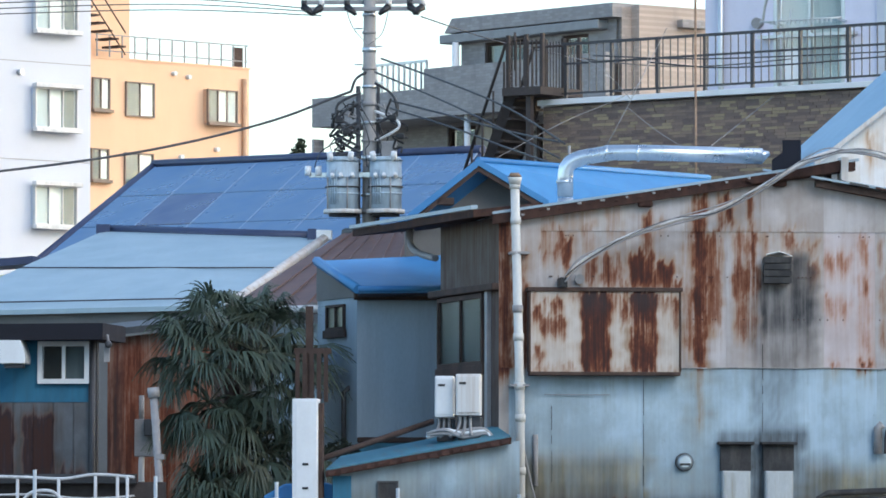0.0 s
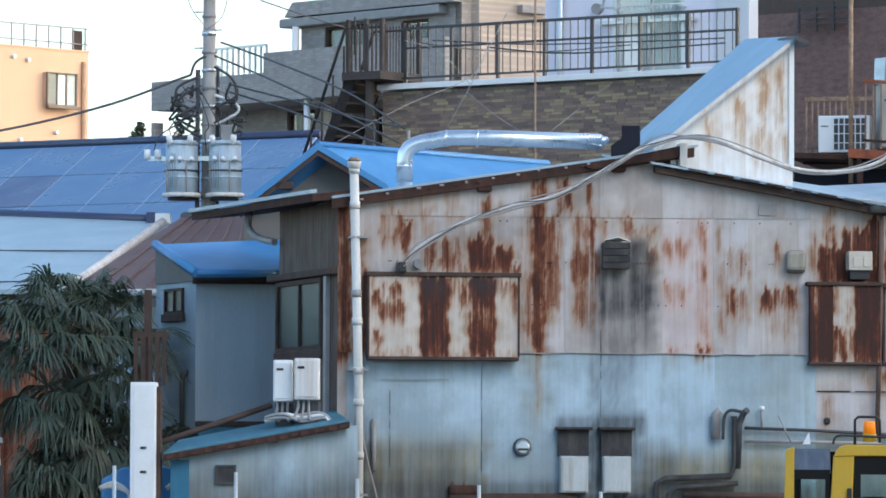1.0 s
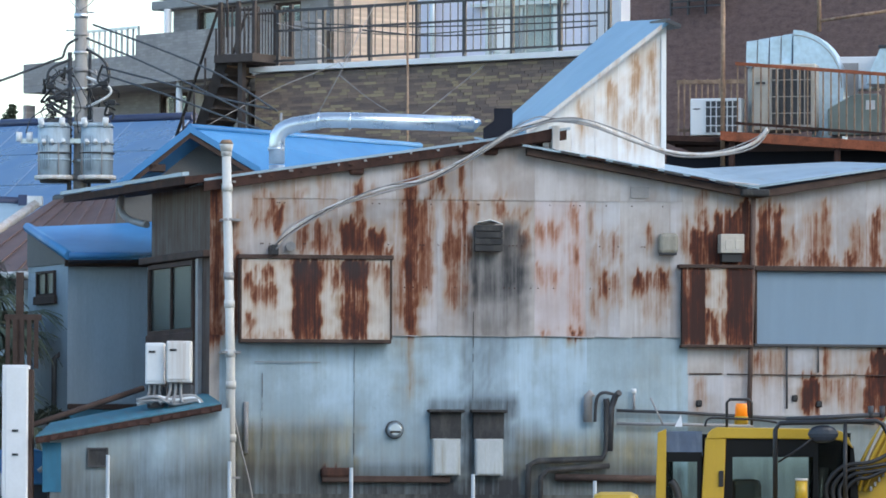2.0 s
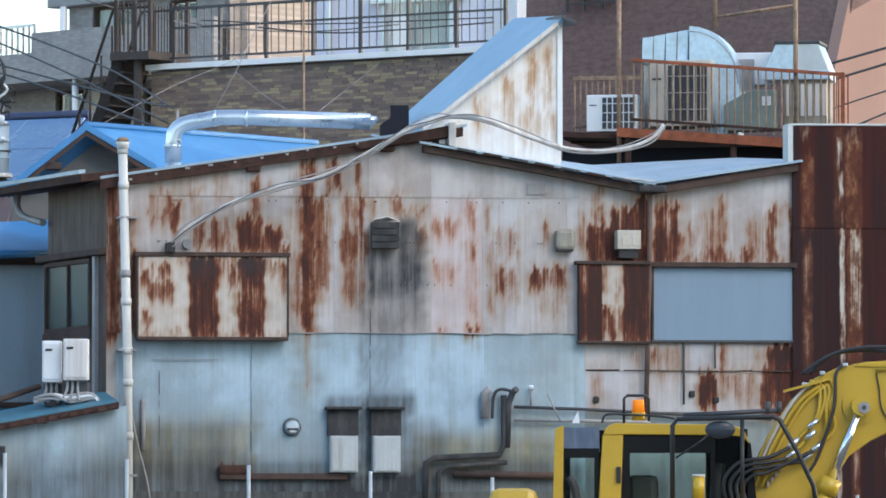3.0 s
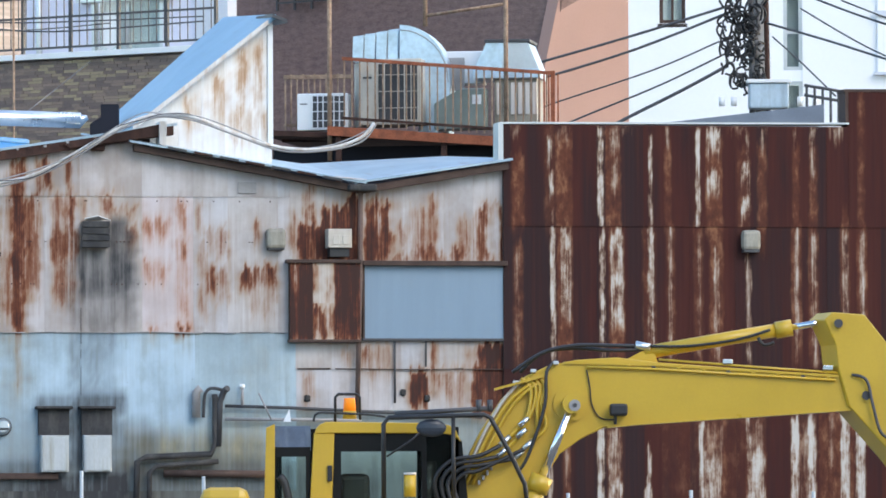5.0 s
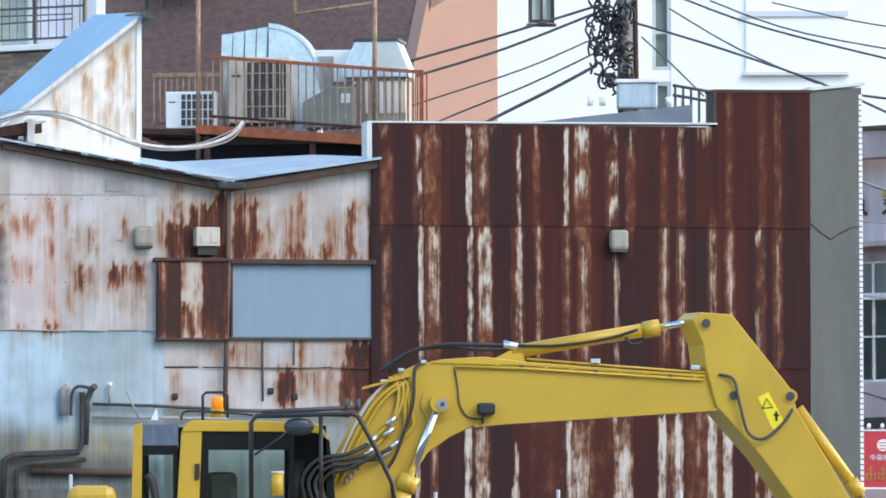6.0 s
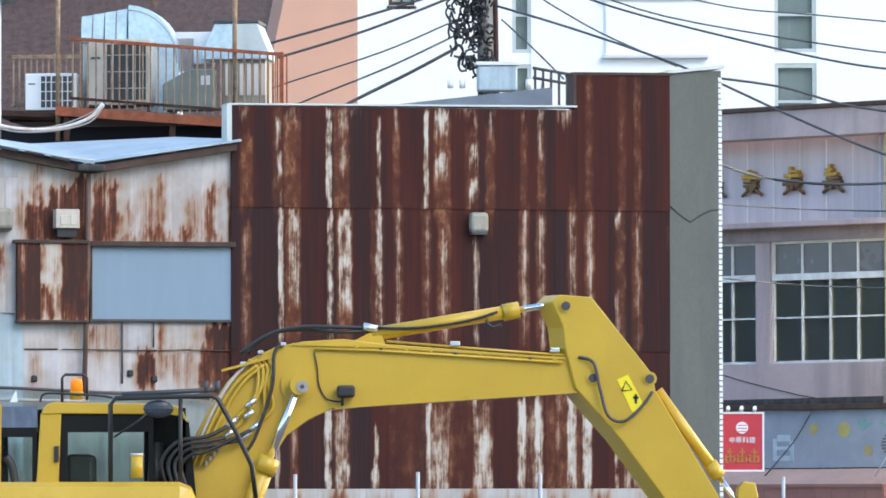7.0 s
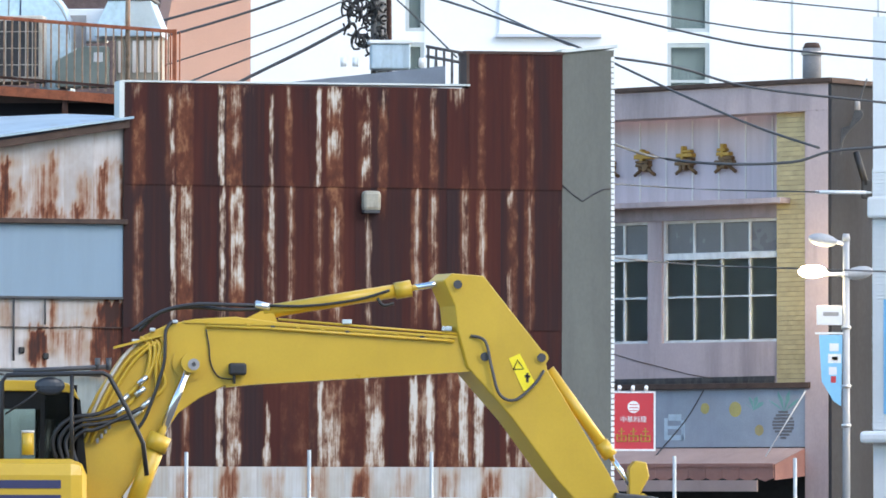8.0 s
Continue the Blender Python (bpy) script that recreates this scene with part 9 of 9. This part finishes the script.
part("rear_cowl", B(-4.6, -4.0, -1.0, -0.4, 1.2, 2.18, bevel=0.12), YELLOW, ex)
part("slew_ring", tube(bmesh.new(), [(-1.9, 0.1, 0.75), (-1.9, 0.1, 0.96)], 0.6, 20), DARK_METAL, ex)
for y in (-1.2, 0.9):
    part("track", prism(bmesh.new(), [(-3.5, 0.1), (-3.3, 0.0), (-0.5, 0.0), (-0.3, 0.1), (-0.15, 0.4), (-0.35, 0.72), (-3.45, 0.72), (-3.65, 0.4)], y, y + 0.5), BLACK_RUBBER, ex, bevel=0.03)
part("track_frame", B(-3.0, -0.8, -0.7, 0.9, 0.3, 0.75), DARK_METAL, ex)
part("linkage", prism(bmesh.new(), [(5.5, 1.9), (5.58, 2.0), (5.72, 1.98), (5.76, 1.8), (5.6, 1.5), (5.5, 1.5)], -0.2, 0.1), YELLOW, ex, bevel=0.02)
part("bucket", prism(bmesh.new(), [(5.3, 1.6), (5.8, 1.55), (6.0, 1.0), (5.7, 0.5), (5.1, 0.45), (5.3, 0.9)], -0.45, 0.35), DARK_METAL, ex, bevel=0.02)

# ---- site fence ----
FENCE_POST = plain("dull_zinc_post", (0.42, 0.46, 0.48), 0.5, 0.2, 0.12, 4, 30)
fn = thing("site_fence", 5.22, 83.00, 0, 2, "pale steel site fence with upright tubes and hoarding sheets", "fence")
for k in range(-11, 5):
    x = -1.64 + 1.59 * (k + 1) if k < 0 else -1.64 + 1.615 * (k + 1)
    top = 2.12 + 0.05 * max(0.0, -1.64 - x) if x < -1.0 else 2.15 - 0.014 * x
    part("post", tube(bmesh.new(), [(x, 0, 0), (x, 0, top)], 0.025, 8), FENCE_POST, fn)
part("top_rail", tube(bmesh.new(), [(-2.2, 0.0, 1.40), (4.9, 0.0, 1.40)], 0.022, 8), WHITE_PAINT, fn)
for k in range(22):
    part("hoarding_sheet", B(-2.2 + k * 0.325, -1.885 + k * 0.325, 0.05, 0.07, 0.05, 1.53 - 0.015 * (k % 2)), FENCE_WHITE, fn)
part("low_rail", tube(bmesh.new(), [(-18.0, 0.0, 1.2), (-2.2, 0.0, 1.2)], 0.02, 8), FENCE_POST, fn)

# ---- white pipe rail and clutter on the left ----
wr = thing("pipe_rail", -13.64, 88.00, 2.90, 0, "white painted pipe railing along the yard", "railing")
for x in (0.25, 0.83, 1.35, 1.66, 1.8):
    part("post", tube(bmesh.new(), [(x, 0, -3.0), (x, 0, -0.02 + 0.04 * (x > 1))], 0.024, 8), STEEL_SASH, wr)
part("rail", tube(bmesh.new(), curve_pts([(-0.4, 0, 0.02), (0.4, 0, 0.0), (0.9, 0, -0.02), (1.35, 0, 0.04), (1.9, 0, 0.0)], 4), 0.022, 8), STEEL_SASH, wr)
part("loop", tube(bmesh.new(), curve_pts([(0.3, -0.1, -0.4), (0.45, -0.1, -0.22), (0.75, -0.1, -0.2), (0.95, -0.1, -0.4)], 5), 0.026, 8), STEEL_SASH, wr)
part("dark_ledge", B(-0.4, 1.9, 0.1, 0.3, -0.08, 0.05), DARK_METAL, wr)
# added backdrop that keeps the space below the rail dark
part("dark_backdrop", B(-0.5, 2.3, 0.32, 0.4, -2.9, -0.06), STAIR_AND_SHADE, wr, "plain dark backdrop added behind the rail")
part("mid_rail", tube(bmesh.new(), curve_pts([(-0.4, 0, -0.26), (0.5, 0, -0.24), (1.2, 0, -0.3), (1.9, 0, -0.26)], 4), 0.016, 6), STEEL_SASH, wr)
fp = thing("leaning_flue", -11.38, 88.50, 2.61, 0, "pale metal flue pipe leaning against the shed", "pipe")
part("pipe", tube(bmesh.new(), [(0.135, 0, -2.62), (-0.16, 0, 1.45)], 0.055, 12), GREY_CABLE, fp)
part("cap", tube(bmesh.new(), [(-0.155, 0, 1.42), (-0.165, 0, 1.56)], 0.085, 12), GREY_CABLE, fp)
part("hinge", B(-0.12, 0.0, -0.06, 0.06, 0.55, 0.62), GREY_CABLE, fp)
eb = thing("electric_box", -12.39, 93.00, 3.28, 0, "grey electric box on the rusty shed", "box")
part("case", B(0.0, 0.36, -0.15, 0.1, 0.0, 0.55, bevel=0.01), GREY_CABLE, eb)
part("meter", B(0.15, 0.32, -0.25, -0.15, 0.3, 0.55, bevel=0.02), DARK_METAL, eb)
part("pipe", tube(bmesh.new(), [(0.1, -0.1, -3.29), (0.1, -0.1, 0.0)], 0.045, 8), PVC, eb)
part("conduit", tube(bmesh.new(), [(0.1, -0.1, 0.55), (0.1, -0.1, 0.9)], 0.04, 8), GREY_CABLE, eb)
cl = thing("security_lamp", -12.61, 91.60, 4.89, 0, "small round lamp under the eaves", "lamp")
bm = bmesh.new()
bmesh.ops.create_uvsphere(bm, u_segments=12, v_segments=8, radius=0.055)
part("globe", bm, DARK_METAL, cl)
part("stem", tube(bmesh.new(), [(0, 0, 0.04), (-0.03, 0.1, 0.14)], 0.02, 6), GREY_CABLE, cl)
part("cover", B(-0.08, 0.0, 0.1, 0.16, -0.25, 0.0), GREY_CABLE, cl)
wp = thing("white_cabinet", -9.09, 84.00, 2.58, 0, "tall narrow white metal cabinet with worn edges", "cabinet")
part("body", B(0.0, 0.345, 0.0, 0.3, -2.2, 1.31, bevel=0.012), WHITE_PAINT, wp)
part("door", B(0.05, 0.33, -0.015, 0.0, -2.1, 1.28, bevel=0.006), WHITE_PAINT, wp)
part("side", B(0.346, 0.40, 0.05, 0.28, -2.2, 1.25), BROWN_TRIM, wp)
for z in (0.42, 0.1):
    part("latch", B(0.14, 0.22, -0.03, -0.014, z, z + 0.03), BLACK_RUBBER, wp)
tarp = thing("blue_tarp", -9.55, 84.60, 2.60, 0, "blue plastic sheet over junk", "tarpaulin")
part("sheet", prism(bmesh.new(), [(0.0, -0.3), (0.0, 0.0), (0.28, 0.16), (0.75, 0.2), (1.05, 0.12), (1.08, -0.3)], 0.1, 0.5), BLUE_ROOF, tarp, bevel=0.02)
part("support", B(0.1, 1.0, 0.15, 0.45, -2.0, -0.3), DARK_METAL, tarp)
for k in range(3):
    part("pipe", tube(bmesh.new(), curve_pts([(0.0 + 0.9 * (k == 2), -0.1, -0.12), (0.2 + 0.9 * (k == 2), -0.1, -0.1 + 0.05 * k), (0.4 + 0.9 * (k == 2), -0.12, -0.2), (0.42 + 0.9 * (k == 2), -0.12, -0.45)], 4), 0.03, 7), PVC, tarp)
bush = thing("dark_bush", -8.76, 87.00, 3.23, 0, "dark scruffy bush behind the lean-to roof", "bush")
rng = random.Random(5)
bm = bmesh.new()
for k in range(500):
    a, r = rng.random() * 6.283, rng.random() ** 0.5
    c = Vector((math.cos(a) * r * 0.3, math.sin(a) * r * 0.25, rng.random() * 0.24 * (1.2 - r) - 0.05))
    d = Vector((rng.uniform(-1, 1), rng.uniform(-1, 1), rng.uniform(-0.3, 1))).normalized() * 0.05
    e = d.cross(Vector((0.3, 0.8, 0.5))).normalized() * 0.015
    bm.faces.new([bm.verts.new(c + q) for q in (-d, e, d, -e)])
part("foliage", bm, plain("dark_foliage", (0.03, 0.035, 0.025), 0.7), bush)
part("stem", tube(bmesh.new(), [(0, 0, -3.3), (0, 0, 0.0)], 0.04, 6), BROWN_TRIM, bush)
lat = thing("lattice_post", -9.33, 88.50, 4.06, 0, "dark weathered timber post and slatted screen", "screen")
part("post", B(-0.06, 0.04, 0.0, 0.1, -4.07, 1.25), BROWN_TRIM, lat)
for k in range(5):
    part("slat", B(-0.2 + k * 0.1, -0.14 + k * 0.1, -0.03, 0.0, -0.1, 0.6), BROWN_TRIM, lat)
part("rail", B(-0.22, 0.3, -0.02, 0.02, 0.58, 0.66), BROWN_TRIM, lat)

yw = thing("yard_wall", -12.49, 97.00, 4.30, 0, "yard wall behind the palm with the shade painted in", "wall")
yw.location.z = 0.0
# dark colour here is the shade behind the palm, painted on
part("wall", B(0.0, 1.35, 0.0, 0.2, 0.0, 4.9), STAIR_AND_SHADE, yw)
part("low_wall", B(1.36, 2.9, 0.02, 0.2, 0.0, 3.7), ANNEX_WALL, yw)
part("coping", B(-0.02, 1.37, -0.03, 0.23, 4.9, 4.96), DARK_METAL, yw)

# ---- fan palm ----
LEAF = plain("palm_leaf", (0.070, 0.098, 0.070), 0.55, 0, 0.4, 3, 20, spread=6.0, relief=0, dirt=0.25, dirt_colour=(0.12, 0.11, 0.06))
LEAF_OLD = plain("old_palm_leaf", (0.105, 0.115, 0.078), 0.6, 0, 0.35, 3, 20, spread=6.0, relief=0, dirt=0.4, dirt_colour=(0.16, 0.13, 0.07))
palm = thing("fan_palm", -10.53, 90.00, 0, 0, "bushy fan palm with hanging dark green leaves", "palm")
rng = random.Random(17)


def fronds(cx, cz, count, spread, mat_old, rise=0.0):
    for k in range(count):
        a = 2 * math.pi * (k + 0.5 * rng.random()) / count
        lift = rng.uniform(-0.75 + rise, 0.85 + 0.5 * rise)
        L = rng.uniform(0.45, 0.72) * spread
        out = Vector((math.cos(a), math.sin(a), 0))
        tip = Vector((cx, 0, cz)) + out * L * math.cos(lift) + Vector((0, 0, L * math.sin(lift)))
        stalk = part("leaf_stalk", tube(bmesh.new(), curve_pts([(cx, 0, cz), Vector((cx, 0, cz)).lerp(tip, 0.55) + Vector((0, 0, 0.05)), tip], 3), 0.014, 5), LEAF_OLD, palm)
        # a pleated fan whose fingers droop at the ends
        axis = (tip - Vector((cx, 0, cz))).normalized()
        sidev = axis.cross(Vector((0, 0, 1))).normalized()
        nv = sidev.cross(axis).normalized()
        bm = bmesh.new()
        n, R = 34, rng.uniform(0.40, 0.68) * spread ** 0.5
        droop = rng.uniform(0.35, 1.0) * (1 - 0.6 * rise)
        for i in range(n):
            t = -1.9 + 3.8 * (i + 0.5) / n
            d = (axis * math.cos(t) + sidev * math.sin(t) + nv * 0.12 * math.cos(2 * t)).normalized()
            pw = d.cross(nv).normalized()
            r = R * (0.75 + 0.25 * math.cos(t)) * rng.uniform(0.7, 1.15)
            wob = rng.uniform(-0.12, 0.12)
            pts = []
            for s, wd in ((0.02, 0.004), (0.35, 0.013), (0.6, 0.011), (0.8, 0.007), (1.0, 0.002)):
                c = tip + d * r * s * (1 - 0.25 * s * droop) + Vector((wob * s * s, 0, -droop * r * max(0, s - 0.25) ** 1.6 * 1.9))
                pts.append((bm.verts.new(c - pw * wd + nv * 0.006), bm.verts.new(c + pw * wd - nv * 0.006)))
            for p, q2 in zip(pts, pts[1:]):
                bm.faces.new((p[0], p[1], q2[1], q2[0]))
        part("leaf", bm, mat_old if rng.random() < 0.3 else LEAF, palm)


TOPZ = 4.9
part("trunk", tube(bmesh.new(), curve_pts([(0.05, 0, 0.0), (0.02, 0, 2.0), (-0.05, 0, 3.6), (-0.1, 0, 4.9)], 4), 0.13, 10, 0.1), BROWN_TRIM, palm, "fibrous brown trunk")
fronds(-0.1, 4.65, 44, 1.42, LEAF, 0.55)
fronds(-0.4, 4.0, 24, 0.95, LEAF)
fronds(0.15, 3.3, 24, 0.95, LEAF_OLD)
fronds(-0.15, 2.5, 26, 1.0, LEAF_OLD)
fronds(0.5, 4.15, 18, 0.95, LEAF)
fronds(0.45, 3.3, 18, 1.0, LEAF_OLD)
fronds(0.3, 4.7, 26, 1.3, LEAF, 0.5)
fronds(0.1, 2.1, 20, 1.05, LEAF_OLD)
